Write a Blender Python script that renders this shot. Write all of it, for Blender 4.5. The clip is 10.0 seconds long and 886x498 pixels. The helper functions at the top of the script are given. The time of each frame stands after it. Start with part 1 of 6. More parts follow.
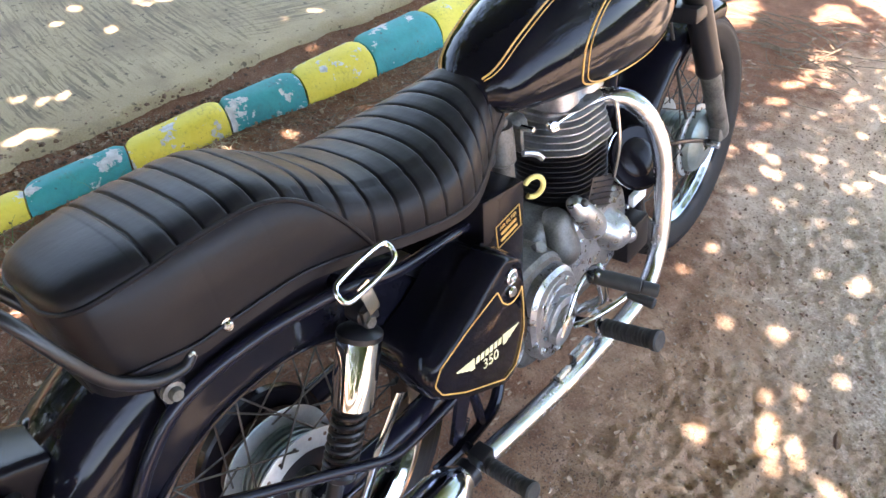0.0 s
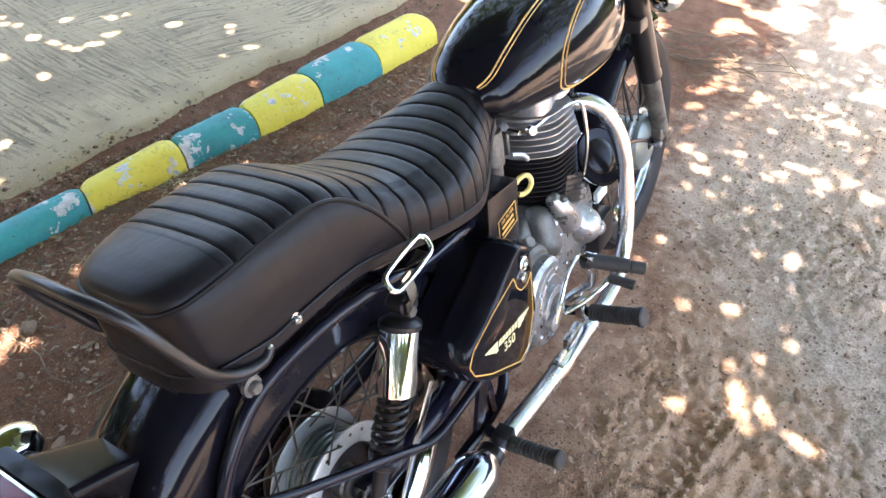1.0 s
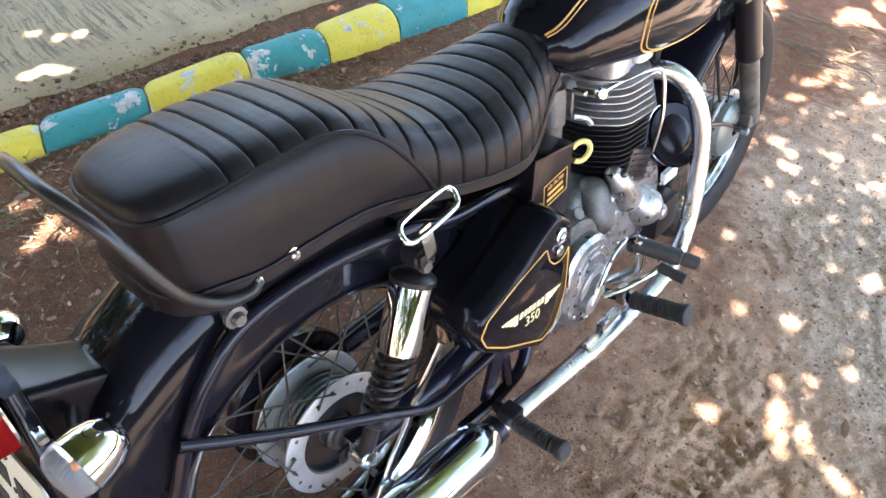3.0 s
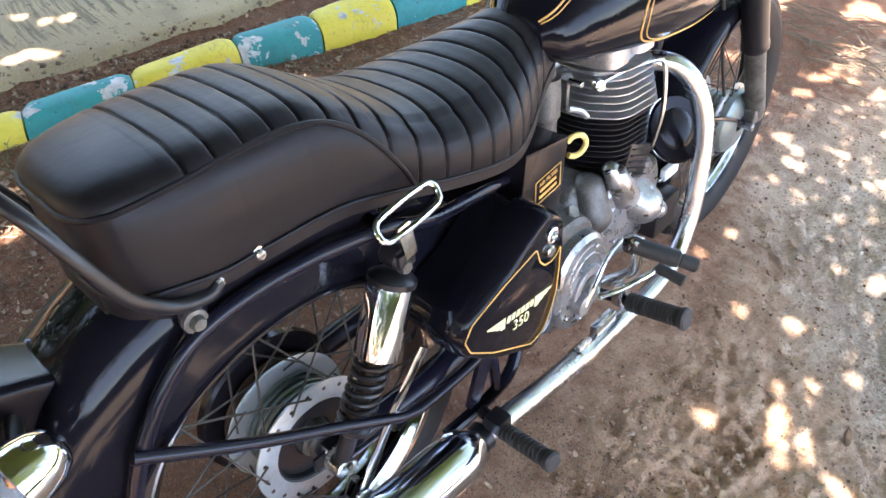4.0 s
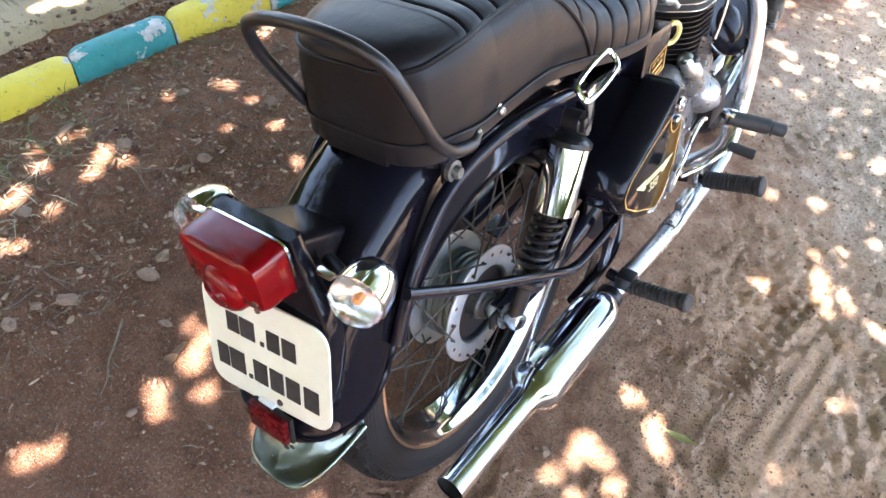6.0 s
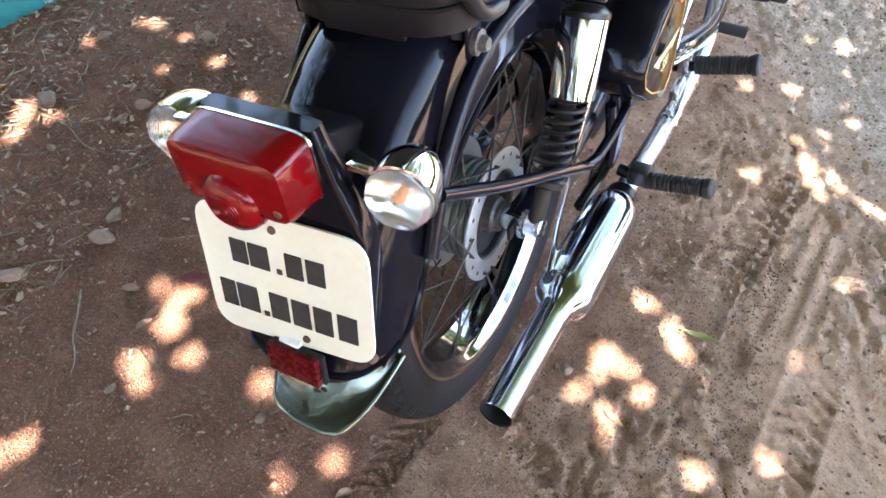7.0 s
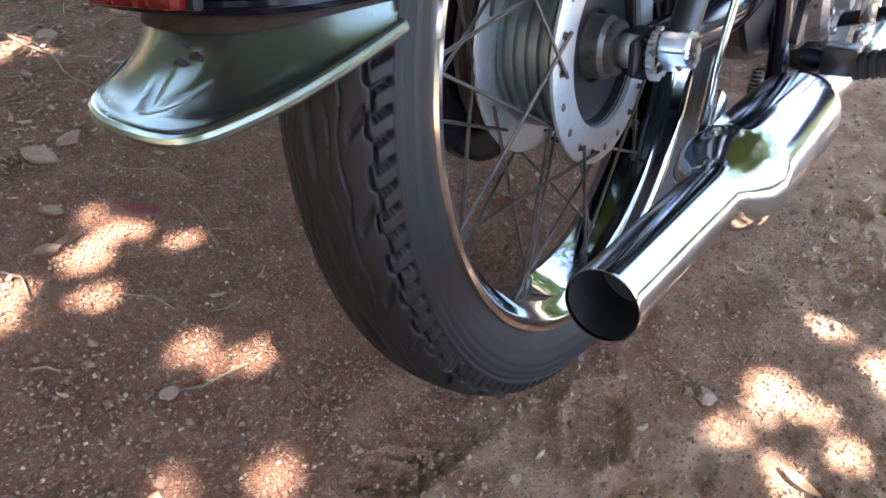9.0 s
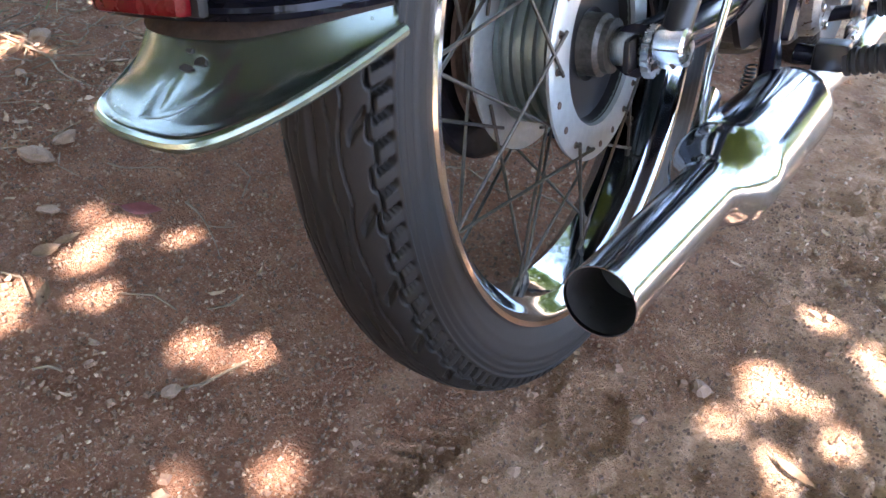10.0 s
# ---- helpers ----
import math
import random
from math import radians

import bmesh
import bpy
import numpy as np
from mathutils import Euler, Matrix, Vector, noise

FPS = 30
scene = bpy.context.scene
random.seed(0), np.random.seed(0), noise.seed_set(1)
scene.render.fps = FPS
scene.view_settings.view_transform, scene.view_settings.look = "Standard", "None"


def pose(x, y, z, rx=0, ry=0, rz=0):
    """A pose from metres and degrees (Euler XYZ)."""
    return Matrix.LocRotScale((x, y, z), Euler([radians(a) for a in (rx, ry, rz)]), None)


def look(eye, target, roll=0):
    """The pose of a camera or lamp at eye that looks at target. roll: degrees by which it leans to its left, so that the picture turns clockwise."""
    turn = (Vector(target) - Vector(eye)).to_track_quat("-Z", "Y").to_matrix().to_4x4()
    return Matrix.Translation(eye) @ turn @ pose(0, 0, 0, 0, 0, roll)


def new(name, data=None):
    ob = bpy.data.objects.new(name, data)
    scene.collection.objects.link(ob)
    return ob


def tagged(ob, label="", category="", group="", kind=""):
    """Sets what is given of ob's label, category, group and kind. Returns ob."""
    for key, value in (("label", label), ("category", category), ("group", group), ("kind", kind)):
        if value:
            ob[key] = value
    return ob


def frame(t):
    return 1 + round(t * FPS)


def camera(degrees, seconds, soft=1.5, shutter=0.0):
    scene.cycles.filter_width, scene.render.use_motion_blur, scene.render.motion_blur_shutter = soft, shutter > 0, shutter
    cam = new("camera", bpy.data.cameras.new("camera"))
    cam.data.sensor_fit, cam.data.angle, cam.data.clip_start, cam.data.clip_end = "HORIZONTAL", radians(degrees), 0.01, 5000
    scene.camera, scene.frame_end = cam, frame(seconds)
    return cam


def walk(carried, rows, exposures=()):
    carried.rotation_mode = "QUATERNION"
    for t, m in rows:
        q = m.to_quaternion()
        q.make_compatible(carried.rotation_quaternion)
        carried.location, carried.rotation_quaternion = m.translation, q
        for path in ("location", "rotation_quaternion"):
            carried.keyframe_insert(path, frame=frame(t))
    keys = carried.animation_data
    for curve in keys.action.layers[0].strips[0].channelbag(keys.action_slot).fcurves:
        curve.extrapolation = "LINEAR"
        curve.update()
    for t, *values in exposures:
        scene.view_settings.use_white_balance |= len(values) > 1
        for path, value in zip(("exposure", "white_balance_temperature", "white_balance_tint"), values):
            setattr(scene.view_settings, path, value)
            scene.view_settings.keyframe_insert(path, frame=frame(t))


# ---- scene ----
cam = camera(65.4, 10.0)
PATH = [
    (0, (0.474, -0.273, 1.405), (-0.427, 0.847, 0.014), 2.2),
    (0.5, (0.467, -0.322, 1.413), (-0.423, 0.866, 0.074), 0.5),
    (1, (0.406, -0.453, 1.415), (-0.342, 0.856, 0.101), 3.2),
    (1.5, (0.383, -0.56, 1.406), (-0.251, 0.81, 0.094), 7.2),
    (2, (0.379, -0.59, 1.395), (-0.229, 0.753, 0.043), 9.5),
    (2.5, (0.401, -0.506, 1.371), (-0.316, 0.694, -0.059), 8.7),
    (2.7, (0.416, -0.445, 1.366), (-0.374, 0.703, -0.069), 7.9),
    (3.8, (0.417, -0.254, 1.334), (-0.457, 0.876, -0.065), 8.2),
    (4, (0.406, -0.305, 1.327), (-0.425, 0.807, -0.113), 8.6),
    (4.5, (0.377, -0.517, 1.342), (-0.445, 0.599, -0.101), 9.0),
    (5, (0.359, -0.665, 1.335), (-0.328, 0.55, -0.098), 10.5),
    (5.5, (0.321, -0.682, 1.32), (-0.362, 0.493, -0.146), 10.0),
    (5.7, (0.297, -0.661, 1.306), (-0.387, 0.484, -0.185), 9.9),
    (6.8, (0.174, -0.705, 1.213), (-0.235, 0.531, -0.305), 10.3),
    (7, (0.162, -0.696, 1.148), (-0.259, 0.476, -0.417), 9.9),
    (7.5, (0.177, -0.614, 0.839), (-0.37, 0.66, -0.603), 11.0),
    (8, (0.181, -0.604, 0.616), (-0.578, 0.786, -0.606), 9.5),
    (8.5, (0.193, -0.597, 0.561), (-0.606, 0.808, -0.617), 9.1),
    (9, (0.205, -0.596, 0.551), (-0.628, 0.789, -0.627), 8.0),
    (9.5, (0.205, -0.603, 0.56), (-0.643, 0.774, -0.617), 7.2),
    (10, (0.204, -0.602, 0.557), (-0.609, 0.785, -0.632), 7.9),
]

walk(cam, [(t, look(eye, target, roll)) for t, eye, target, roll in PATH], exposures=[(t, stops, warm, 19) for t, stops, warm in ((0.0, 3.88, 7250), (2.0, 4.04, 7250), (4.0, 4.0, 7180), (5.0, 4.12, 7150), (7.0, 4.18, 7000), (7.5, 3.98, 6850), (8.2, 3.98, 6850), (10.0, 4.20, 6850))])

# ---- world, sun, exposure ----
SUN_ELEV, SUN_AZ = 58.0, 150.0      # degrees; azimuth clockwise from +y
sun_dir = Vector((math.cos(radians(SUN_ELEV)) * math.sin(radians(SUN_AZ)),
                  math.cos(radians(SUN_ELEV)) * math.cos(radians(SUN_AZ)), math.sin(radians(SUN_ELEV))))
world = bpy.data.worlds.new("sky")
scene.world = world
world.use_nodes = True
sky = world.node_tree.nodes.new("ShaderNodeTexSky")
sky.sky_type = 'NISHITA'
sky.sun_disc = False
sky.sun_elevation = radians(SUN_ELEV)
sky.sun_rotation = radians(SUN_AZ)
world.node_tree.links.new(sky.outputs[0], world.node_tree.nodes["Background"].inputs[0])
world.node_tree.nodes["Background"].inputs[1].default_value = 0.15
sun = new("sun", bpy.data.lights.new("sun", 'SUN'))
sun.data.energy = 5.0
sun.data.angle = radians(0.55)
sun.data.color = (1.0, 0.98, 0.965)
sun.matrix_world = look(sun_dir * 40, (0, 0, 0))


# ---- materials ----
class Nodes:
    """Short calls for building one material's nodes."""

    def __init__(self, name):
        self.m = bpy.data.materials.new(name)
        self.m.use_nodes = True
        self.t = self.m.node_tree
        self.b = self.t.nodes["Principled BSDF"]
        self.co = self.t.nodes.new("ShaderNodeTexCoord").outputs["Object"]

    def n(self, kind, **kw):
        node = self.t.nodes.new(kind)
        for k, v in kw.items():
            node.inputs[k].default_value = v
        return node

    def l(self, a, b):
        self.t.links.new(a, b)

    def noise(self, scale, detail=4, rough=0.55, stretch=None, offset=(0, 0, 0)):
        mp = self.n("ShaderNodeMapping", Scale=stretch or (1, 1, 1), Location=offset)
        self.l(self.co, mp.inputs["Vector"])
        no = self.n("ShaderNodeTexNoise", Scale=scale, Detail=detail, Roughness=rough)
        self.l(mp.outputs[0], no.inputs["Vector"])
        return no.outputs["Fac"]

    def ramp(self, fac, stops):
        r = self.t.nodes.new("ShaderNodeValToRGB")
        e = r.color_ramp.elements
        while len(e) < len(stops):
            e.new(0.5)
        for el, (p, c) in zip(e, stops):
            el.position = p
            el.color = (*c, 1) if isinstance(c, tuple) else (c, c, c, 1)
        self.l(fac, r.inputs[0])
        return r.outputs[0]

    def mix(self, fac, a, b, mode='MIX'):
        x = self.t.nodes.new("ShaderNodeMix")
        x.data_type = 'RGBA'
        x.blend_type = mode
        for sock, v in ((x.inputs[0], fac), (x.inputs[6], a), (x.inputs[7], b)):
            if isinstance(v, (int, float)):
                sock.default_value = v if sock == x.inputs[0] else (v, v, v, 1)
            elif isinstance(v, tuple):
                sock.default_value = (*v, 1)
            else:
                self.l(v, sock)
        return x.outputs[2]

    def math(self, op, a, b=0.0):
        x = self.t.nodes.new("ShaderNodeMath")
        x.operation = op
        for sock, v in ((x.inputs[0], a), (x.inputs[1], b)):
            if isinstance(v, (int, float)):
                sock.default_value = v
            else:
                self.l(v, sock)
        return x.outputs[0]

    def bump(self, height, strength, dist=0.002, after=None):
        b = self.n("ShaderNodeBump", Strength=strength, Distance=dist)
        self.l(height, b.inputs["Height"])
        if after is not None:
            self.l(after, b.inputs["Normal"])
        self.l(b.outputs[0], self.b.inputs["Normal"])
        return b.outputs[0]

    def put(self, **kw):
        for k, v in kw.items():
            sock = self.b.inputs[k.replace("_", " ")]
            if isinstance(v, (int, float)):
                sock.default_value = v
            elif isinstance(v, tuple):
                sock.default_value = (*v, 1)
            else:
                self.l(v, sock)
        return self.m


def surface(name, c1, c2, scale=20.0, rough=(0.3, 0.5), metal=0.0, bump=0.0, bscale=300.0, coat=0.0, spec=0.5):
    """Two tones mixed by noise, with uneven gloss and fine relief."""
    k = Nodes(name)
    big = k.noise(scale, 5)
    fine = k.noise(scale * 9, 3)
    both = k.mix(0.35, big, fine)
    k.put(Base_Color=k.ramp(both, [(0.3, c1), (0.7, c2)]), Metallic=metal, Coat_Weight=coat, Coat_Roughness=0.05, Specular_IOR_Level=spec)
    k.put(Roughness=k.ramp(k.noise(scale * 2.3, 5, offset=(3, 1, 2)), [(0.3, rough[0]), (0.75, rough[1])]))
    if bump:
        k.bump(k.noise(bscale, 3), bump, 0.001)
    return k.m


def dusty(name, c, rough, dust, dust_colour=(0.25, 0.17, 0.12), metal=0.0, coat=0.0, scale=14.0, spec=0.5):
    """Paint or metal under a thin uneven film of dust."""
    k = Nodes(name)
    d = k.ramp(k.mix(0.4, k.noise(scale, 6), k.noise(scale * 12, 4)), [(0.42, 0.0), (0.75, dust)])
    k.put(Base_Color=k.mix(d, c, dust_colour), Metallic=metal, Coat_Weight=coat, Coat_Roughness=0.03)
    k.put(Roughness=k.math('ADD', k.math('MULTIPLY', d, 0.6), rough), Specular_IOR_Level=spec)
    return k.m


M = {}
M['black_paint'] = dusty("black_paint", (0.005, 0.005, 0.008), 0.07, 0.012, spec=0.16)
M['black_dull'] = dusty("black_dull", (0.007, 0.006, 0.008), 0.20, 0.014, spec=0.13)
M['black_satin'] = dusty("black_satin", (0.010, 0.010, 0.012), 0.30, 0.035, spec=0.32)
M['black_frame'] = dusty("black_frame", (0.007, 0.007, 0.013), 0.14, 0.018, spec=0.22)
M['chrome'] = dusty("chrome", (0.74, 0.77, 0.82), 0.04, 0.05, metal=1.0)
M['rim_chrome'] = dusty("rim_chrome", (0.28, 0.31, 0.34), 0.06, 0.18, dust_colour=(0.12, 0.09, 0.07), metal=1.0)
M['silencer_chrome'] = dusty("silencer_chrome", (0.60, 0.665, 0.77), 0.11, 0.10, dust_colour=(0.5, 0.45, 0.4), metal=1.0)
M['chrome_dull'] = dusty("chrome_dull", (0.62, 0.63, 0.63), 0.14, 0.2, metal=1.0)
M['chrome_green'] = dusty("tarnished_chrome", (0.245, 0.285, 0.245), 0.19, 0.22, dust_colour=(0.11, 0.13, 0.11), metal=0.9, scale=9.0)
M['pipe_chrome'] = dusty("pipe_chrome", (0.56, 0.58, 0.61), 0.24, 0.10, dust_colour=(0.5, 0.46, 0.42), metal=1.0)
M['rim_copper'] = surface("rim_edge", (0.75, 0.62, 0.52), (0.8, 0.74, 0.68), 18, (0.08, 0.2), 1.0)
M['alloy'] = surface("cast_alloy", (0.24, 0.245, 0.25), (0.52, 0.52, 0.52), 20, (0.32, 0.52), 0.85, 0.2, 400)
M['alloy_bright'] = surface("polished_alloy", (0.20, 0.205, 0.21), (0.50, 0.50, 0.50), 26, (0.22, 0.45), 0.9, 0.15, 400)
M['alloy_dirty'] = surface("dirty_alloy", (0.035, 0.033, 0.030), (0.19, 0.18, 0.165), 26, (0.38, 0.65), 0.55, 0.3, 400)
M['hub'] = surface("hub_alloy", (0.12, 0.15, 0.145), (0.22, 0.255, 0.248), 14, (0.32, 0.5), 0.6, 0.08, 600)
M['flange'] = surface("flange_alloy", (0.29, 0.315, 0.32), (0.43, 0.455, 0.46), 14, (0.3, 0.5), 0.6, 0.05, 600)
M['steel'] = surface("steel", (0.35, 0.34, 0.32), (0.6, 0.59, 0.57), 40, (0.2, 0.4), 1.0, 0.1, 500)
M['spoke'] = surface("spoke_steel", (0.030, 0.026, 0.021), (0.090, 0.080, 0.068), 30, (0.4, 0.65), 0.6)
M['rust'] = surface("rusty_steel", (0.05, 0.026, 0.018), (0.13, 0.08, 0.058), 60, (0.6, 0.85), 0.2, 0.3, 400)
# rust again, its colour darkened for the shade under the mudguard's edge
M['rust_shaded'] = surface("shaded_rust", (0.018, 0.011, 0.008), (0.075, 0.045, 0.032), 50, (0.6, 0.85), 0.1, 0.3, 400)
M['rubber'] = surface("rubber", (0.009, 0.009, 0.009), (0.020, 0.018, 0.017), 30, (0.55, 0.75), 0.0, 0.15, 700)
M['gold'] = surface("gold_paint", (0.52, 0.25, 0.05), (0.66, 0.37, 0.10), 50, (0.3, 0.45), 0.0)
M['pale_gold'] = surface("pale_gold", (0.62, 0.52, 0.26), (0.74, 0.66, 0.38), 80, (0.35, 0.5), 0.0)
M['yellow_rubber'] = surface("yellow_rubber", (0.62, 0.45, 0.12), (0.75, 0.58, 0.22), 60, (0.4, 0.6), 0.0)
M['plate_white'] = surface("plate_white", (0.62, 0.625, 0.505), (0.72, 0.725, 0.60), 9, (0.3, 0.45), 0.0)
M['ink'] = surface("black_ink", (0.012, 0.012, 0.014), (0.03, 0.03, 0.03), 60, (0.45, 0.6), 0.0)
M['white_label'] = surface("white_label", (0.72, 0.73, 0.71), (0.84, 0.84, 0.82), 40, (0.3, 0.5), 0.0)
M['reflector'] = surface("red_reflector", (0.055, 0.0015, 0.003), (0.10, 0.003, 0.005), 60, (0.22, 0.34), 0.0, 0.10, 900, spec=0.16)


def leather():
    k = Nodes("black_leatherette")
    v = k.n("ShaderNodeTexVoronoi", Scale=420.0)
    k.l(k.co, v.inputs["Vector"])
    d = k.ramp(k.mix(0.35, k.noise(7, 6), k.noise(60, 4)), [(0.40, 0.0), (0.78, 0.05)])
    k.put(Base_Color=k.mix(d, (0.0085, 0.0075, 0.0085), (0.10, 0.068, 0.058)))
    k.put(Roughness=k.ramp(k.noise(9, 5), [(0.3, 0.32), (0.75, 0.46)]), Specular_IOR_Level=0.14)
    wrinkle = k.bump(k.noise(11, 4, 0.6, stretch=(1.0, 0.5, 1.6)), 0.35, 0.006)
    k.bump(k.mix(0.5, v.outputs["Distance"], k.noise(30, 3)), 0.08, 0.001, after=wrinkle)
    return k.m


M['leather'] = leather()


def lens_red():
    k = Nodes("red_lens")
    rib = k.n("ShaderNodeTexWave", Scale=160.0)
    k.l(k.co, rib.inputs["Vector"])
    k.put(Base_Color=k.ramp(k.noise(12, 3), [(0.3, (0.17, 0.001, 0.003)), (0.7, (0.28, 0.002, 0.005))]),
          Roughness=0.06, Transmission_Weight=0.30, IOR=1.45, Specular_IOR_Level=0.35)
    k.bump(rib.outputs["Fac"], 0.08, 0.001)
    return k.m


def lens_clear():
    k = Nodes("clear_lens")
    rib = k.n("ShaderNodeTexWave", Scale=90.0)
    k.l(k.co, rib.inputs["Vector"])
    k.put(Base_Color=(0.90, 0.91, 0.89), Roughness=0.05, Transmission_Weight=0.88, IOR=1.25)
    k.bump(rib.outputs["Fac"], 0.12, 0.002)
    return k.m


M['lens_red'] = lens_red()
M['lens_clear'] = lens_clear()
M['amber'] = surface("amber_bulb", (0.75, 0.20, 0.02), (0.85, 0.3, 0.05), 60, (0.15, 0.25))


def tyre_rubber():
    k = Nodes("tyre_rubber")
    dust = k.ramp(k.mix(0.5, k.noise(9, 6), k.noise(120, 4)), [(0.35, 0.06), (0.72, 0.55)])
    k.put(Base_Color=k.mix(dust, (0.0045, 0.0045, 0.005), (0.0155, 0.0135, 0.0125)), Roughness=0.60, Specular_IOR_Level=0.30)
    k.bump(k.noise(500, 4), 0.15, 0.001)
    return k.m


M['tyre'] = tyre_rubber()


def dirt():
    """Trodden red earth with grit, going over to grey gravel beside the bike."""
    k = Nodes("dirt")
    sep = k.n("ShaderNodeSeparateXYZ")
    k.l(k.co, sep.inputs[0])
    big = k.noise(1.7, 6)
    mid = k.noise(14, 6)
    fine = k.noise(150, 5, 0.65)
    grit = k.n("ShaderNodeTexVoronoi", Scale=170.0)
    k.l(k.co, grit.inputs["Vector"])
    red = k.ramp(k.mix(0.45, mid, fine), [(0.25, (0.115, 0.048, 0.026)), (0.5, (0.243, 0.111, 0.063)), (0.78, (0.385, 0.208, 0.128))])
    pale = k.ramp(k.mix(0.5, mid, fine), [(0.25, (0.315, 0.172, 0.097)), (0.47, (0.545, 0.335, 0.205)), (0.72, (0.700, 0.488, 0.338))])
    grey = k.ramp(k.mix(0.65, mid, grit.outputs["Color"]), [(0.2, (0.250, 0.200, 0.155)), (0.55, (0.500, 0.418, 0.330)), (0.85, (0.680, 0.580, 0.465))])
    # side of the bike: pale trodden sand to the right, grey gravel beyond a slanting line
    x = k.math('ADD', k.math('MULTIPLY', sep.outputs[0], 0.85), k.math('MULTIPLY', sep.outputs[1], 0.5))
    x = k.math('ADD', x, k.math('MULTIPLY', k.math('SUBTRACT', k.mix(0.4, big, mid), 0.5), 0.9))
    sidef = k.n("ShaderNodeMapRange", **{"From Min": -0.02, "From Max": 0.45})
    k.l(k.math('ADD', sep.outputs[0], k.math('MULTIPLY', k.math('SUBTRACT', k.mix(0.35, big, mid), 0.5), 1.3)), sidef.inputs["Value"])
    gravel = k.n("ShaderNodeMapRange", **{"From Min": 0.82, "From Max": 1.2})
    k.l(x, gravel.inputs["Value"])
    far = k.n("ShaderNodeMapRange", **{"From Min": 2.3, "From Max": 1.7})
    k.l(k.math('ADD', sep.outputs[1], k.math('MULTIPLY', k.math('SUBTRACT', big, 0.5), 1.2)), far.inputs["Value"])
    gfac = k.math('MULTIPLY', gravel.outputs[0], far.outputs[0])
    base = k.mix(sidef.outputs[0], red, pale)
    col = k.mix(k.math('MULTIPLY', gfac, 0.85), base, grey)
    # dry beige sand farther up the roadside
    dry = k.n("ShaderNodeMapRange", **{"From Min": 1.1, "From Max": 2.3})
    k.l(k.math('ADD', sep.outputs[1], k.math('MULTIPLY', k.math('SUBTRACT', k.mix(0.4, big, mid), 0.5), 1.6)), dry.inputs["Value"])
    sand = k.ramp(k.mix(0.5, mid, fine), [(0.25, (0.490, 0.335, 0.222)), (0.5, (0.710, 0.530, 0.385)), (0.75, (0.800, 0.640, 0.495))])
    col = k.mix(k.math('MULTIPLY', k.math('MULTIPLY', dry.outputs[0], sidef.outputs[0]), 0.8), col, sand)
    spots = k.ramp(grit.outputs["Distance"], [(0.0, 1.0), (0.35, 0.0)])
    col = k.mix(k.math('MULTIPLY', spots, k.ramp(grit.outputs["Color"], [(0.62, 0.0), (0.7, 0.5)])), col, (0.462, 0.330, 0.243))
    col = k.mix(k.ramp(k.noise(36, 3, offset=(5, 5, 0)), [(0.62, 0.0), (0.75, 0.55)]), col, (0.066, 0.032, 0.020))
    # scattered dark specks: shade of small crevices, painted into the earth's colour
    crevice_shade = k.ramp(k.noise(95, 4, 0.7, offset=(1, 4, 2)), [(0.36, 0.42), (0.48, 0.0)])
    col = k.mix(crevice_shade, col, (0.138, 0.072, 0.045))
    col = k.mix(k.ramp(k.noise(260, 2, 0.6, offset=(7, 1, 2)), [(0.60, 0.0), (0.72, 0.45)]), col, (0.605, 0.440, 0.324))
    k.put(Base_Color=col, Roughness=0.93, Specular_IOR_Level=0.2)
    h = k.mix(0.45, k.mix(0.6, mid, fine), k.mix(0.5, k.noise(420, 3, 0.7), k.noise(60, 6, 0.7)))
    k.bump(h, 1.0, 0.036)
    return k.m


BORDER = 0.17       # width of the road's smooth border


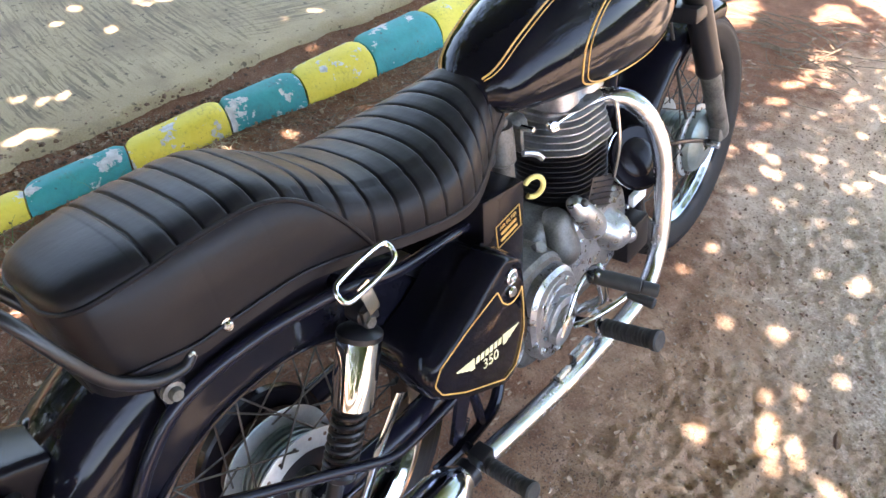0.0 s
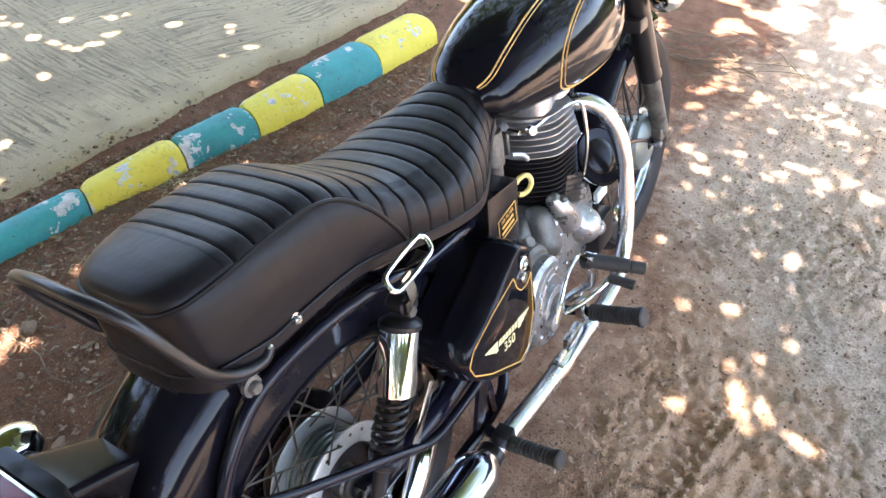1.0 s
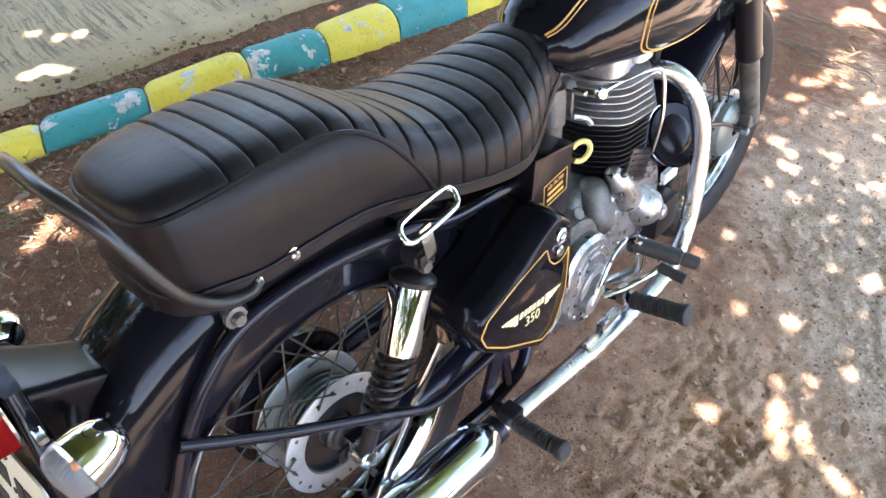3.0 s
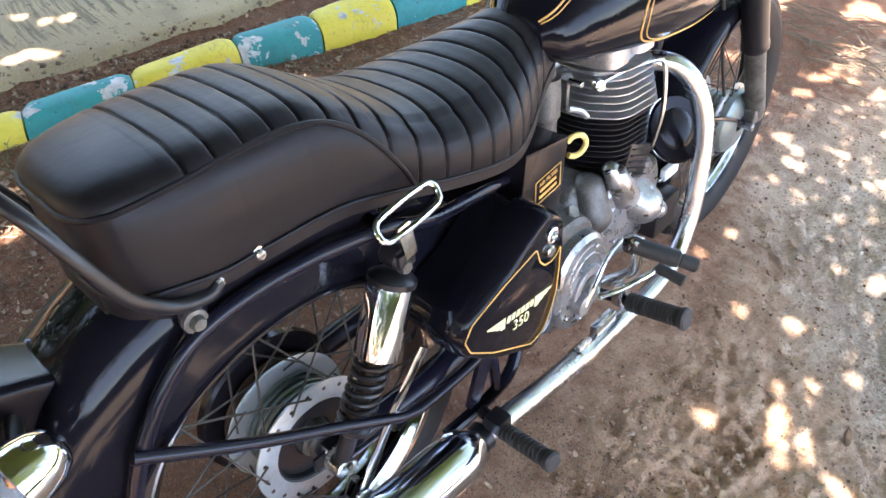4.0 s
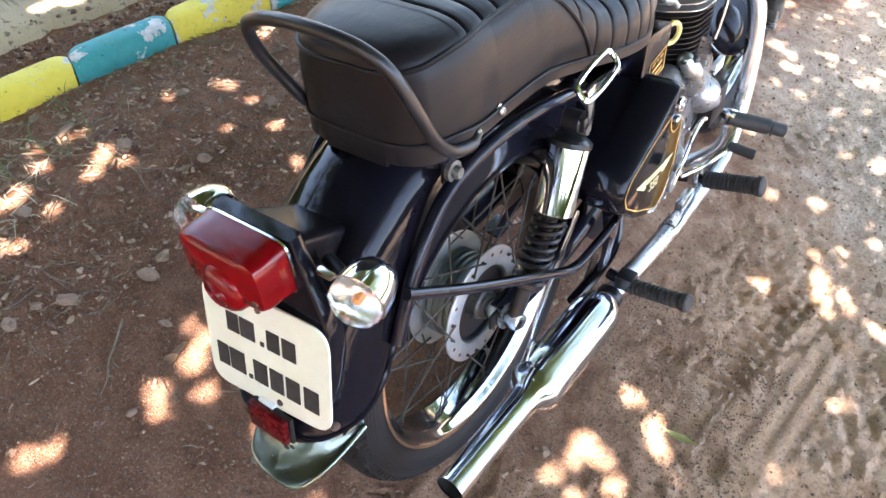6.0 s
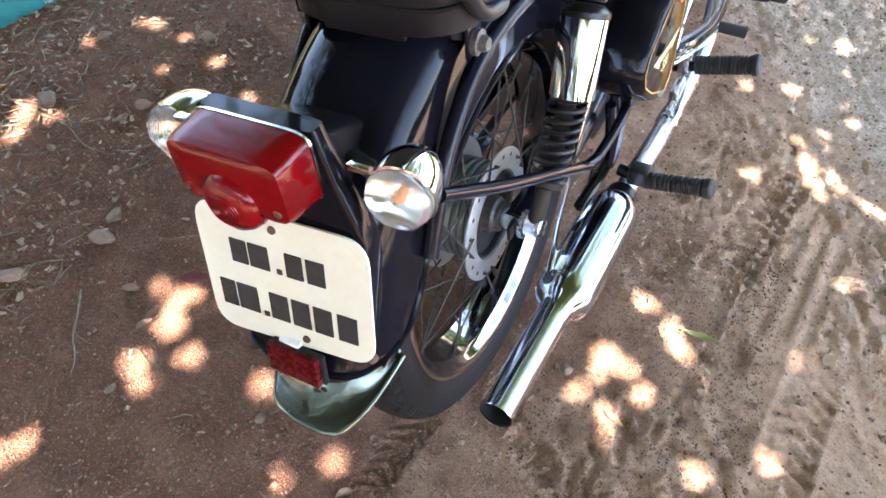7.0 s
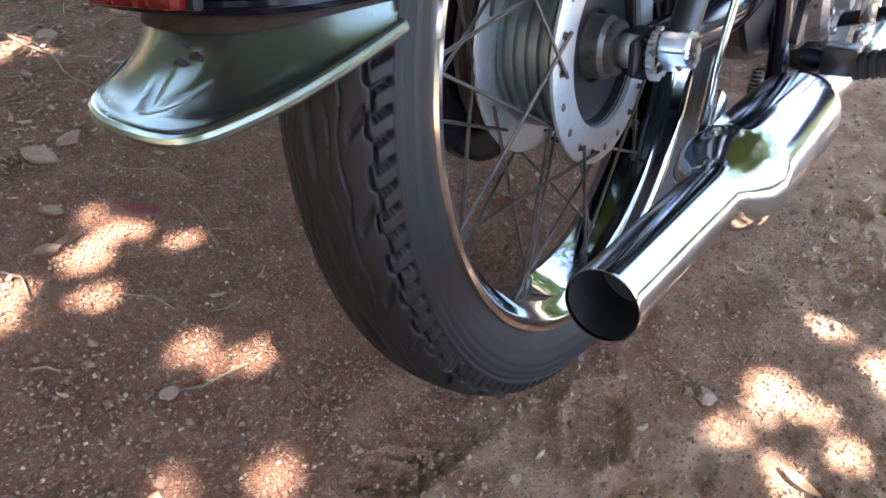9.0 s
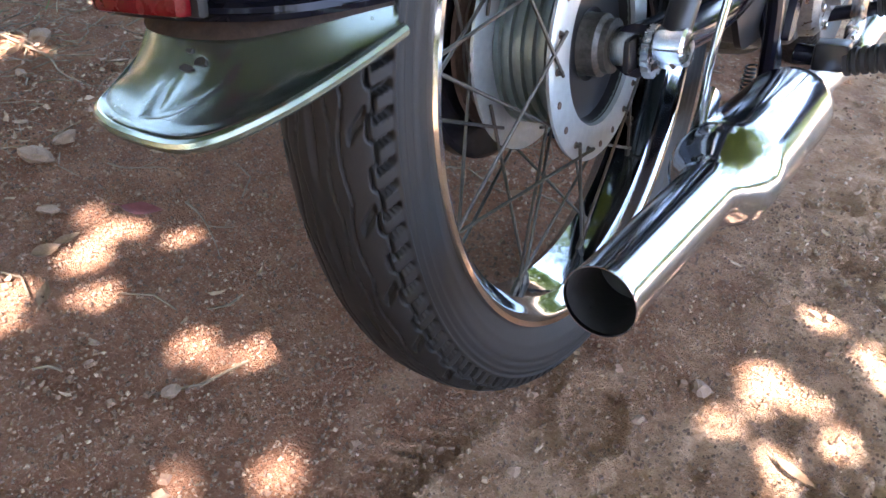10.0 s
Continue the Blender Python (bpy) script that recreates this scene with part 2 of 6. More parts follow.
def concrete():
    """Concrete road, swept with a stiff broom while wet: uneven dark strokes in fans, dusty and stained."""
    k = Nodes("combed_concrete")
    big = k.noise(1.6, 6)
    fine = k.noise(170, 4)
    mid = k.noise(22, 5)

    def strokes(turn, bend, offset):
        """Short straight scratches along one direction, each set in its own uneven patches."""
        mp = k.n("ShaderNodeMapping", Rotation=(0, 0, radians(turn)), Location=offset)
        k.l(k.co, mp.inputs["Vector"])
        sep = k.n("ShaderNodeSeparateXYZ")
        k.l(mp.outputs[0], sep.inputs[0])
        across = k.math('ADD', sep.outputs[1], k.math('MULTIPLY', k.math('SUBTRACT', k.noise(0.8, 2, offset=offset), 0.5), bend))
        across = k.math('ADD', across, k.math('MULTIPLY', k.math('SUBTRACT', mid, 0.5), 0.012))
        comb = k.n("ShaderNodeCombineXYZ")
        k.l(k.math('MULTIPLY', sep.outputs[0], 4.5), comb.inputs[0])
        k.l(k.math('MULTIPLY', across, 66.0), comb.inputs[1])
        st = k.n("ShaderNodeTexNoise", Scale=1.0, Detail=3.0, Roughness=0.6)
        k.l(comb.outputs[0], st.inputs["Vector"])
        return k.ramp(st.outputs["Fac"], [(0.47, 0.0), (0.58, 1.0)])
    xyz = k.n("ShaderNodeSeparateXYZ")
    k.l(k.co, xyz.inputs[0])
    farther = k.n("ShaderNodeMapRange", **{"From Min": 1.1, "From Max": 1.6})
    k.l(k.math('ADD', xyz.outputs[1], k.math('MULTIPLY', k.math('SUBTRACT', big, 0.5), 1.4)), farther.inputs["Value"])
    stroke = k.mix(farther.outputs[0], strokes(7, 0.25, (1, 2, 0)), strokes(-74, 0.45, (3, 5, 0)))
    stroke = k.math('MULTIPLY', stroke, k.ramp(k.noise(2.6, 4, offset=(1, 9, 0)), [(0.34, 0.25), (0.56, 1.0)]))
    # the border beside the kerb was trowelled smooth
    rim = k.math('SUBTRACT', k.math('MULTIPLY', xyz.outputs[1], 0.06), xyz.outputs[0])
    rim = k.math('ADD', rim, k.math('MULTIPLY', k.math('SUBTRACT', k.mix(0.3, k.noise(2.2, 3), mid), 0.5), 0.16))
    broomed = k.n("ShaderNodeMapRange", **{"From Min": 1.715 + BORDER - 0.03, "From Max": 1.715 + BORDER + 0.03})
    k.l(rim, broomed.inputs["Value"])
    stroke = k.math('MULTIPLY', stroke, k.math('ADD', k.math('MULTIPLY', broomed.outputs[0], 0.93), 0.07))
    c = k.ramp(k.mix(0.45, big, fine), [(0.3, (0.25, 0.180, 0.105)), (0.55, (0.400, 0.300, 0.180)), (0.8, (0.52, 0.405, 0.252))])
    c = k.mix(k.math('MULTIPLY', stroke, 0.72), c, (0.115, 0.088, 0.058))
    c = k.mix(k.ramp(k.noise(4, 6, offset=(2, 7, 0)), [(0.50, 0.0), (0.72, 0.6)]), c, (0.19, 0.135, 0.088))
    c = k.mix(k.ramp(k.noise(34, 4, offset=(6, 1, 0)), [(0.60, 0.0), (0.68, 0.75)]), c, (0.06, 0.045, 0.032))
    k.put(Base_Color=c, Roughness=0.88)
    k.bump(k.mix(0.5, stroke, k.mix(0.5, mid, fine)), -0.8, 0.008)
    return k.m


def kerb_paint(name, c1, c2):
    """Thick paint on rough concrete, flaked off in patches down to grey."""
    k = Nodes(name)
    oi = k.n("ShaderNodeObjectInfo")
    mp = k.n("ShaderNodeMapping")
    k.l(k.co, mp.inputs["Vector"])
    comb = k.n("ShaderNodeCombineXYZ")
    k.l(k.math('MULTIPLY', oi.outputs["Random"], 53.0), comb.inputs[0])
    k.l(comb.outputs[0], mp.inputs["Location"])

    def nz(scale, detail=5):
        no = k.n("ShaderNodeTexNoise", Scale=scale, Detail=detail, Roughness=0.62)
        k.l(mp.outputs[0], no.inputs["Vector"])
        return no.outputs["Fac"]
    paint = k.ramp(k.mix(0.3, nz(6), nz(60)), [(0.3, c1), (0.7, c2)])
    flake = k.ramp(k.mix(0.22, nz(7.0, 7), nz(38)), [(0.562, 0.0), (0.574, 1.0)])
    grey = k.ramp(nz(45), [(0.3, (0.34, 0.32, 0.31)), (0.7, (0.66, 0.64, 0.62))])
    dirty = k.ramp(k.mix(0.5, nz(11), nz(90)), [(0.53, 0.0), (0.78, 0.7)])
    col = k.mix(dirty, k.mix(flake, paint, grey), (0.09, 0.06, 0.045))
    chips = k.ramp(nz(36, 4), [(0.675, 0.0), (0.70, 0.8)])
    col = k.mix(chips, col, (0.05, 0.04, 0.035))
    k.put(Base_Color=col, Roughness=0.62)
    k.bump(k.mix(0.5, k.mix(0.5, nz(25), nz(120)), flake), 0.5, 0.004)
    return k.m


M['dirt'] = dirt()
M['concrete'] = concrete()
M['kerb_yellow'] = kerb_paint("kerb_yellow", (0.63, 0.475, 0.035), (0.75, 0.60, 0.085))
M['kerb_teal'] = kerb_paint("kerb_teal", (0.006, 0.175, 0.180), (0.016, 0.30, 0.300))
M['stone'] = surface("stone", (0.145, 0.085, 0.058), (0.315, 0.205, 0.143), 25, (0.8, 0.95), 0, 0.4, 120)
M['litter'] = surface("leaf_scraps", (0.145, 0.080, 0.046), (0.46, 0.305, 0.200), 16, (0.75, 0.9))
M['red_leaf'] = surface("red_leaf", (0.16, 0.03, 0.03), (0.28, 0.08, 0.07), 60, (0.6, 0.8))
M['gravel'] = surface("gravel_chip", (0.227, 0.155, 0.104), (0.454, 0.325, 0.230), 30, (0.8, 0.95), 0, 0.3, 200)


def mixed_grit():
    """Small grains, each of its own tone from dark earth to pale quartz."""
    k = Nodes("mixed_grit")
    g = k.n("ShaderNodeNewGeometry")
    k.put(Base_Color=k.ramp(g.outputs["Random Per Island"], [(0.0, (0.095, 0.053, 0.034)), (0.40, (0.15, 0.083, 0.053)), (0.86, (0.22, 0.130, 0.080)), (1.0, (0.36, 0.245, 0.165))]), Roughness=0.88)
    return k.m


M['grit'] = mixed_grit()
M['clod'] = surface("earth_clod", (0.130, 0.070, 0.045), (0.281, 0.165, 0.108), 30, (0.9, 0.98), 0, 0.5, 150)
M['twig'] = surface("twig", (0.10, 0.065, 0.04), (0.24, 0.17, 0.11), 50, (0.75, 0.9), 0, 0.3, 200)
M['straw'] = surface("dry_grass", (0.34, 0.27, 0.16), (0.52, 0.44, 0.29), 50, (0.6, 0.8))
M['grass'] = surface("grass_blade", (0.07, 0.12, 0.03), (0.14, 0.19, 0.06), 50, (0.5, 0.7))
M['dead_leaf'] = surface("dead_leaf", (0.17, 0.09, 0.05), (0.36, 0.24, 0.15), 50, (0.6, 0.8))
M['green_leaf'] = surface("fresh_leaf", (0.26, 0.28, 0.08), (0.46, 0.44, 0.18), 60, (0.4, 0.6))
M['bark'] = surface("bark", (0.09, 0.06, 0.045), (0.20, 0.15, 0.11), 12, (0.8, 0.95), 0, 0.8, 40)


def foliage():
    k = Nodes("canopy_leaf")
    g = k.n("ShaderNodeNewGeometry")
    c = k.ramp(g.outputs["Random Per Island"], [(0.0, (0.035, 0.075, 0.012)), (1.0, (0.10, 0.17, 0.035))])
    k.put(Base_Color=c, Roughness=0.5)
    tr = k.n("ShaderNodeBsdfTranslucent")
    k.l(k.mix(0.5, c, (0.22, 0.28, 0.09)), tr.inputs[0])
    mx = k.n("ShaderNodeMixShader", Fac=0.35)
    k.l(k.b.outputs[0], mx.inputs[1])
    k.l(tr.outputs[0], mx.inputs[2])
    k.l(mx.outputs[0], k.t.nodes["Material Output"].inputs[0])
    return k.m


M['foliage'] = foliage()


# ---- mesh tools ----
def link_mesh(name, verts, faces, material, smooth=True):
    me = bpy.data.meshes.new(name)
    me.from_pydata([tuple(v) for v in verts], [], faces)
    me.materials.append(material)
    if smooth:
        me.shade_smooth()
    me.update()
    return me


def part(name, bm, material, parent, label="", sharp=35.0):
    """One mesh object from a bmesh (or a finished mesh), under a thing or a part."""
    if isinstance(bm, bpy.types.Mesh):
        me = bm
    else:
        bmesh.ops.recalc_face_normals(bm, faces=bm.faces)
        for e in bm.edges:
            if len(e.link_faces) == 2 and e.calc_face_angle(0) > radians(sharp):
                e.smooth = False
        for f in bm.faces:
            f.smooth = True
        me = bpy.data.meshes.new(name)
        bm.to_mesh(me)
        bm.free()
        me.materials.append(material)
    ob = new(name, me)
    ob.parent = parent
    if label:
        tagged(ob, label)
    return ob


def thing(name, at, label, category, group="", kind=""):
    ob = new(name)
    ob.matrix_basis = at
    ob.empty_display_size = 0.05
    return tagged(ob, label, category, group, kind)


def smooth_path(pts, steps=8):
    """Catmull-Rom through the points."""
    p = [Vector(q) for q in pts]
    p = [p[0] * 2 - p[1]] + p + [p[-1] * 2 - p[-2]]
    out = []
    for a, b, c, d in zip(p, p[1:], p[2:], p[3:]):
        for i in range(steps):
            t = i / steps
            out.append(0.5 * (2 * b + (c - a) * t + (2 * a - 5 * b + 4 * c - d) * t * t + (3 * b - a - 3 * c + d) * t ** 3))
    out.append(p[-2].copy())
    return out


def sweep(bm, pts, r, seg=10, closed=False, caps=True, flat=1.0, up=None):
    """A tube along the points; r is one radius or one per point; flat squeezes it along its own normal."""
    n = len(pts)
    rings = []
    normal = Vector(up) if up is not None else None
    for i, p in enumerate(pts):
        if closed:
            d = (pts[(i + 1) % n] - pts[i - 1]).normalized()
        else:
            d = (pts[min(i + 1, n - 1)] - pts[max(i - 1, 0)]).normalized()
        if normal is None:
            normal = d.orthogonal()
        normal = (normal - d * normal.dot(d)).normalized()
        side = d.cross(normal)
        rad = r[i] if isinstance(r, (list, tuple)) else r
        rings.append([bm.verts.new(p + normal * (math.cos(a) * rad * flat) + side * (math.sin(a) * rad))
                      for a in (math.tau * k / seg for k in range(seg))])
    for i in range(n if closed else n - 1):
        a, b = rings[i], rings[(i + 1) % n]
        for k in range(seg):
            bm.faces.new((a[k], a[(k + 1) % seg], b[(k + 1) % seg], b[k]))
    if caps and not closed:
        bm.faces.new(rings[0][::-1])
        bm.faces.new(rings[-1])
    return bm


def tube(pts, r, seg=12, steps=8, closed=False, **kw):
    path = smooth_path(pts, steps) if steps > 1 else [Vector(p) for p in pts]
    return sweep(bmesh.new(), path, r, seg, closed, **kw)


def lathe(bm, profile, centre, axis, seg=32, turn=0.0):
    """Spin (radius, height) pairs round an axis through the centre."""
    axis = Vector(axis).normalized()
    u = axis.orthogonal().normalized()
    if abs(axis.x) > 0.9:
        u = Vector((0, 0, 1))
    u = (u - axis * u.dot(axis)).normalized()
    w = axis.cross(u)
    centre = Vector(centre)
    rings = []
    for r, h in profile:
        if r < 1e-6:
            rings.append([bm.verts.new(centre + axis * h)])
        else:
            rings.append([bm.verts.new(centre + axis * h + (u * math.cos(a) + w * math.sin(a)) * r)
                          for a in (math.tau * k / seg + turn for k in range(seg))])
    for a, b in zip(rings, rings[1:]):
        for k in range(seg):
            f = [a[k % len(a)], a[(k + 1) % len(a)], b[(k + 1) % len(b)], b[k % len(b)]]
            f = list(dict.fromkeys(f))
            if len(f) > 2:
                bm.faces.new(f)
    return bm


def rod(a, b, r, seg=14, r2=None, bevel=0.0):
    """A straight round bar from a to b, with small chamfers."""
    a, b = Vector(a), Vector(b)
    d = b - a
    L = d.length
    r2 = r if r2 is None else r2
    c = bevel or min(r, r2) * 0.15
    return lathe(bmesh.new(), [(0, 0), (r - c, 0), (r, c), (r2, L - c), (r2 - c, L), (0, L)], a, d, seg)


def block(centre, size, bevel=0.004, turn=None, bm=None):
    bm = bm or bmesh.new()
    made = bmesh.ops.create_cube(bm, size=1.0)
    vs = made['verts']
    m = Matrix.Translation(centre) @ (turn or Matrix.Identity(4)) @ Matrix.Diagonal((*size, 1))
    bmesh.ops.transform(bm, matrix=m, verts=vs)
    if bevel:
        es = list({e for v in vs for e in v.link_edges})
        bmesh.ops.bevel(bm, geom=es, offset=bevel, segments=2, affect='EDGES', profile=0.6)
    return bm


def loft(rings, caps=True):
    bm = bmesh.new()
    vr = [[bm.verts.new(p) for p in ring] for ring in rings]
    n = len(rings[0])
    for a, b in zip(vr, vr[1:]):
        for k in range(n):
            bm.faces.new((a[k], a[(k + 1) % n], b[(k + 1) % n], b[k]))
    if caps:
        bm.faces.new(vr[0][::-1])
        bm.faces.new(vr[-1])
    return bm


def superring(cx, cy, cz, hx, hy, n=5.0, count=32, plane='xy'):
    """A rounded rectangle as a ring of points."""
    out = []
    for k in range(count):
        a = math.tau * k / count
        c, s = math.cos(a), math.sin(a)
        u = math.copysign(abs(c) ** (2 / n), c) * hx
        v = math.copysign(abs(s) ** (2 / n), s) * hy
        out.append(Vector((cx + u, cy + v, cz)) if plane == 'xy' else Vector((cx + u, cy, cz + v)) if plane == 'xz' else Vector((cx, cy + u, cz + v)))
    return out


def prism(outline, x0, x1, bevel=0.004):
    """An outline of (y, z) pulled from x0 to x1, edges rounded."""
    bm = loft([[Vector((x0, y, z)) for y, z in outline], [Vector((x1, y, z)) for y, z in outline]])
    if bevel:
        es = [e for e in bm.edges if e.is_manifold and e.calc_face_angle(0) > radians(40)]
        bmesh.ops.bevel(bm, geom=es, offset=bevel, segments=3, affect='EDGES', profile=0.5)
    return bm


def rounded(outline, radius=0.02, steps=5):
    """Round the corners of a polygon of pairs."""
    out = []
    n = len(outline)
    for i in range(n):
        p, c, q = (Vector(outline[(i + k) % n]) for k in (-1, 0, 1))
        r = min(radius, (p - c).length * 0.45, (q - c).length * 0.45)
        a, b = c + (p - c).normalized() * r, c + (q - c).normalized() * r
        for k in range(steps + 1):
            t = k / steps
            out.append(tuple(a * (1 - t) ** 2 + c * 2 * t * (1 - t) + b * t * t))
    return out


def table(keys):
    """A function that runs smoothly through (y, value) pairs."""
    ys, vs = [k[0] for k in keys], [k[1] for k in keys]
    n = len(ys)
    sl = [(vs[min(i + 1, n - 1)] - vs[max(i - 1, 0)]) / (ys[min(i + 1, n - 1)] - ys[max(i - 1, 0)]) for i in range(n)]

    def f(y):
        if y <= ys[0]:
            return vs[0]
        if y >= ys[-1]:
            return vs[-1]
        i = next(j for j in range(n - 1) if ys[j + 1] >= y)
        h = ys[i + 1] - ys[i]
        t = (y - ys[i]) / h
        return ((2 * t ** 3 - 3 * t * t + 1) * vs[i] + (t ** 3 - 2 * t * t + t) * h * sl[i]
                + (3 * t * t - 2 * t ** 3) * vs[i + 1] + (t ** 3 - t * t) * h * sl[i + 1])
    return f


# ---- the ground ----
def ground_height(x, y):
    """Gentle unevenness, ruts and footmarks of the bare earth."""
    v = 0.014 * noise.noise((x * 1.3, y * 1.3, 0)) + 0.007 * noise.noise((x * 5, y * 5, 3)) + 0.004 * noise.noise((x * 17, y * 17, 7)) + 0.0022 * noise.noise((x * 45, y * 45, 1))
    if x > 0.12:
        k = min(1, (x - 0.12) * 5) * min(1, max(0.25, 0.75 + 0.9 * noise.noise((x * 2.1, y * 2.1, 31))))
        v += k * (0.024 * abs(noise.noise((x * 20 + y * 8, y * 13 - x * 6, 5))) - 0.009 * abs(noise.noise((x * 9, y * 11, 12))) - 0.016 * abs(noise.noise((x * 33 + y * 9, y * 24 - x * 8, 21))) + 0.007 * noise.noise((x * 62, y * 55, 17)) + 0.004 * noise.noise((x * 60, y * 60, 2)))
    else:
        v += min(1, (0.12 - x) * 7) * (0.0024 * noise.noise((x * 75, y * 75, 2)) - 0.005 * abs(noise.noise((x * 28, y * 28, 9))))
    # ribbed tyre tracks: one under the rear wheel, two alongside
    for x0, sl, w, y0, y1, pitch in ((0.022, 0.12, 0.030, -0.60, -0.06, 250), (0.33, 0.18, 0.055, 0.30, 0.95, 150), (0.60, 0.12, 0.05, -0.4, 0.35, 170), (0.80, 0.05, 0.06, 0.2, 1.2, 140)):
        d = (x - x0 - sl * y) / w
        if abs(d) < 1.4 and y0 < y < y1:
            k = max(0.0, min(1.0, (1.15 - abs(d)) * 5)) * min(1, (y1 - y) * 6, (y - y0) * 6) * max(0.0, min(1.0, 0.9 + 1.3 * noise.noise((x * 5, y * 5, 41))))
            bar = math.sin((y + abs(d) * 0.030 * (1 if d > 0 else 0.6)) * pitch)
            v = v * (1 - 0.35 * k) + k * (-0.006 + 0.0055 * math.copysign(abs(bar) ** 0.7, bar)) + 0.005 * math.exp(-((abs(d) - 1.15) / 0.16) ** 2) * min(1, (y1 - y) * 6, (y - y0) * 6)
    # a flat patch with long scored lines where something was dragged
    u, q = x - 0.585 - 0.12 * (y - 0.50), y - 0.50
    if abs(u) < 0.075 and abs(q) < 0.22:
        k = min(1, (0.075 - abs(u)) * 30, (0.22 - abs(q)) * 14)
        v = v * (1 - 0.8 * k) + k * 0.0042 * math.copysign(abs(math.sin(u * 130)) ** 0.5, math.sin(u * 130))
    # heel marks pressed into the soft earth
    for hx, hy, ha in ((0.111, -0.085, 0.4), (0.20, -0.16, 1.1), (0.47, 0.24, 0.2), (0.30, 0.40, 0.7), (0.46, 0.72, 0.5), (0.24, 0.62, 0.3)):
        e, f = (x - hx) * math.cos(ha) + (y - hy) * math.sin(ha), (y - hy) * math.cos(ha) - (x - hx) * math.sin(ha)
        rr = math.hypot(e / 0.034, f / 0.060)
        if rr < 1.5:
            v += -0.0055 * max(0.0, min(1.0, (1 - rr) * 3)) + 0.005 * math.exp(-((rr - 1.12) / 0.14) ** 2) + (0.0022 * math.sin(f * 420) if rr < 0.85 else 0)
    r = math.hypot(x, y)
    return v * (1 if r < 4 else max(0, 1 - (r - 4) / 4))


def spread(lo, hi, fine, far):
    """Grid lines: even between lo and hi, then wider and wider out to far."""
    out = list(np.arange(lo, hi + fine / 2, fine))
    step, a, b = fine, lo, hi
    left, right = [], []
    while b < far:
        step *= 1.35
        a, b = a - step, b + step
        left.append(a)
        right.append(b)
    return left[::-1] + out + right


def build_ground():
    xs, ys = spread(-1.60, 1.0, 0.0062, 400), spread(-0.70, 1.9, 0.0062, 400)
    nx, ny = len(xs), len(ys)
    verts = [(x, y, ground_height(x, y) - 0.004) for y in ys for x in xs]
    faces = [(j * nx + i, j * nx + i + 1, (j + 1) * nx + i + 1, (j + 1) * nx + i) for j in range(ny - 1) for i in range(nx - 1)]
    ob = new("ground", link_mesh("ground", verts, faces, M['dirt']))
    tagged(ob, "bare trodden red-brown earth with grit and gravel", "ground", kind="structure")


build_ground()


kerb_line = table([(-60.0, -3.0), (-3.0, -1.56), (0.135, -1.438), (0.46, -1.412), (0.81, -1.361), (1.114, -1.305), (1.43, -1.258), (1.80, -1.225), (2.3, -1.195), (60.0, 1.0)])
kerb_r = table([(-3.0, 0.060), (0.135, 0.062), (0.46, 0.064), (0.81, 0.080), (1.114, 0.090), (1.43, 0.106), (1.80, 0.114), (2.3, 0.116)])


def kerb_x(y):
    return kerb_line(y)


def build_road():
    """A concrete road slab with a crumbling edge behind the kerb."""
    rng = random.Random(4)
    verts, faces = [], []
    ys = [-60, -30, -12, -6] + [-3 + 0.05 * i for i in range(181)] + [9, 16, 30, 60]
    cols = [0, 0.02, 0.06, 0.3, 0.8, 1.8, 4.0, 7.0]
    for y in ys:
        edge = min(kerb_x(y) - 0.255, -1.715 + 0.05 * y) + 0.03 * noise.noise((y * 6, 3, 1)) + 0.018 * noise.noise((y * 23, 5, 1)) + 0.05 * noise.noise((y * 1.1, 3, 0)) + 0.02 * noise.noise((y * 7, 0, 0)) + rng.uniform(-0.004, 0.004)
        for i, c in enumerate(cols):
            z = -0.03 if i == 0 else 0.022 if i == 1 else 0.03
            verts.append((edge - c, y, z + 0.003 * noise.noise((c * 2, y * 2, 1))))
    n = len(cols)
    for j in range(len(ys) - 1):
        for i in range(n - 1):
            faces.append((j * n + i, j * n + i + 1, (j + 1) * n + i + 1, (j + 1) * n + i))
    ob = new("road", link_mesh("road", verts, faces, M['concrete']))
    tagged(ob, "worn grey broomed concrete road with crumbling edge", "road", kind="structure")


build_road()


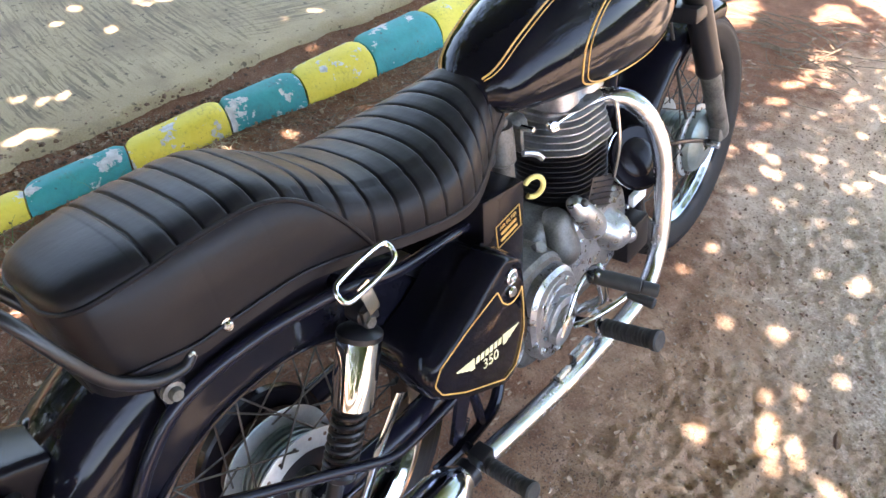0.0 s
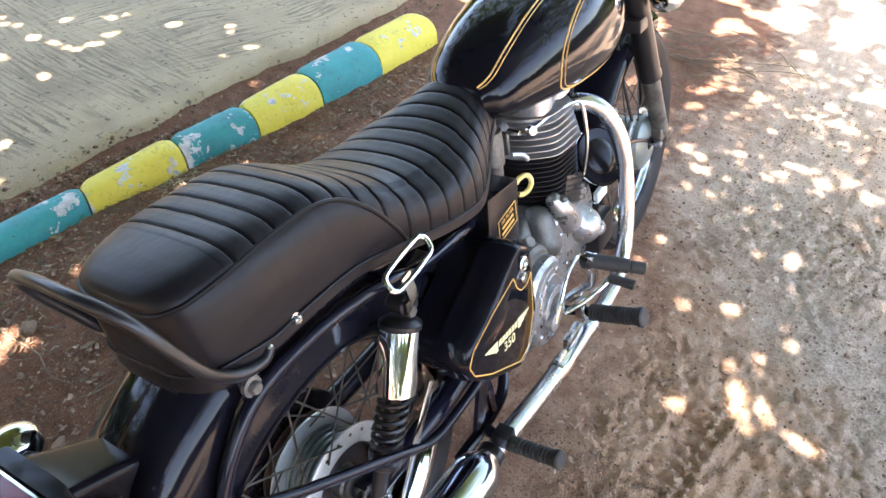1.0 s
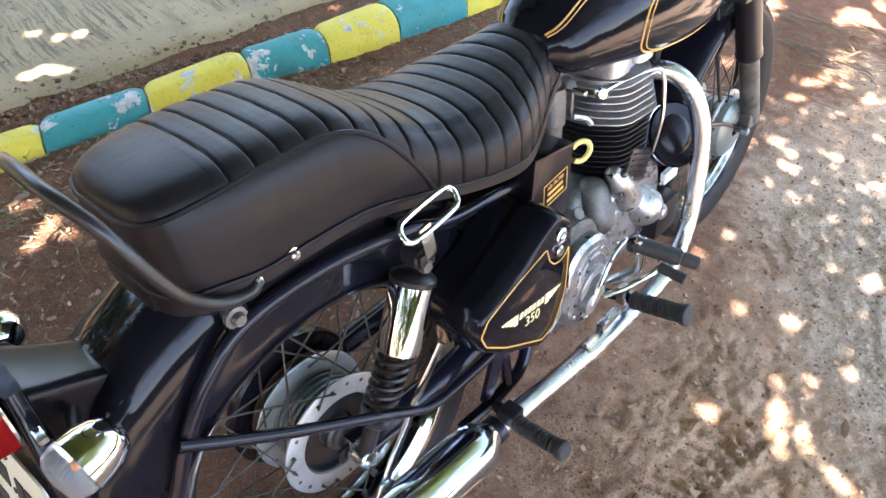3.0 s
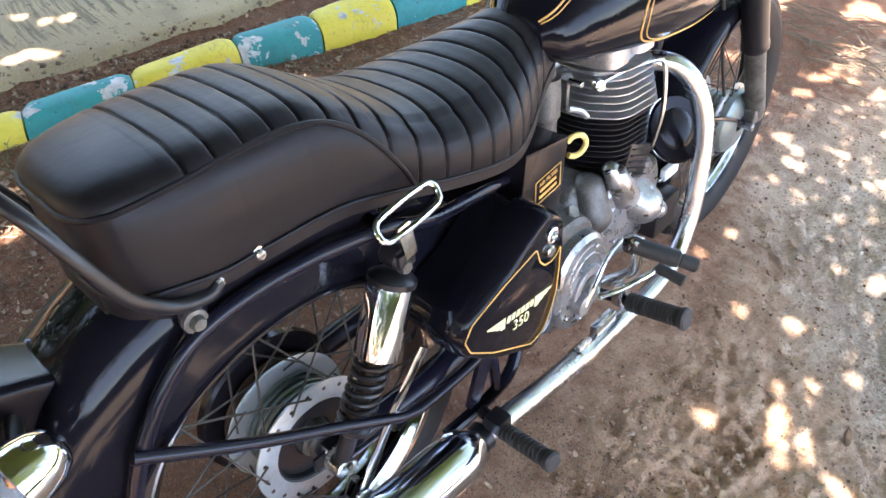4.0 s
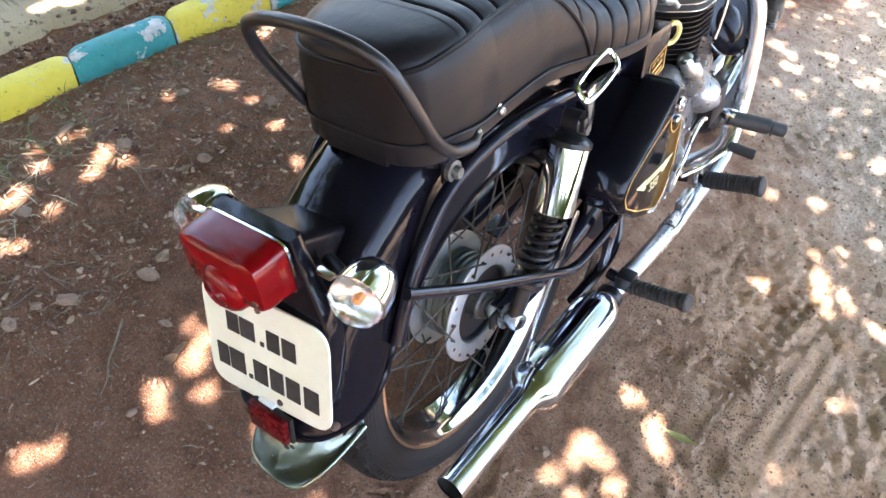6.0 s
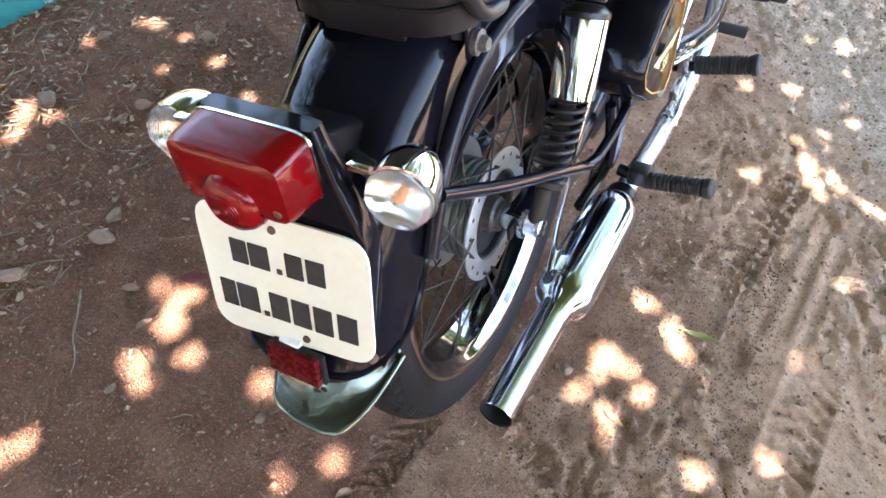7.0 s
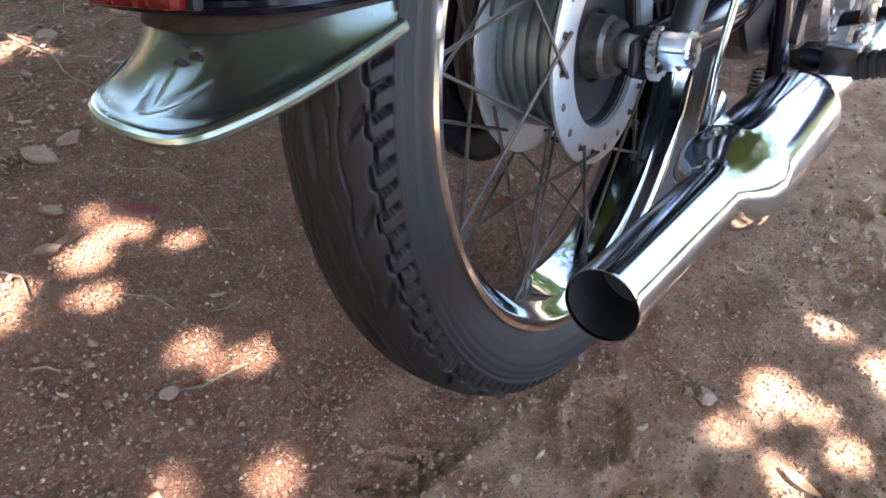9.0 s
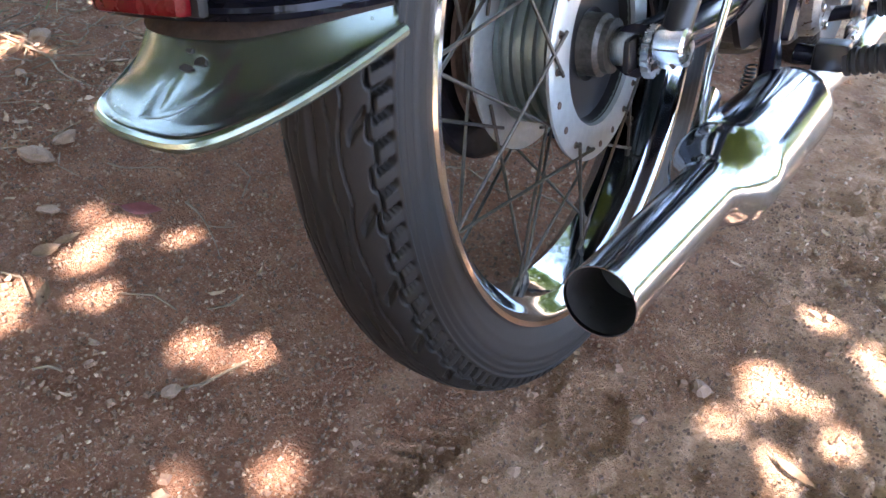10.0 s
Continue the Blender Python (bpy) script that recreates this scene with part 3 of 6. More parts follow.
def build_kerb():
    """A low rounded kerb, painted in yellow and teal lengths, with joints between them."""
    kerb = thing("kerb", Matrix.Identity(4), "low rounded concrete kerb painted yellow and teal", "kerb", kind="structure")
    cuts = [-3.15, -2.8, -2.45, -2.1, -1.75, -1.4, -1.05, -0.62, -0.22, 0.135, 0.46, 0.812, 1.114, 1.43, 1.79, 2.20]
    for i, (a, b) in enumerate(zip(cuts, cuts[1:])):
        yellow = i % 2 == 0
        rng = random.Random(i + 20)
        swell = rng.uniform(-0.002, 0.004)
        rings = []
        k = 22
        steps = 18
        for s in range(steps + 1):
            y = a + 0.003 + (b - a - 0.006) * s / steps
            e = min(s, steps - s)
            r = kerb_r(y) + swell - (0.009 if e == 0 else 0.0025 if e == 1 else 0)
            cx = kerb_x(y) - r
            ring = []
            for q in range(k):
                t = -0.25 + (math.pi + 0.5) * q / (k - 1)
                d = 1 + 0.028 * noise.noise((math.cos(t) * 2 + i * 3, y * 6, math.sin(t) * 2)) + 0.012 * noise.noise((math.cos(t) * 9, y * 30, i * 5))
                c, sn = math.cos(t), math.sin(t)
                ring.append(Vector((cx + math.copysign(abs(c) ** 0.86, c) * r * d, y + 0.022 * (1 - c), -0.004 + math.copysign(abs(sn) ** 0.86, sn) * r * 1.0 * d)))
            rings.append(ring)
        part("kerb_stone", loft(rings), M['kerb_yellow' if yellow else 'kerb_teal'], kerb,
             "flaking yellow paint" if yellow else "flaking teal paint", sharp=60)


build_kerb()


# ---- the motorcycle: x to its right, y ahead, z up; leaning to its left on the side stand ----
bike = thing("motorcycle", pose(0, 0, 0, 0, -12.5, 0), "black classic motorcycle with gold pinstripes, parked on bare earth", "motorcycle")
AXLE_Z = 0.322
REAR = Vector((0.020, 0.014, 0.337))      # middle of the rear wheel
WHEELBASE = 1.37
FX = 0.033           # the fork is turned a little to the right of the rear wheel's track


def tyre_mesh(name, y0, R, half, around=640, across=44, x0=0.0, z0=AXLE_Z, bead=0.262):
    """A road tyre: two plain ribs in the middle, a scalloped groove beside each, cut lugs on the shoulders, ringed side walls."""
    a = np.linspace(0, 2 * np.pi, around, endpoint=False)
    wall = across // 7
    u = np.concatenate([np.linspace(-1, -0.57, wall, endpoint=False), np.linspace(-0.57, 0.57, across - 2 * wall), np.linspace(0.57, 1, wall + 1)[1:]])
    across = len(u)
    # cross-section: a flattened crown, full shoulders, side walls drawn in to the bead
    ang = u * radians(128)
    mid = R - half * 0.86
    ca, sa = np.cos(ang), np.sin(ang)
    low = np.abs(ang) > np.pi / 2
    down = np.clip((np.abs(ang) - np.pi / 2) / radians(38), 0, 1)
    px = np.where(low, np.sign(u) * half * (1 - 0.46 * down ** 1.3), half * np.sign(u) * np.abs(sa) ** 0.80)
    pr = np.where(low, mid - (mid - bead) * np.sin(down * np.pi / 2), mid + (R - mid) * np.abs(ca) ** 0.80)
    A, U = np.meshgrid(a, u, indexing='ij')
    PX, PR = np.broadcast_to(px, A.shape).copy(), np.broadcast_to(pr, A.shape).copy()
    deg = np.abs(np.degrees(np.broadcast_to(ang, A.shape)))
    sg = np.sign(U)
    cut = np.exp(-((deg - 1.0 * np.sin(A * 26)) / 0.8) ** 2) * 0.8                          # narrow middle groove
    scallop = 24.5 - 5.0 * np.abs(np.sin(A * 17 + sg * 0.7))
    cut = np.maximum(cut, np.exp(-((deg - scallop) / 0.6) ** 2))                            # scalloped groove
    cut = np.maximum(cut, np.exp(-((deg - 11.0 - 2.2 * np.sin(A * 34 + sg)) / 0.45) ** 2) * 0.55)      # thin wavy groove
    arc = np.sin(A * 34 + (deg - 30) * 0.10 + sg)
    cut = np.maximum(cut, np.exp(-((arc - 0.96) / 0.06) ** 2) * np.clip((deg - 27) / 2, 0, 1) * np.clip((44 - deg) / 3, 0, 1) * 0.7)
    edge = 47 + 3.0 * np.sign(np.sin(A * 66 + sg)) * np.clip(np.abs(np.sin(A * 66 + sg)) * 3, 0, 1)
    cut = np.maximum(cut, np.exp(-((deg - edge) / 1.3) ** 2))                               # jagged groove inside the shoulder lugs
    lug = np.clip((0.50 - np.abs(np.sin(A * 66 + 0.07 * (deg - 52) + sg * 0.5))) / 0.12, 0, 1)
    cut = np.maximum(cut, lug * np.clip((deg - 48) / 1.5, 0, 1) * np.clip((67 - deg) / 2, 0, 1))
    depth = 0.0072 * cut * np.clip((71 - deg) / 3, 0, 1)
    ring = 0.0013 * np.sin(np.clip(deg - 68, 0, 60) * 0.9) * (deg > 68) * (deg < 98)
    nx, nr = np.sin(ang), np.cos(ang)
    PX -= (depth - ring) * nx
    PR -= (depth - ring) * nr
    verts = np.stack([PX + x0, y0 - PR * np.sin(A), z0 + PR * np.cos(A)], -1).reshape(-1, 3)
    faces = [((i * across + j), (i * across + j + 1), (((i + 1) % around) * across + j + 1), (((i + 1) % around) * across + j))
             for i in range(around) for j in range(across - 1)]
    return link_mesh(name, verts.tolist(), faces, M['tyre'])


def wheel(name, y0, hub_r, label, x0, z0, fine, rim_r, rim_half, tyre_r, tyre_half, slim):
    """Hub with rim, tyre and laced spokes."""
    c = (x0, y0, z0)
    bm = bmesh.new()
    prof = [(0.02, -0.058), (hub_r, -0.058), (hub_r, -0.05)]
    for i in range(6):
        h = -0.040 + i * 0.0155
        prof += [(hub_r - 0.010, h - 0.0045), (hub_r - 0.005, h - 0.0035), (hub_r - 0.005, h + 0.0025), (hub_r - 0.010, h + 0.0035)]
    prof += [(hub_r - 0.010, 0.046), (0.072, 0.046), (0.070, 0.032), (0.02, 0.028)]
    lathe(bm, [(r, h * slim) for r, h in prof], c, (1, 0, 0), 64)
    hub = part(name, bm, M['hub'], bike, label)
    for s in (slim, -slim):
        R = hub_r + 0.024
        bm = lathe(bmesh.new(), [(0.0725, 0.046 * s), (0.0745, 0.053 * s), (R - 0.004, 0.053 * s), (R, 0.051 * s), (R, 0.047 * s), (R - 0.004, 0.045 * s), (0.0725, 0.046 * s)], c, (1, 0, 0), 72)
        part("hub_flange", bm, M['flange'], hub, "pale alloy spoke flange with drilled rim")
        for k in range(20):
            a = math.tau * (k + (0.5 if s < 0 else 0)) / 20
            q = Vector((x0 + 0.0536 * s, y0 - (R - 0.012) * math.sin(a), z0 + (R - 0.012) * math.cos(a)))
            part("spoke_hole", rod(q - Vector((0.003 * s, 0, 0)), q + Vector((0.0006 * s, 0, 0)), 0.0036, 8), M['rust'], hub)
    part("hub_dish", lathe(bmesh.new(), [(0.0727, 0.0475 * slim), (0.069, 0.034 * slim), (0.034, 0.034 * slim), (0.030, 0.030 * slim)], c, (1, 0, 0), 48), M['black_satin'], hub, "dark recessed hub centre")
    # rim: two rolled edges and a dished well
    side = [(0.0, 0.0), (0.0015, -0.0025), (-0.001, -0.005), (-0.008, -0.0075), (-0.012, -0.015), (-0.019, -0.020), (-0.021, -rim_half)]
    back = [(-0.005, -0.0005), (-0.011, -0.005), (-0.016, -0.013), (-0.023, -0.018), (-0.025, -rim_half)]
    prof = [(rim_r + r, -rim_half - h) for r, h in side] + [(rim_r + r, rim_half + h) for r, h in side[-2::-1]]
    prof += [(rim_r + r, rim_half + h) for r, h in back] + [(rim_r + r, -rim_half - h) for r, h in back[-2::-1]] + [(rim_r, -rim_half)]
    part("rim", lathe(bmesh.new(), prof, c, (1, 0, 0), 120), M['rim_chrome'], hub, "chromed steel rim")
    part("rim_edge", lathe(bmesh.new(), [(rim_r - 0.0045, rim_half - 0.0003), (rim_r + 0.0005, rim_half + 0.0004), (rim_r + 0.0022, rim_half - 0.0025), (rim_r + 0.0005, rim_half - 0.005)], c, (1, 0, 0), 120), M['rim_copper'], hub, "coppery worn rim edge")
    part("tyre", tyre_mesh("tyre", y0, tyre_r, tyre_half, *fine, x0, z0, rim_r - 0.008), None, hub, "dusty black rubber tyre with block tread")
    # spokes
    N = 20
    for s in (slim, -slim):
        for k in range(N):
            for lace in ((1, -1)[k % 2],):
                a0 = math.tau * (k + (0.5 if s < 0 else 0)) / N
                a1 = a0 + lace * radians(46)
                r0 = hub_r + 0.012
                p = Vector((x0 + (0.0588 if k % 4 < 2 else 0.0425) * s, y0 - r0 * math.sin(a0), z0 + r0 * math.cos(a0)))
                q = Vector((x0 + 0.006 * s, y0 - (rim_r - 0.024) * math.sin(a1), z0 + (rim_r - 0.024) * math.cos(a1)))
                d = (q - p).normalized()
                bm = rod(p - d * 0.004, q, 0.0017, 7, bevel=0.0004)
                lathe(bm, [(0.0034, 0), (0.0034, 0.014), (0.002, 0.016)], q - d * 0.014, d, 6)
                if k % 4 < 2:                                  # the elbow over the flange
                    e = Vector((x0 + 0.0525 * s, p.y, p.z))
                    lathe(bm, [(0.0026, 0), (0.0024, (p - e).length), (0.0016, (p - e).length + 0.0014), (0, (p - e).length + 0.0018)], e, (s, 0, 0), 8)
                part("spoke", bm, M['spoke'], hub)
    return hub


rear = wheel("rear_wheel", REAR.y, 0.085, "finned grey alloy hub of the spoked rear wheel", REAR.x, REAR.z, (1300, 150), 0.2715, 0.0425, 0.344, 0.0495, 0.76)
front = wheel("front_wheel", WHEELBASE, 0.075, "grey alloy hub of the spoked front wheel", FX, AXLE_Z, (700, 70), 0.257, 0.029, 0.337, 0.050, 1.0)

# rear axle: spacer, chain adjuster snail, nut and pin
part("axle", rod((-0.12, REAR.y, REAR.z), (0.132, REAR.y, REAR.z), 0.0085, 16), M['steel'], rear, "plain steel axle")
part("spacer", lathe(bmesh.new(), [(0.012, 0.020), (0.029, 0.020), (0.029, 0.044), (0.025, 0.048), (0.025, 0.054), (0.01, 0.054)], (0.016, REAR.y, REAR.z), (1, 0, 0), 32), M['alloy_dirty'], rear)
part("sleeve", rod((0.069, REAR.y, REAR.z), (0.100, REAR.y, REAR.z), 0.0185, 24), M['chrome_dull'], rear)
bm = bmesh.new()
prof = []
ring = []
for k in range(48):
    a = math.tau * k / 48
    r = 0.019 + 0.007 * (a / math.tau) + (0.0018 if k % 2 else 0)
    ring.append((REAR.y + r * math.cos(a), REAR.z + r * math.sin(a)))
part("chain_adjuster", prism(ring, 0.103, 0.110, 0), M['steel'], rear, "toothed steel chain adjuster cam")
part("axle_nut", lathe(bmesh.new(), [(0, 0.095), (0.0165, 0.095), (0.0165, 0.110), (0.014, 0.113), (0, 0.113)], (0.016, REAR.y, REAR.z), (1, 0, 0), 6), M['chrome_dull'], rear)
part("pin_end", rod((0.126, REAR.y, REAR.z), (0.140, REAR.y, REAR.z), 0.0125, 20), M['steel'], rear)
# brake plate and sprocket on the far side
part("brake_plate", lathe(bmesh.new(), [(0.02, -0.085), (0.07, -0.08), (0.082, -0.065), (0.082, -0.058)], (0.016, REAR.y, REAR.z), (1, 0, 0), 40), M['alloy_dirty'], rear)
part("chain_case", lathe(bmesh.new(), [(0.02, -0.072), (0.121, -0.072), (0.126, -0.076), (0.126, -0.090), (0.120, -0.094), (0.02, -0.094)], (0.016, REAR.y, REAR.z), (1, 0, 0), 64), M['black_dull'], bike, "black pressed steel chain case round the rear sprocket")
part("sprocket", lathe(bmesh.new(), [(0.06, -0.066), (0.094, -0.066), (0.094, -0.061), (0.06, -0.061)], (0.016, REAR.y, REAR.z), (1, 0, 0), 40), M['rust'], rear)
part("axle", rod((FX - 0.12, WHEELBASE, AXLE_Z), (FX + 0.12, WHEELBASE, AXLE_Z), 0.009, 16), M['steel'], front)
part("brake_plate", lathe(bmesh.new(), [(0.02, 0.085), (0.06, 0.082), (0.08, 0.07), (0.086, 0.056)], (FX, WHEELBASE, AXLE_Z), (1, 0, 0), 40), M['hub'], front, "dull cast alloy front brake plate")


# ---- mudguards ----
def mudguard(y0, section, a0, a1, steps=60):
    """A pressed sheet swept round the wheel; section gives (x, radius) at an angle, from lip to lip."""
    rings = []
    for i in range(steps + 1):
        a = a0 + (a1 - a0) * i / steps
        outer = [Vector((x, y0 - r * math.sin(radians(a)), AXLE_Z + r * math.cos(radians(a)))) for x, r in section(a)]
        inner = [Vector((x * 0.975, y0 - (r - 0.003) * math.sin(radians(a)), AXLE_Z + (r - 0.003) * math.cos(radians(a)))) for x, r in reversed(section(a))]
        rings.append(outer + inner)
    return loft(rings)


def rear_section(a):
    drop = max(0.0, (a - 58) / 16)              # the lip sweeps outwards at the tail
    lip = 0.312 + 0.045 * drop * drop
    up = 0.026 * max(0.0, min(1.0, (68 - a) / 30))     # fuller over the top than at the tail
    half = [(0.03, 0.4165 + up), (0.06, 0.409 + up), (0.078, 0.397 + up * 0.8), (0.088, 0.378 + up * 0.4), (0.0925, 0.35 + 0.02 * drop), (0.096, lip + 0.006), (0.094, lip)]
    half = [(p.x, p.y) for p in smooth_path([(x, r, 0) for x, r in [(0, 0.418 + up)] + half], 4)]
    return [(-x, r) for x, r in half[:0:-1]] + half


guard_bm = mudguard(0, rear_section, -52, 76, 84)
for v in guard_bm.verts:        # the tail is cut off level
    if v.co.y < -0.2:
        v.co.z = 0.445 + 0.005 * math.log1p(math.exp((v.co.z - 0.445) / 0.005))
guard = part("rear_mudguard", guard_bm, M['black_paint'], bike, "deep gloss black rear mudguard, lightly dusty", sharp=50)
lip = [Vector((0.096, -r * math.sin(radians(a)), AXLE_Z + r * math.cos(radians(a)))) for a, r in
       ((a, rear_section(a)[-1][1]) for a in np.linspace(-52, 68, 42))]
for p in lip:
    p.z = max(p.z, 0.446 + 0.005 * math.log1p(math.exp((p.z - 0.446) / 0.005)) if p.y < -0.2 else p.z)
tail_edge = [Vector((x, -math.sqrt(r * r - (0.445 - AXLE_Z) ** 2), 0.445)) for x, r in rear_section(71)[1:-1:3]]
rim_path = [Vector((-p.x, p.y, p.z)) for p in lip] + tail_edge + lip[::-1]
part("lip", sweep(bmesh.new(), smooth_path(rim_path, 3), 0.0044, 8), M['black_paint'], guard, "rolled black edge")
for s in (1, -1):
    part("rivet", lathe(bmesh.new(), [(0, 0.004), (0.004, 0.0036), (0.0062, 0.0015), (0.0065, -0.006), (0, -0.006)], (0.0855 * s, -0.3645, 0.4585), (0.9 * s, -0.43, 0.1), 16), M['rust'], guard, "dull round rivet head")


def front_section(a):
    half = [(p.x, p.y) for p in smooth_path([(0, 0.377, 0), (0.035, 0.374, 0), (0.062, 0.362, 0), (0.073, 0.345, 0), (0.072, 0.325, 0)], 3)]
    return [(FX - x, r) for x, r in half[:0:-1]] + [(FX + x, r) for x, r in half]


fguard = part("front_mudguard", mudguard(WHEELBASE, front_section, -14, 100), M['black_paint'], bike, "gloss black front mudguard", sharp=50)
for s in (1, -1):
    part("stay", tube([(FX + 0.075 * s, WHEELBASE - 0.33, 0.46), (FX + 0.088 * s, WHEELBASE - 0.15, 0.40), (FX + 0.09 * s, WHEELBASE, 0.33)], 0.006, 8), M['black_frame'], fguard)


# flared tail piece of tarnished chrome under the mudguard: a scoop with a turned-out lip and a pressed V
LIP = smooth_path([(0.099, -0.328, 0.427), (0.096, -0.358, 0.419), (0.092, -0.387, 0.412), (0.085, -0.411, 0.406), (0.074, -0.432, 0.401), (0.058, -0.440, 0.3985), (0.030, -0.441, 0.3985),
                   (0.002, -0.437, 0.399), (-0.020, -0.428, 0.4015), (-0.033, -0.408, 0.406), (-0.056, -0.370, 0.415), (-0.076, -0.333, 0.425)], 6)
TOP = smooth_path([(0.090, -0.322, 0.443), (0.086, -0.340, 0.4445), (0.080, -0.356, 0.445), (0.071, -0.370, 0.445), (0.056, -0.383, 0.444), (0.036, -0.391, 0.444),
                   (0.012, -0.392, 0.444), (-0.012, -0.387, 0.444), (-0.033, -0.376, 0.444), (-0.050, -0.364, 0.444), (-0.068, -0.345, 0.443), (-0.082, -0.324, 0.441)], 6)


def tail_flare(first=0.0, last=1.0, lift=0.0):
    rows = 22
    grid = []
    for j in range(rows + 1):
        t = first + (last - first) * j / rows
        row = []
        for i, (p, q) in enumerate(zip(TOP, LIP)):
            s = i / (len(LIP) - 1)
            o = p.lerp(q, t)
            o.z -= 0.008 * math.sin(math.pi * min(1, t * 1.15)) - 0.004 * max(0, (t - 0.85) / 0.15) ** 2
            wing = min(abs(s - 0.545 + 0.12 * max(0.0, 0.5 - t)), abs(s - 0.545 + 0.285 * (0.82 - t)))       # two creases that meet towards the lip
            press = math.exp(-(wing / 0.011) ** 2) * min(1, max(0, (t - 0.18) * 8)) * min(1, max(0, (0.88 - t) * 12))
            o.z -= 0.0020 * press
            o.z += lift
            o.y -= lift * 0.5
            row.append(o)
        grid.append(row)
    bm = bmesh.new()
    v = [[bm.verts.new(p) for p in row] for row in grid]
    for a, b in zip(v, v[1:]):
        for k in range(len(LIP) - 1):
            bm.faces.new((a[k], a[k + 1], b[k + 1], b[k]))
    bmesh.ops.solidify(bm, geom=bm.faces[:], thickness=0.0016)
    return bm


part("tail_flare", tail_flare(), M['chrome_green'], guard, "tarnished chrome flared mudguard tip with pressed V", sharp=60)
part("rolled_edge", sweep(bmesh.new(), LIP, 0.0036, 10), M['chrome_green'], guard)
part("rust_band", tail_flare(0.0, 0.17, 0.0020), M['rust_shaded'], guard, "rusty band above the flared tip")

rng = random.Random(4)
for x, y, z, r in ((0.0383, -0.4054, 0.4246, 0.0046), (0.031, -0.4085, 0.4217, 0.0042), (0.0288, -0.4031, 0.4284, 0.0028)):
    ring = [(math.cos(a) * r * rng.uniform(0.7, 1.3), math.sin(a) * r * rng.uniform(0.35, 0.6)) for a in np.linspace(0, math.tau, 12, endpoint=False)]
    bm = loft([[Vector((x + u, y + v * 0.75 - h * 0.6, z + v * 0.65 + h * 0.8)) for u, v in ring] for h in (-0.002, 0.0007)])
    part("rust_spot", bm, M['rubber'], guard, "dark rust spot eaten through the chrome")

# ---- tail lamp housing, plate, lamps ----
rings = []
for z, yr, yf, w in ((0.495, -0.386, -0.350, 0.088), (0.505, -0.384, -0.348, 0.094), (0.54, -0.376, -0.335, 0.099), (0.60, -0.362, -0.322, 0.101), (0.634, -0.354, -0.322, 0.102),
                     (0.66, -0.350, -0.322, 0.092), (0.69, -0.347, -0.322, 0.080), (0.72, -0.344, -0.322, 0.071), (0.745, -0.342, -0.322, 0.064)):
    rings.append(superring(0, (yr + yf) / 2, z, w, (yf - yr) / 2, 8.0, 40))
house = part("tail_housing", loft(rings), M['black_paint'], bike, "black pressed-steel tail lamp and plate housing", sharp=40)
rings = [superring(0, y, z, w, h, 9.0, 40, 'xz') for y, z, w, h in ((-0.343, 0.702, 0.062, 0.040), (-0.335, 0.699, 0.060, 0.040), (-0.30, 0.680, 0.053, 0.0395), (-0.27, 0.664, 0.048, 0.040), (-0.225, 0.640, 0.043, 0.040))]
part("lamp_bracket", loft(rings), M['black_dull'], house, "black boxed lamp bracket")
part("gasket", loft([superring(0, -0.3465, 0.711, 0.0662, 0.0382, 7, 48, 'xz'), superring(0, -0.3495, 0.711, 0.0664, 0.0384, 7, 48, 'xz')]), M['chrome_dull'], house, "thin chrome trim round the lamp")
rings = [superring(0, -0.350, 0.711, 0.0655, 0.0375, 7, 48, 'xz'), superring(0, -0.384, 0.711, 0.0635, 0.0355, 7, 48, 'xz'), superring(0, -0.392, 0.711, 0.061, 0.033, 7, 48, 'xz'),
         superring(0, -0.396, 0.711, 0.054, 0.027, 6, 48, 'xz')]
tail = part("tail_lamp", loft(rings), M['lens_red'], bike, "red plastic tail lamp lens with a round lower bulge", sharp=40)
bm = bmesh.new()
lathe(bm, [(0.034, -0.352), (0.0335, -0.388), (0.0315, -0.396), (0.027, -0.402), (0.019, -0.4062), (0.010, -0.4082), (0, -0.4088)], (0, 0, 0.690), (0, 1, 0), 40)
part("lens_bulge", bm, M['lens_red'], tail)
for k in range(5):
    part("lens_ring", lathe(bmesh.new(), [(0.004 + k * 0.003, -0.4070 + k * 0.0004), (0.005 + k * 0.003, -0.4096 + k * 0.0005), (0.006 + k * 0.003, -0.4070 + k * 0.0004)], (0, 0, 0.690), (0, 1, 0), 32), M['lens_red'], tail)
for x in (-0.052, 0.052):
    part("lens_screw", rod((x, -0.39, 0.694), (x, -0.3968, 0.694), 0.0042, 10), M['rust'], tail)

# plate: the sheet leans back towards its foot
tilt = Matrix.Translation((0, -0.3757, 0.566)) @ Matrix.Rotation(radians(3.0), 4, 'Z') @ Matrix.Rotation(radians(-12.45), 4, 'X')
shape = [(x, z) for x, z in rounded([(-0.096, 0.079), (-0.0945, -0.087), (0.1105, -0.077), (0.110, 0.079)], 0.030)]
bm = loft([[tilt @ Vector((x, -0.0015, z)) for x, z in shape], [tilt @ Vector((x, -0.0045, z)) for x, z in shape]])
plate = part("number_plate", bm, M['plate_white'], bike, "cream-white painted number plate with dark characters", sharp=30)


def plate_bar(x0, x1, z, h):
    bm = bmesh.new()
    block((0, 0, 0), (x1 - x0, 0.0014, h), 0.0, bm=bm)
    bmesh.ops.transform(bm, matrix=tilt @ Matrix.Translation(((x0 + x1) / 2, -0.0052, z)), verts=bm.verts)
    part("character_bar", bm, M['ink'], plate)


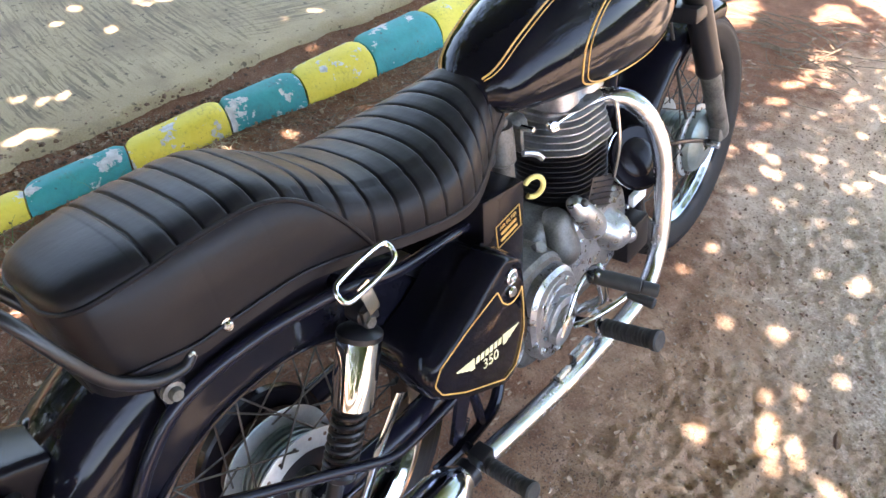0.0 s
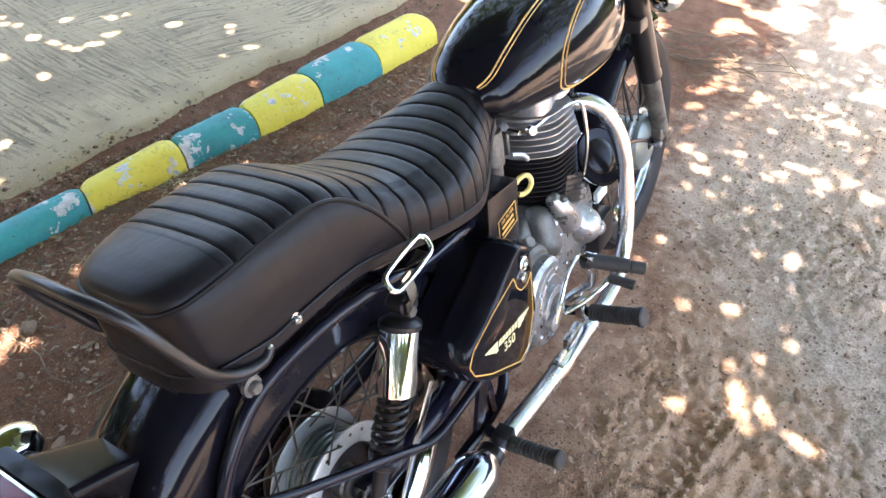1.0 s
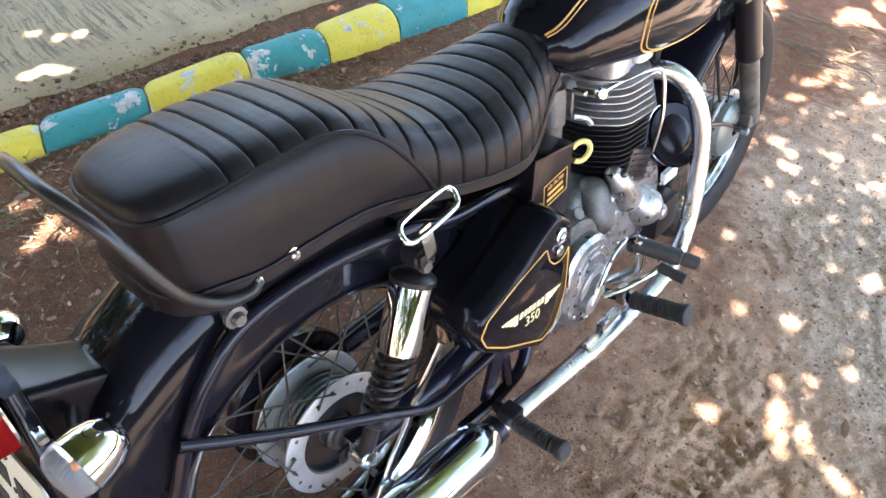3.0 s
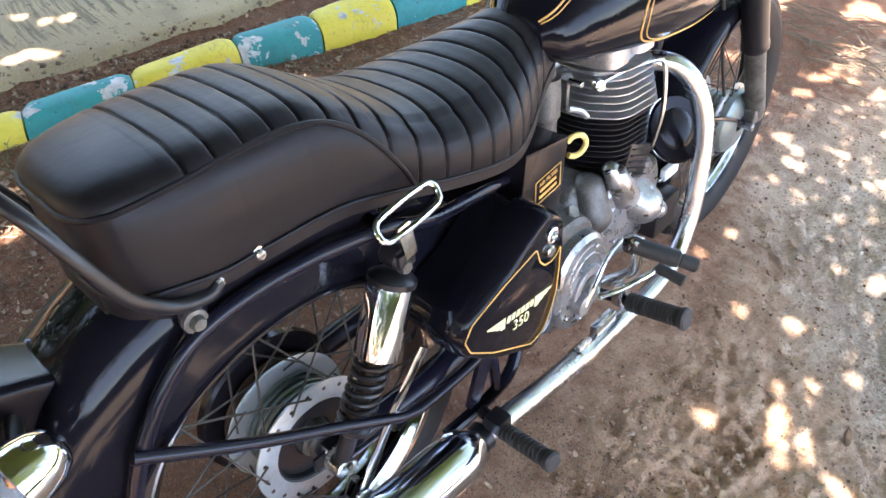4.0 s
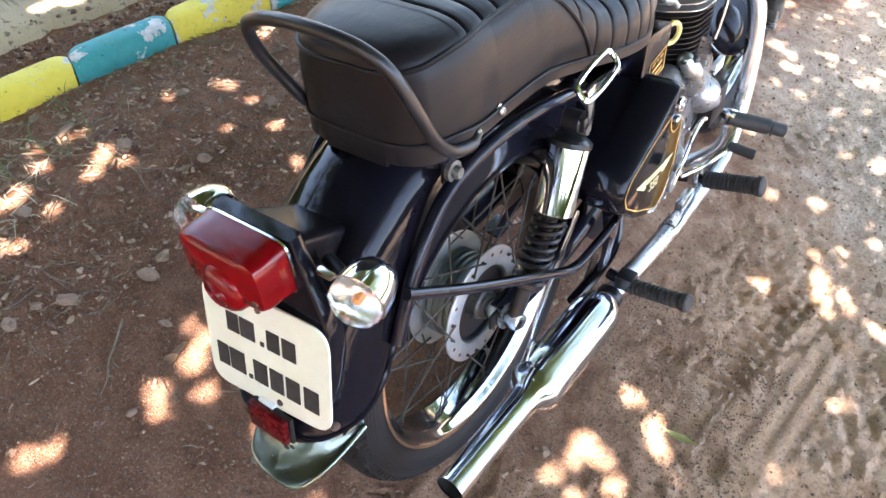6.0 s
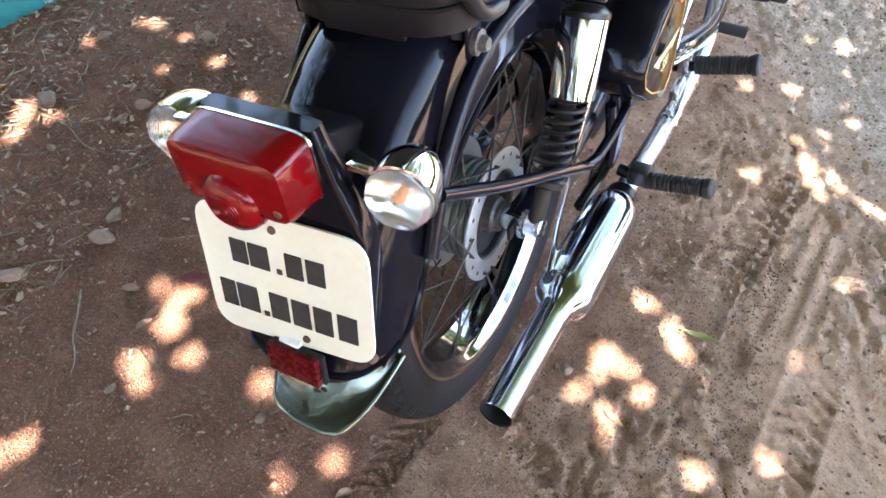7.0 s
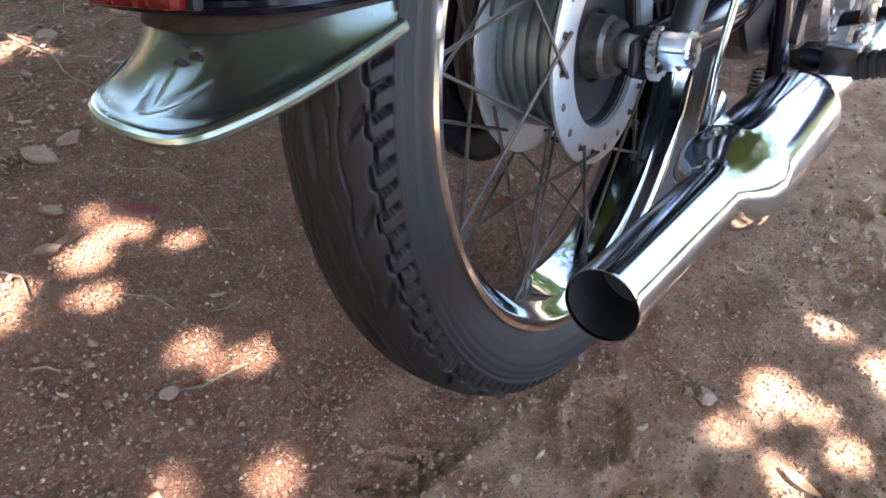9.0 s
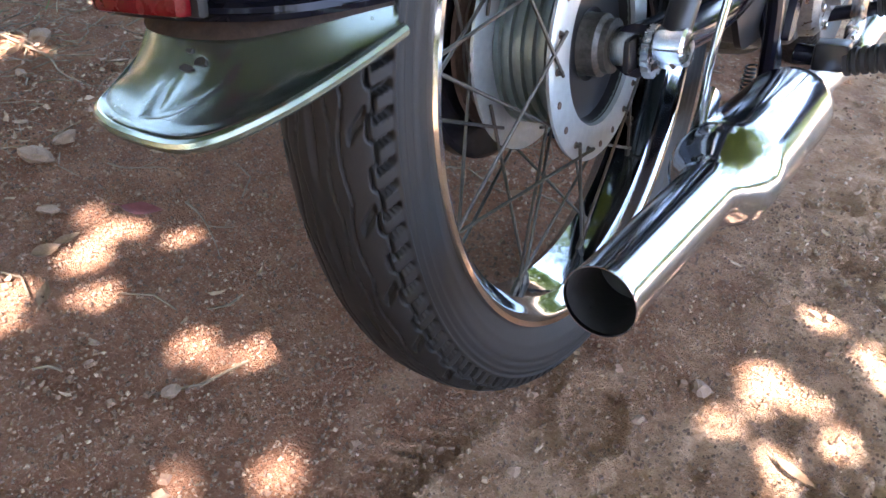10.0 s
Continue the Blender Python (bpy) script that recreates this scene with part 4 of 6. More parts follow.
for x0, x1 in ((-0.055, -0.035), (-0.032, -0.008), (0.013, 0.033), (0.038, 0.059)):
    plate_bar(x0, x1, 0.0255, 0.029)
plate_bar(0.001, 0.007, 0.014, 0.006)
for x0, x1 in ((-0.079, -0.060), (-0.057, -0.031), (-0.015, 0.008), (0.013, 0.035), (0.040, 0.062), (0.069, 0.092)):
    plate_bar(x0, x1, -0.0355, 0.034)
plate_bar(-0.025, -0.019, -0.050, 0.006)
for x, z in ((0.026, -0.069), (0.002, 0.064)):
    bm = lathe(bmesh.new(), [(0.0048, 0), (0.0044, 0.002), (0, 0.003)], (0, 0, 0), (0, -1, 0), 12)
    bmesh.ops.transform(bm, matrix=tilt @ Matrix.Translation((x, -0.0045, z)), verts=bm.verts)
    part("plate_screw", bm, M['rust'], plate)

rtilt = Matrix.Rotation(radians(-8), 4, 'X')
refl = part("reflector", block((0.013, -0.410, 0.467), (0.066, 0.010, 0.042), 0.003, rtilt), M['reflector'], bike, "dark red rectangular rear reflector")
part("backing", block((0.0165, -0.4035, 0.467), (0.068, 0.006, 0.044), 0.002, rtilt), M['tyre'], refl)
part("bracket", block((0.006, -0.397, 0.4895), (0.027, 0.012, 0.007), 0.002), M['white_label'], refl)
part("stem", block((0.006, -0.394, 0.470), (0.03, 0.02, 0.034), 0.003), M['black_satin'], refl)


def indicator(s):
    """Chromed bullet-shaped turn lamp on a short stalk."""
    x, y, z = 0.131 * s, -0.316, 0.684
    axis = Vector((0.10 * s, -1, -0.10)).normalized()
    bm = lathe(bmesh.new(), [(0.0, -0.0458), (0.0106, -0.044), (0.0211, -0.0378), (0.029, -0.0246), (0.033, -0.0088), (0.0343, 0.0035), (0.0348, 0.007), (0.0326, 0.0079), (0.0299, 0.0)], (x, y, z), axis, 40)
    body = part("turn_lamp", bm, M['chrome'], bike, "chromed bullet turn lamp with clear ribbed lens")
    part("lens", lathe(bmesh.new(), [(0.0321, 0.0053), (0.0321, 0.0141), (0.0282, 0.0246), (0.0194, 0.0308), (0.0, 0.0334)], (x, y, z), axis, 40), M['lens_clear'], body, "clear ribbed plastic lens")
    part("bulb", lathe(bmesh.new(), [(0.0, 0.0), (0.0042, 0.002), (0.0052, 0.0065), (0.004, 0.0105), (0.0, 0.012)], (x, y, z), axis, 20), M['amber'], body, "amber bulb")
    part("dish", lathe(bmesh.new(), [(0.0, -0.0106), (0.0176, -0.007), (0.0299, 0.0035)], (x, y, z), axis, 32), M['chrome'], body)
    part("stalk", rod((0.06 * s, -0.295, 0.685), (x - 0.03 * s, y + 0.008, z), 0.009, 12), M['black_satin'], body)
    part("clip", block((x - 0.03 * s, y - 0.018, z + 0.030), (0.022, 0.010, 0.007), 0.002), M['chrome_dull'], body)


indicator(1)
indicator(-1)

# ---- seat ----
seat_w = table([(-0.178, 0.048), (-0.1765, 0.060), (-0.173, 0.074), (-0.168, 0.086), (-0.160, 0.096), (-0.150, 0.1045), (-0.13, 0.114), (-0.10, 0.124), (-0.06, 0.130), (0.10, 0.134), (0.20, 0.143), (0.30, 0.156), (0.38, 0.152), (0.45, 0.125), (0.52, 0.090), (0.575, 0.068), (0.60, 0.045)])
seat_t = table([(-0.178, 0.870), (-0.170, 0.877), (-0.155, 0.883), (-0.12, 0.887), (0.0, 0.886), (0.075, 0.884), (0.125, 0.868), (0.175, 0.840), (0.23, 0.813), (0.30, 0.802), (0.40, 0.806), (0.50, 0.824), (0.565, 0.836), (0.60, 0.815)])
seat_b = table([(-0.178, 0.762), (-0.12, 0.760), (-0.06, 0.752), (0.08, 0.748), (0.17, 0.730), (0.27, 0.708), (0.40, 0.690), (0.48, 0.705), (0.54, 0.735), (0.60, 0.755)])
seat_n = table([(-0.178, 8.0), (-0.12, 8.0), (0.05, 7.0), (0.14, 4.5), (0.25, 3.2), (0.45, 3.0), (0.60, 2.8)])
pipe_z = table([(-0.178, 0.862), (-0.15, 0.867), (-0.10, 0.872), (0.0, 0.874), (0.055, 0.872), (0.098, 0.860), (0.135, 0.832), (0.170, 0.785), (0.195, 0.740), (0.21, 0.70)])


def seat_x(y):
    return 0.030 * max(0.0, y - 0.1) + 0.013 * max(0.0, min(1.0, (-0.03 - y) / 0.12))     # the tail end is set over to the right


def seat_taper(y, fz):
    """The pillion half draws in towards its top; the rider's half is fullest at its shoulder."""
    k = max(0.0, min(1.0, (0.20 - y) / 0.14))
    return k * (0.925 + 0.16 * fz * (1 - fz) - 0.050 * fz) + (1 - k) * (0.915 + 0.085 * min(1, fz * 1.3))


PLEATS = [-0.066 + 0.0345 * i for i in range(6)] + [0.150, 0.186, 0.226, 0.268, 0.310, 0.351, 0.391, 0.430, 0.468, 0.505, 0.541]


def seat_point(y, t, puff=True):
    """A point of the seat's skin at y, at the angle t (0 right edge, 90 top, 180 left edge)."""
    w, zt, zb, n = seat_w(y), seat_t(y), seat_b(y), seat_n(y)
    c, s = math.cos(t), math.sin(t)
    fx = math.copysign(abs(c) ** (2 / n), c)
    fz = abs(s) ** (2 / n)
    x, z = w * fx * seat_taper(y, fz), zb + (zt - zb) * fz
    z += 0.006 * (1 - fx * fx) * (fz > 0.9)
    if puff:
        gx, gz = math.copysign(abs(fx) ** (n - 1), fx) / w, fz ** (n - 1) / (zt - zb)
        L = math.hypot(gx, gz) or 1
        yy = y + 0.022 * (abs(fx) ** 2) * (1 if y > 0.13 else 0.35)      # the pleats bow
        d = min(abs(yy - p) for p in PLEATS)
        on = 1.0 if y > 0.21 else max(0.0, min(1.0, (z - pipe_z(y) + 0.002) / 0.006))
        inside = PLEATS[0] - 0.016 < yy < PLEATS[-1] + 0.016
        g = (-0.0036 * math.exp(-(d / 0.0019) ** 2) + 0.0016 * min(1, d / 0.011) ** 0.5) if inside else 0.0012
        x, z = x + gx / L * g * on, z + gz / L * g * on
    return Vector((x + seat_x(y), y, z))


def seat_mesh():
    ys = [-0.178 + 0.00125 * i for i in range(623)]
    ts = [math.pi * k / 54 for k in range(55)]
    verts, faces = [], []
    for y in ys:
        verts += [seat_point(y, t) for t in ts]
    n = len(ts)
    for j in range(len(ys) - 1):
        faces += [(j * n + i, j * n + i + 1, (j + 1) * n + i + 1, (j + 1) * n + i) for i in range(n - 1)]
        faces.append((j * n + n - 1, j * n, (j + 1) * n, (j + 1) * n + n - 1))
    faces.append(tuple(range(n))[::-1])
    faces.append(tuple((len(ys) - 1) * n + i for i in range(n)))
    bm = bmesh.new()
    v = [bm.verts.new(p) for p in verts]
    for f in faces:
        bm.faces.new([v[i] for i in f])
    return bm


seat = part("seat", seat_mesh(), M['leather'], bike, "black leatherette stepped dual seat with pleated top", sharp=80)


def seat_side(y, z, s, lift=0.0):
    """A point on the seat's side wall at height z."""
    w, zt, zb, n = seat_w(y), seat_t(y), seat_b(y), seat_n(y)
    fz = max(0.0, min(0.999, (z - zb) / (zt - zb)))
    fx = (1 - fz ** n) ** (1 / n)
    return Vector((seat_x(y) + s * (w * fx * seat_taper(y, fz) + lift), y, z))


tail_ys = [-0.1778, -0.1765, -0.174, -0.171, -0.167, -0.162, -0.156, -0.149, -0.141, -0.133]
ys = tail_ys + [-0.125 + 0.008 * i for i in range(43)]
path = [[seat_side(y, pipe_z(y), s, 0.0008) for y in ys if pipe_z(y) > seat_b(y)] for s in (1, -1)]
part("piping", sweep(bmesh.new(), path[0][::-1] + path[1], 0.0036, 8), M['leather'], seat, "corded piping round the pillion seat")
ys = tail_ys + [-0.125 + 0.01 * i for i in range(71)]
path = [[seat_side(y, seat_b(y) + 0.012, s, 0.0015) for y in ys if y < 0.585] for s in (1, -1)]
part("bottom_bead", sweep(bmesh.new(), path[0][::-1] + path[1], 0.0028, 8), M['leather'], seat)
for s in (1, -1):
    part("skirt", loft([[Vector((seat_x(y) + s * (seat_w(y) * 0.925 + o), y, seat_b(y) + z)) for o, z in ((0.003, 0.012), (0.004, -0.004 - 0.010 * (y < -0.1)), (-0.004, -0.006 - 0.010 * (y < -0.1)), (-0.006, 0.010))] for y in ys if y < 0.585]), M['leather'], seat, "black lower trim band")
    for y, z in ((-0.082, 0.756), (-0.029, 0.760)):
        x0 = 0.122 * s
        b = part("seat_bolt", lathe(bmesh.new(), [(0.0088, 0), (0.0088, 0.002), (0.006, 0.0025), (0.006, 0.007), (0.004, 0.009), (0, 0.009)], (x0, y, z), (s, 0, 0), 20), M['steel'], seat, "bright domed bolt with washer")
part("rear_skirt", block((0.013, -0.1750, 0.757), (0.096, 0.007, 0.034), 0.002), M['leather'], seat)

part("seat_pan", prism([(-0.150, 0.752), (0.10, 0.748), (0.16, 0.735), (0.12, 0.690), (-0.10, 0.705), (-0.150, 0.735)], -0.092, 0.098, 0.003), M['black_dull'], seat, "black steel seat base")

# grab rail behind the seat
pts = [(0.1235, -0.080, 0.757), (0.127, -0.092, 0.750), (0.128, -0.106, 0.7505), (0.1285, -0.126, 0.756), (0.129, -0.146, 0.769), (0.130, -0.170, 0.797), (0.125, -0.190, 0.842), (0.112, -0.208, 0.890), (0.090, -0.220, 0.914),
       (0.056, -0.226, 0.924), (0.005, -0.226, 0.926), (-0.045, -0.224, 0.920), (-0.078, -0.218, 0.906), (-0.090, -0.211, 0.886), (-0.092, -0.198, 0.855), (-0.088, -0.180, 0.820), (-0.082, -0.165, 0.790), (-0.090, -0.145, 0.768), (-0.106, -0.120, 0.750), (-0.118, -0.090, 0.748), (-0.119, -0.070, 0.754)]
part("grab_rail", tube(pts, 0.0078, 12), M['black_satin'], bike, "black tubular grab rail looped behind the seat")

# ---- frame ----
for s in (1, -1):
    part("seat_rail", tube([(0.10 * s, 0.42, 0.62), (0.118 * s, 0.24, 0.655), (0.122 * s, 0.15, 0.69), (0.114 * s, 0.02, 0.708), (0.110 * s, -0.10, 0.700), (0.106 * s, -0.165, 0.655), (0.104 * s, -0.215, 0.59), (0.103 * s, -0.25, 0.52)], 0.0105, 12), M['black_frame'], bike, "black enamelled frame tube")
    part("frame_bolt", lathe(bmesh.new(), [(0, 0.016), (0.007, 0.016), (0.009, 0.012), (0.009, 0.008), (0.0145, 0.007), (0.0145, 0.0), (0, 0)], (0.105 * s, -0.113, 0.714), (s, 0, 0), 12), M['alloy_dirty'], bike, "rusty hexagon bolt with washer")
    part("bolt_tab", block((0.102 * s, -0.110, 0.722), (0.006, 0.034, 0.05), 0.003), M['black_frame'], bike)
    part("carrier_stay", tube([(0.112 * s, -0.228, 0.597), (0.135 * s, -0.12, 0.53), (0.158 * s, 0.0, 0.463), (0.172 * s, 0.075, 0.420), (0.178 * s, 0.105, 0.408), (0.182 * s, 0.14, 0.405), (0.186 * s, 0.24, 0.412), (0.17 * s, 0.30, 0.40)], 0.0085, 12), M['black_frame'], bike, "black bent mudguard stay")
    part("swing_arm", tube([(0.094 * s, 0.004, REAR.z), (0.098 * s, 0.1, 0.333), (0.10 * s, 0.25, 0.33), (0.09 * s, 0.46, 0.345)], 0.024, 14), M['black_frame'], bike, "black swing arm tube")
    part("frame_plate", prism(rounded([(0.31, 0.41), (0.30, 0.31), (0.35, 0.255), (0.47, 0.25), (0.50, 0.38), (0.44, 0.46), (0.36, 0.46)], 0.018), 0.098 * s, 0.106 * s, 0.002), M['black_satin'], bike, "black pressed pivot plate")
    part("axle_lug", block((0.0945 * s, 0.010, REAR.z), (0.008, 0.062, 0.030), 0.006), M['black_satin'], bike)
part("down_tube", tube([(0, 1.12, 0.80), (0, 1.08, 0.62), (0, 1.02, 0.36), (0, 0.98, 0.24)], 0.018, 12), M['black_frame'], bike)
part("top_tube", tube([(0, 1.14, 0.83), (0, 0.8, 0.77), (0, 0.5, 0.72), (0, 0.40, 0.62)], 0.018, 12), M['black_frame'], bike)
part("seat_tube", tube([(0, 0.43, 0.70), (0, 0.44, 0.50), (0, 0.46, 0.28)], 0.018, 12), M['black_frame'], bike)
part("head_tube", rod((0, 1.08, 0.90), (0, 1.17, 0.70), 0.028, 20), M['black_frame'], bike)
part("pivot_tube", rod((-0.11, 0.46, 0.345), (0.13, 0.46, 0.345), 0.02, 16), M['black_frame'], bike)
part("cross_tube", rod((-0.12, 0.15, 0.685), (0.125, 0.15, 0.685), 0.012, 12), M['black_frame'], bike)
part("inner_guard", prism(rounded([(0.10, 0.66), (0.30, 0.64), (0.42, 0.45), (0.34, 0.36), (0.24, 0.47), (0.16, 0.60)], 0.02), -0.09, 0.085, 0.006), M['black_satin'], bike, "black inner splash panel")

# ---- shock absorbers ----
for s in (1, -1):
    top, mid, low = Vector((0.146 * s, 0.133, 0.637)), Vector((0.147 * s, 0.087, 0.530)), Vector((0.126 * s, 0.004, 0.345))
    d = (mid - top).normalized()
    bm = lathe(bmesh.new(), [(0.010, 0), (0.027, 0), (0.031, 0.006), (0.0322, 0.012), (0.0322, (mid - top).length), (0.030, (mid - top).length), (0.0295, 0.05)], top, d, 36)
    shock = part("shock_absorber", bm, M['chrome'], bike, "shock absorber with chromed upper shroud and black spring")
    part("cap", lathe(bmesh.new(), [(0, -0.006), (0.022, -0.005), (0.0332, 0.003), (0.0332, 0.011), (0.031, 0.011)], top, d, 36), M['black_satin'], shock)
    part("damper", rod(mid - d * 0.03, low, 0.013, 16), M['black_satin'], shock)
    e = (low - mid)
    u = d.orthogonal().normalized()
    w = d.cross(u)
    coil = [mid - d * 0.01 + e * (k / 150) * 0.60 + (u * math.cos(k * 0.34) + w * math.sin(k * 0.34)) * 0.0235 for k in range(151)]
    part("spring", sweep(bmesh.new(), coil, 0.0042, 8), M['black_satin'], shock, "black coil spring")
    part("spring_seat", rod(mid + e * 0.58, mid + e * 0.66, 0.027, 20), M['black_satin'], shock)
    part("lower_eye", rod(low - Vector((0.014 * s, 0, 0)), low + Vector((0.014 * s, 0, 0)), 0.016, 16), M['chrome_dull'], shock)
    part("upper_eye", rod(Vector((0.128 * s, 0.142, 0.662)), Vector((0.160 * s, 0.142, 0.662)), 0.017, 18), M['black_satin'], shock)
    part("upper_bolt", lathe(bmesh.new(), [(0, 0.010), (0.009, 0.010), (0.0105, 0.007), (0.0105, 0)], (0.160 * s, 0.139, 0.655), (s, 0, 0), 6), M['alloy_dirty'], shock, "dull hexagon nut")
# chromed lifting handle beside the seat
loop = []
for k in range(48):
    a = math.tau * k / 48
    u = 0.031 * max(-1, min(1, math.cos(a) * 1.8)) + 0.019 * math.cos(a)
    v = 0.0165 * math.copysign(abs(math.sin(a)) ** 0.75, math.sin(a))
    loop.append(Vector((0.172 - 0.66 * v, 0.148 + u, 0.738 + 0.74 * v + 0.14 * u)))
handle = part("lifting_handle", sweep(bmesh.new(), loop, 0.0042, 10, closed=True), M['chrome'], bike, "chromed oval lifting handle on a bracket")
part("bracket", block((0.166, 0.146, 0.694), (0.006, 0.022, 0.055), 0.002, Matrix.Rotation(radians(10), 4, 'X')), M['chrome_dull'], handle)
part("bracket_foot", block((0.160, 0.143, 0.664), (0.014, 0.028, 0.022), 0.003), M['black_satin'], handle)

# ---- tool box, filter box ----
outline = rounded([(0.372, 0.640), (0.410, 0.612), (0.414, 0.470), (0.388, 0.404), (0.338, 0.384), (0.232, 0.442), (0.176, 0.488), (0.166, 0.522), (0.184, 0.556), (0.262, 0.584), (0.340, 0.628)], 0.014)
def lid_rings(outline, x0, x1, round_x=0.032):
    """The outline pulled from x0 to x1, its outer edge rolled over, most of all along the upper edge."""
    cy, cz = 0.30, 0.505
    rings = [[Vector((x0, y, z)) for y, z in outline], [Vector((x1 - round_x, y, z)) for y, z in outline]]
    for q in range(1, 9):
        a = math.pi / 2 * q / 8
        ring = []
        for y, z in outline:
            d = Vector((y - cy, z - cz)).normalized()
            inset = (0.006 + 0.016 * max(0.0, -0.55 * d.x + 0.83 * d.y)) * (1 - math.cos(a))
            ring.append(Vector((x1 - round_x + round_x * math.sin(a), y - d.x * inset, z - d.y * inset)))
        rings.append(ring)
    return rings


tool = part("tool_box", loft(lid_rings(outline, 0.160, 0.224)), M['black_paint'], bike, "gloss black triangular tool box with gold lining", sharp=70)
part("box_body", prism([(0.30 + (y - 0.30) * 0.95, 0.50 + (z - 0.50) * 0.94) for y, z in outline], 0.098, 0.165, 0.012), M['black_paint'], tool, "gloss black inner shell of the box", sharp=70)
inner = rounded([(0.340, 0.588), (0.262, 0.568), (0.196, 0.545), (0.179, 0.523), (0.190, 0.496), (0.239, 0.457), (0.333, 0.402), (0.364, 0.409), (0.380, 0.434), (0.396, 0.472), (0.400, 0.516), (0.401, 0.560), (0.393, 0.549), (0.378, 0.543), (0.362, 0.546), (0.349, 0.560)], 0.005)
part("lining", sweep(bmesh.new(), [Vector((0.2242, y, z)) for y, z in inner], 0.0014, 6, closed=True, flat=0.5, up=(1, 0, 0)), M['gold'], tool, "thin gold pinstripe")
for r0, r1, x1, mat in ((0.0135, 0.0105, 0.0045, 'chrome'), (0.0095, 0.0070, 0.0058, 'alloy_dirty'), (0.006, 0.004, 0.0068, 'chrome')):
    part("lock_ring", lathe(bmesh.new(), [(r0, -0.004), (r0, x1 * 0.6), (r1, x1), (r1 * 0.8, x1 * 0.8), (0, x1 * 0.8)], (0.2242, 0.376, 0.594), (1, 0, 0), 24), M[mat], tool, "chromed lock")
part("stud", lathe(bmesh.new(), [(0.0095, -0.004), (0.0095, 0.002), (0.0075, 0.0045), (0, 0.005)], (0.2242, 0.374, 0.5655), (1, 0, 0), 20), M['chrome_dull'], tool)
# winged badge: two slanted wings, a bar for the name, the figure below
U = Vector((0, 0.992, -0.12)).normalized()
V = Vector((0, 0.12, 0.992)).normalized()
B0 = Vector((0.2243, 0.303, 0.495))


def badge(name, quad, material=None):
    bm = bmesh.new()
    lo = [bm.verts.new(B0 + U * u + V * v) for u, v in quad]
    hi = [bm.verts.new(B0 + U * u + V * v + Vector((0.0006, 0, 0))) for u, v in quad]
    n = len(quad)
    bm.faces.new(hi)
    for k in range(n):
        bm.faces.new((lo[k], lo[(k + 1) % n], hi[(k + 1) % n], hi[k]))
    part(name, bm, material or M['pale_gold'], tool)


for k in range(4):
    badge("badge_wing", [(-0.080 + 0.010 * k, 0.008 - 0.0052 * k), (-0.036, 0.008 - 0.0052 * k), (-0.036, 0.0035 - 0.0052 * k), (-0.075 + 0.010 * k, 0.0035 - 0.0052 * k)][::-1])
    badge("badge_wing", [(0.036, 0.008 - 0.0052 * k), (0.080 - 0.010 * k, 0.008 - 0.0052 * k), (0.075 - 0.010 * k, 0.0035 - 0.0052 * k), (0.036, 0.0035 - 0.0052 * k)][::-1])
for k in range(6):
    badge("badge_bar", [(-0.033 + 0.0112 * k, -0.006), (-0.0245 + 0.0112 * k, -0.006), (-0.0225 + 0.0112 * k, 0.006), (-0.031 + 0.0112 * k, 0.006)])


def lettering(name, text, size, origin, right, up, material, parent, depth=0.0005):
    """Built-in font, turned into a thin mesh at its place."""
    cu = bpy.data.curves.new(name, 'FONT')
    cu.body = text
    cu.size = size
    cu.extrude = depth
    cu.align_x = 'CENTER'
    cu.align_y = 'CENTER'
    tmp = bpy.data.objects.new(name, cu)
    scene.collection.objects.link(tmp)
    me = bpy.data.meshes.new_from_object(tmp.evaluated_get(bpy.context.evaluated_depsgraph_get()))
    bpy.data.objects.remove(tmp)
    right, up = Vector(right).normalized(), Vector(up).normalized()
    nrm = right.cross(up)
    me.transform(Matrix.Translation(origin) @ Matrix((right, up, nrm)).transposed().to_4x4())
    me.materials.append(material)
    return part(name, me, None, parent)


lettering("figure", "350", 0.027, B0 + U * 0.004 + V * -0.021 + Vector((0.0004, 0, 0)), U, V, M['pale_gold'], tool)

fbox = part("filter_box", block((0.0, 0.476, 0.560), (0.268, 0.116, 0.205), 0.008, Matrix.Rotation(radians(-8), 4, 'X')), M['black_dull'], bike, "black satin air filter box")
# caution label: outline and three bars
L0 = Vector((0.1352, 0.490, 0.590))
for (u0, v0), (u1, v1) in (((-0.034, -0.022), (0.034, -0.022)), ((0.034, -0.022), (0.034, 0.022)), ((0.034, 0.022), (-0.034, 0.022)), ((-0.034, 0.022), (-0.034, -0.022))):
    part("label_line", rod(L0 + Vector((0, u0, v0 + 0.14 * u0)), L0 + Vector((0, u1, v1 + 0.14 * u1)), 0.0011, 6), M['gold'], fbox)
for k, (txt, hw) in enumerate((("AIR FILTER", 0.026), ("", 0.022), ("", 0.024))):
    z = 0.012 - 0.012 * k
    if txt:
        lettering("label_text", txt, 0.0105, L0 + Vector((0.0004, 0, z)), (0, 1, 0.14), (0, -0.14, 1), M['gold'], fbox)
    else:
        part("label_bar", block(L0 + Vector((0, 0, z)), (0.0012, hw * 2, 0.0055), 0.0, Matrix.Rotation(radians(8), 4, 'X')), M['gold'], fbox)
# yellow hose ring
part("hose_ring", sweep(bmesh.new(), [Vector((0.118 + 0.008 * math.cos(a), 0.592 + 0.019 * math.cos(a), 0.610 + 0.020 * math.sin(a))) for a in np.linspace(-2.3, 2.6, 40)], 0.0052, 10), M['yellow_rubber'], bike, "curled yellow rubber hose")

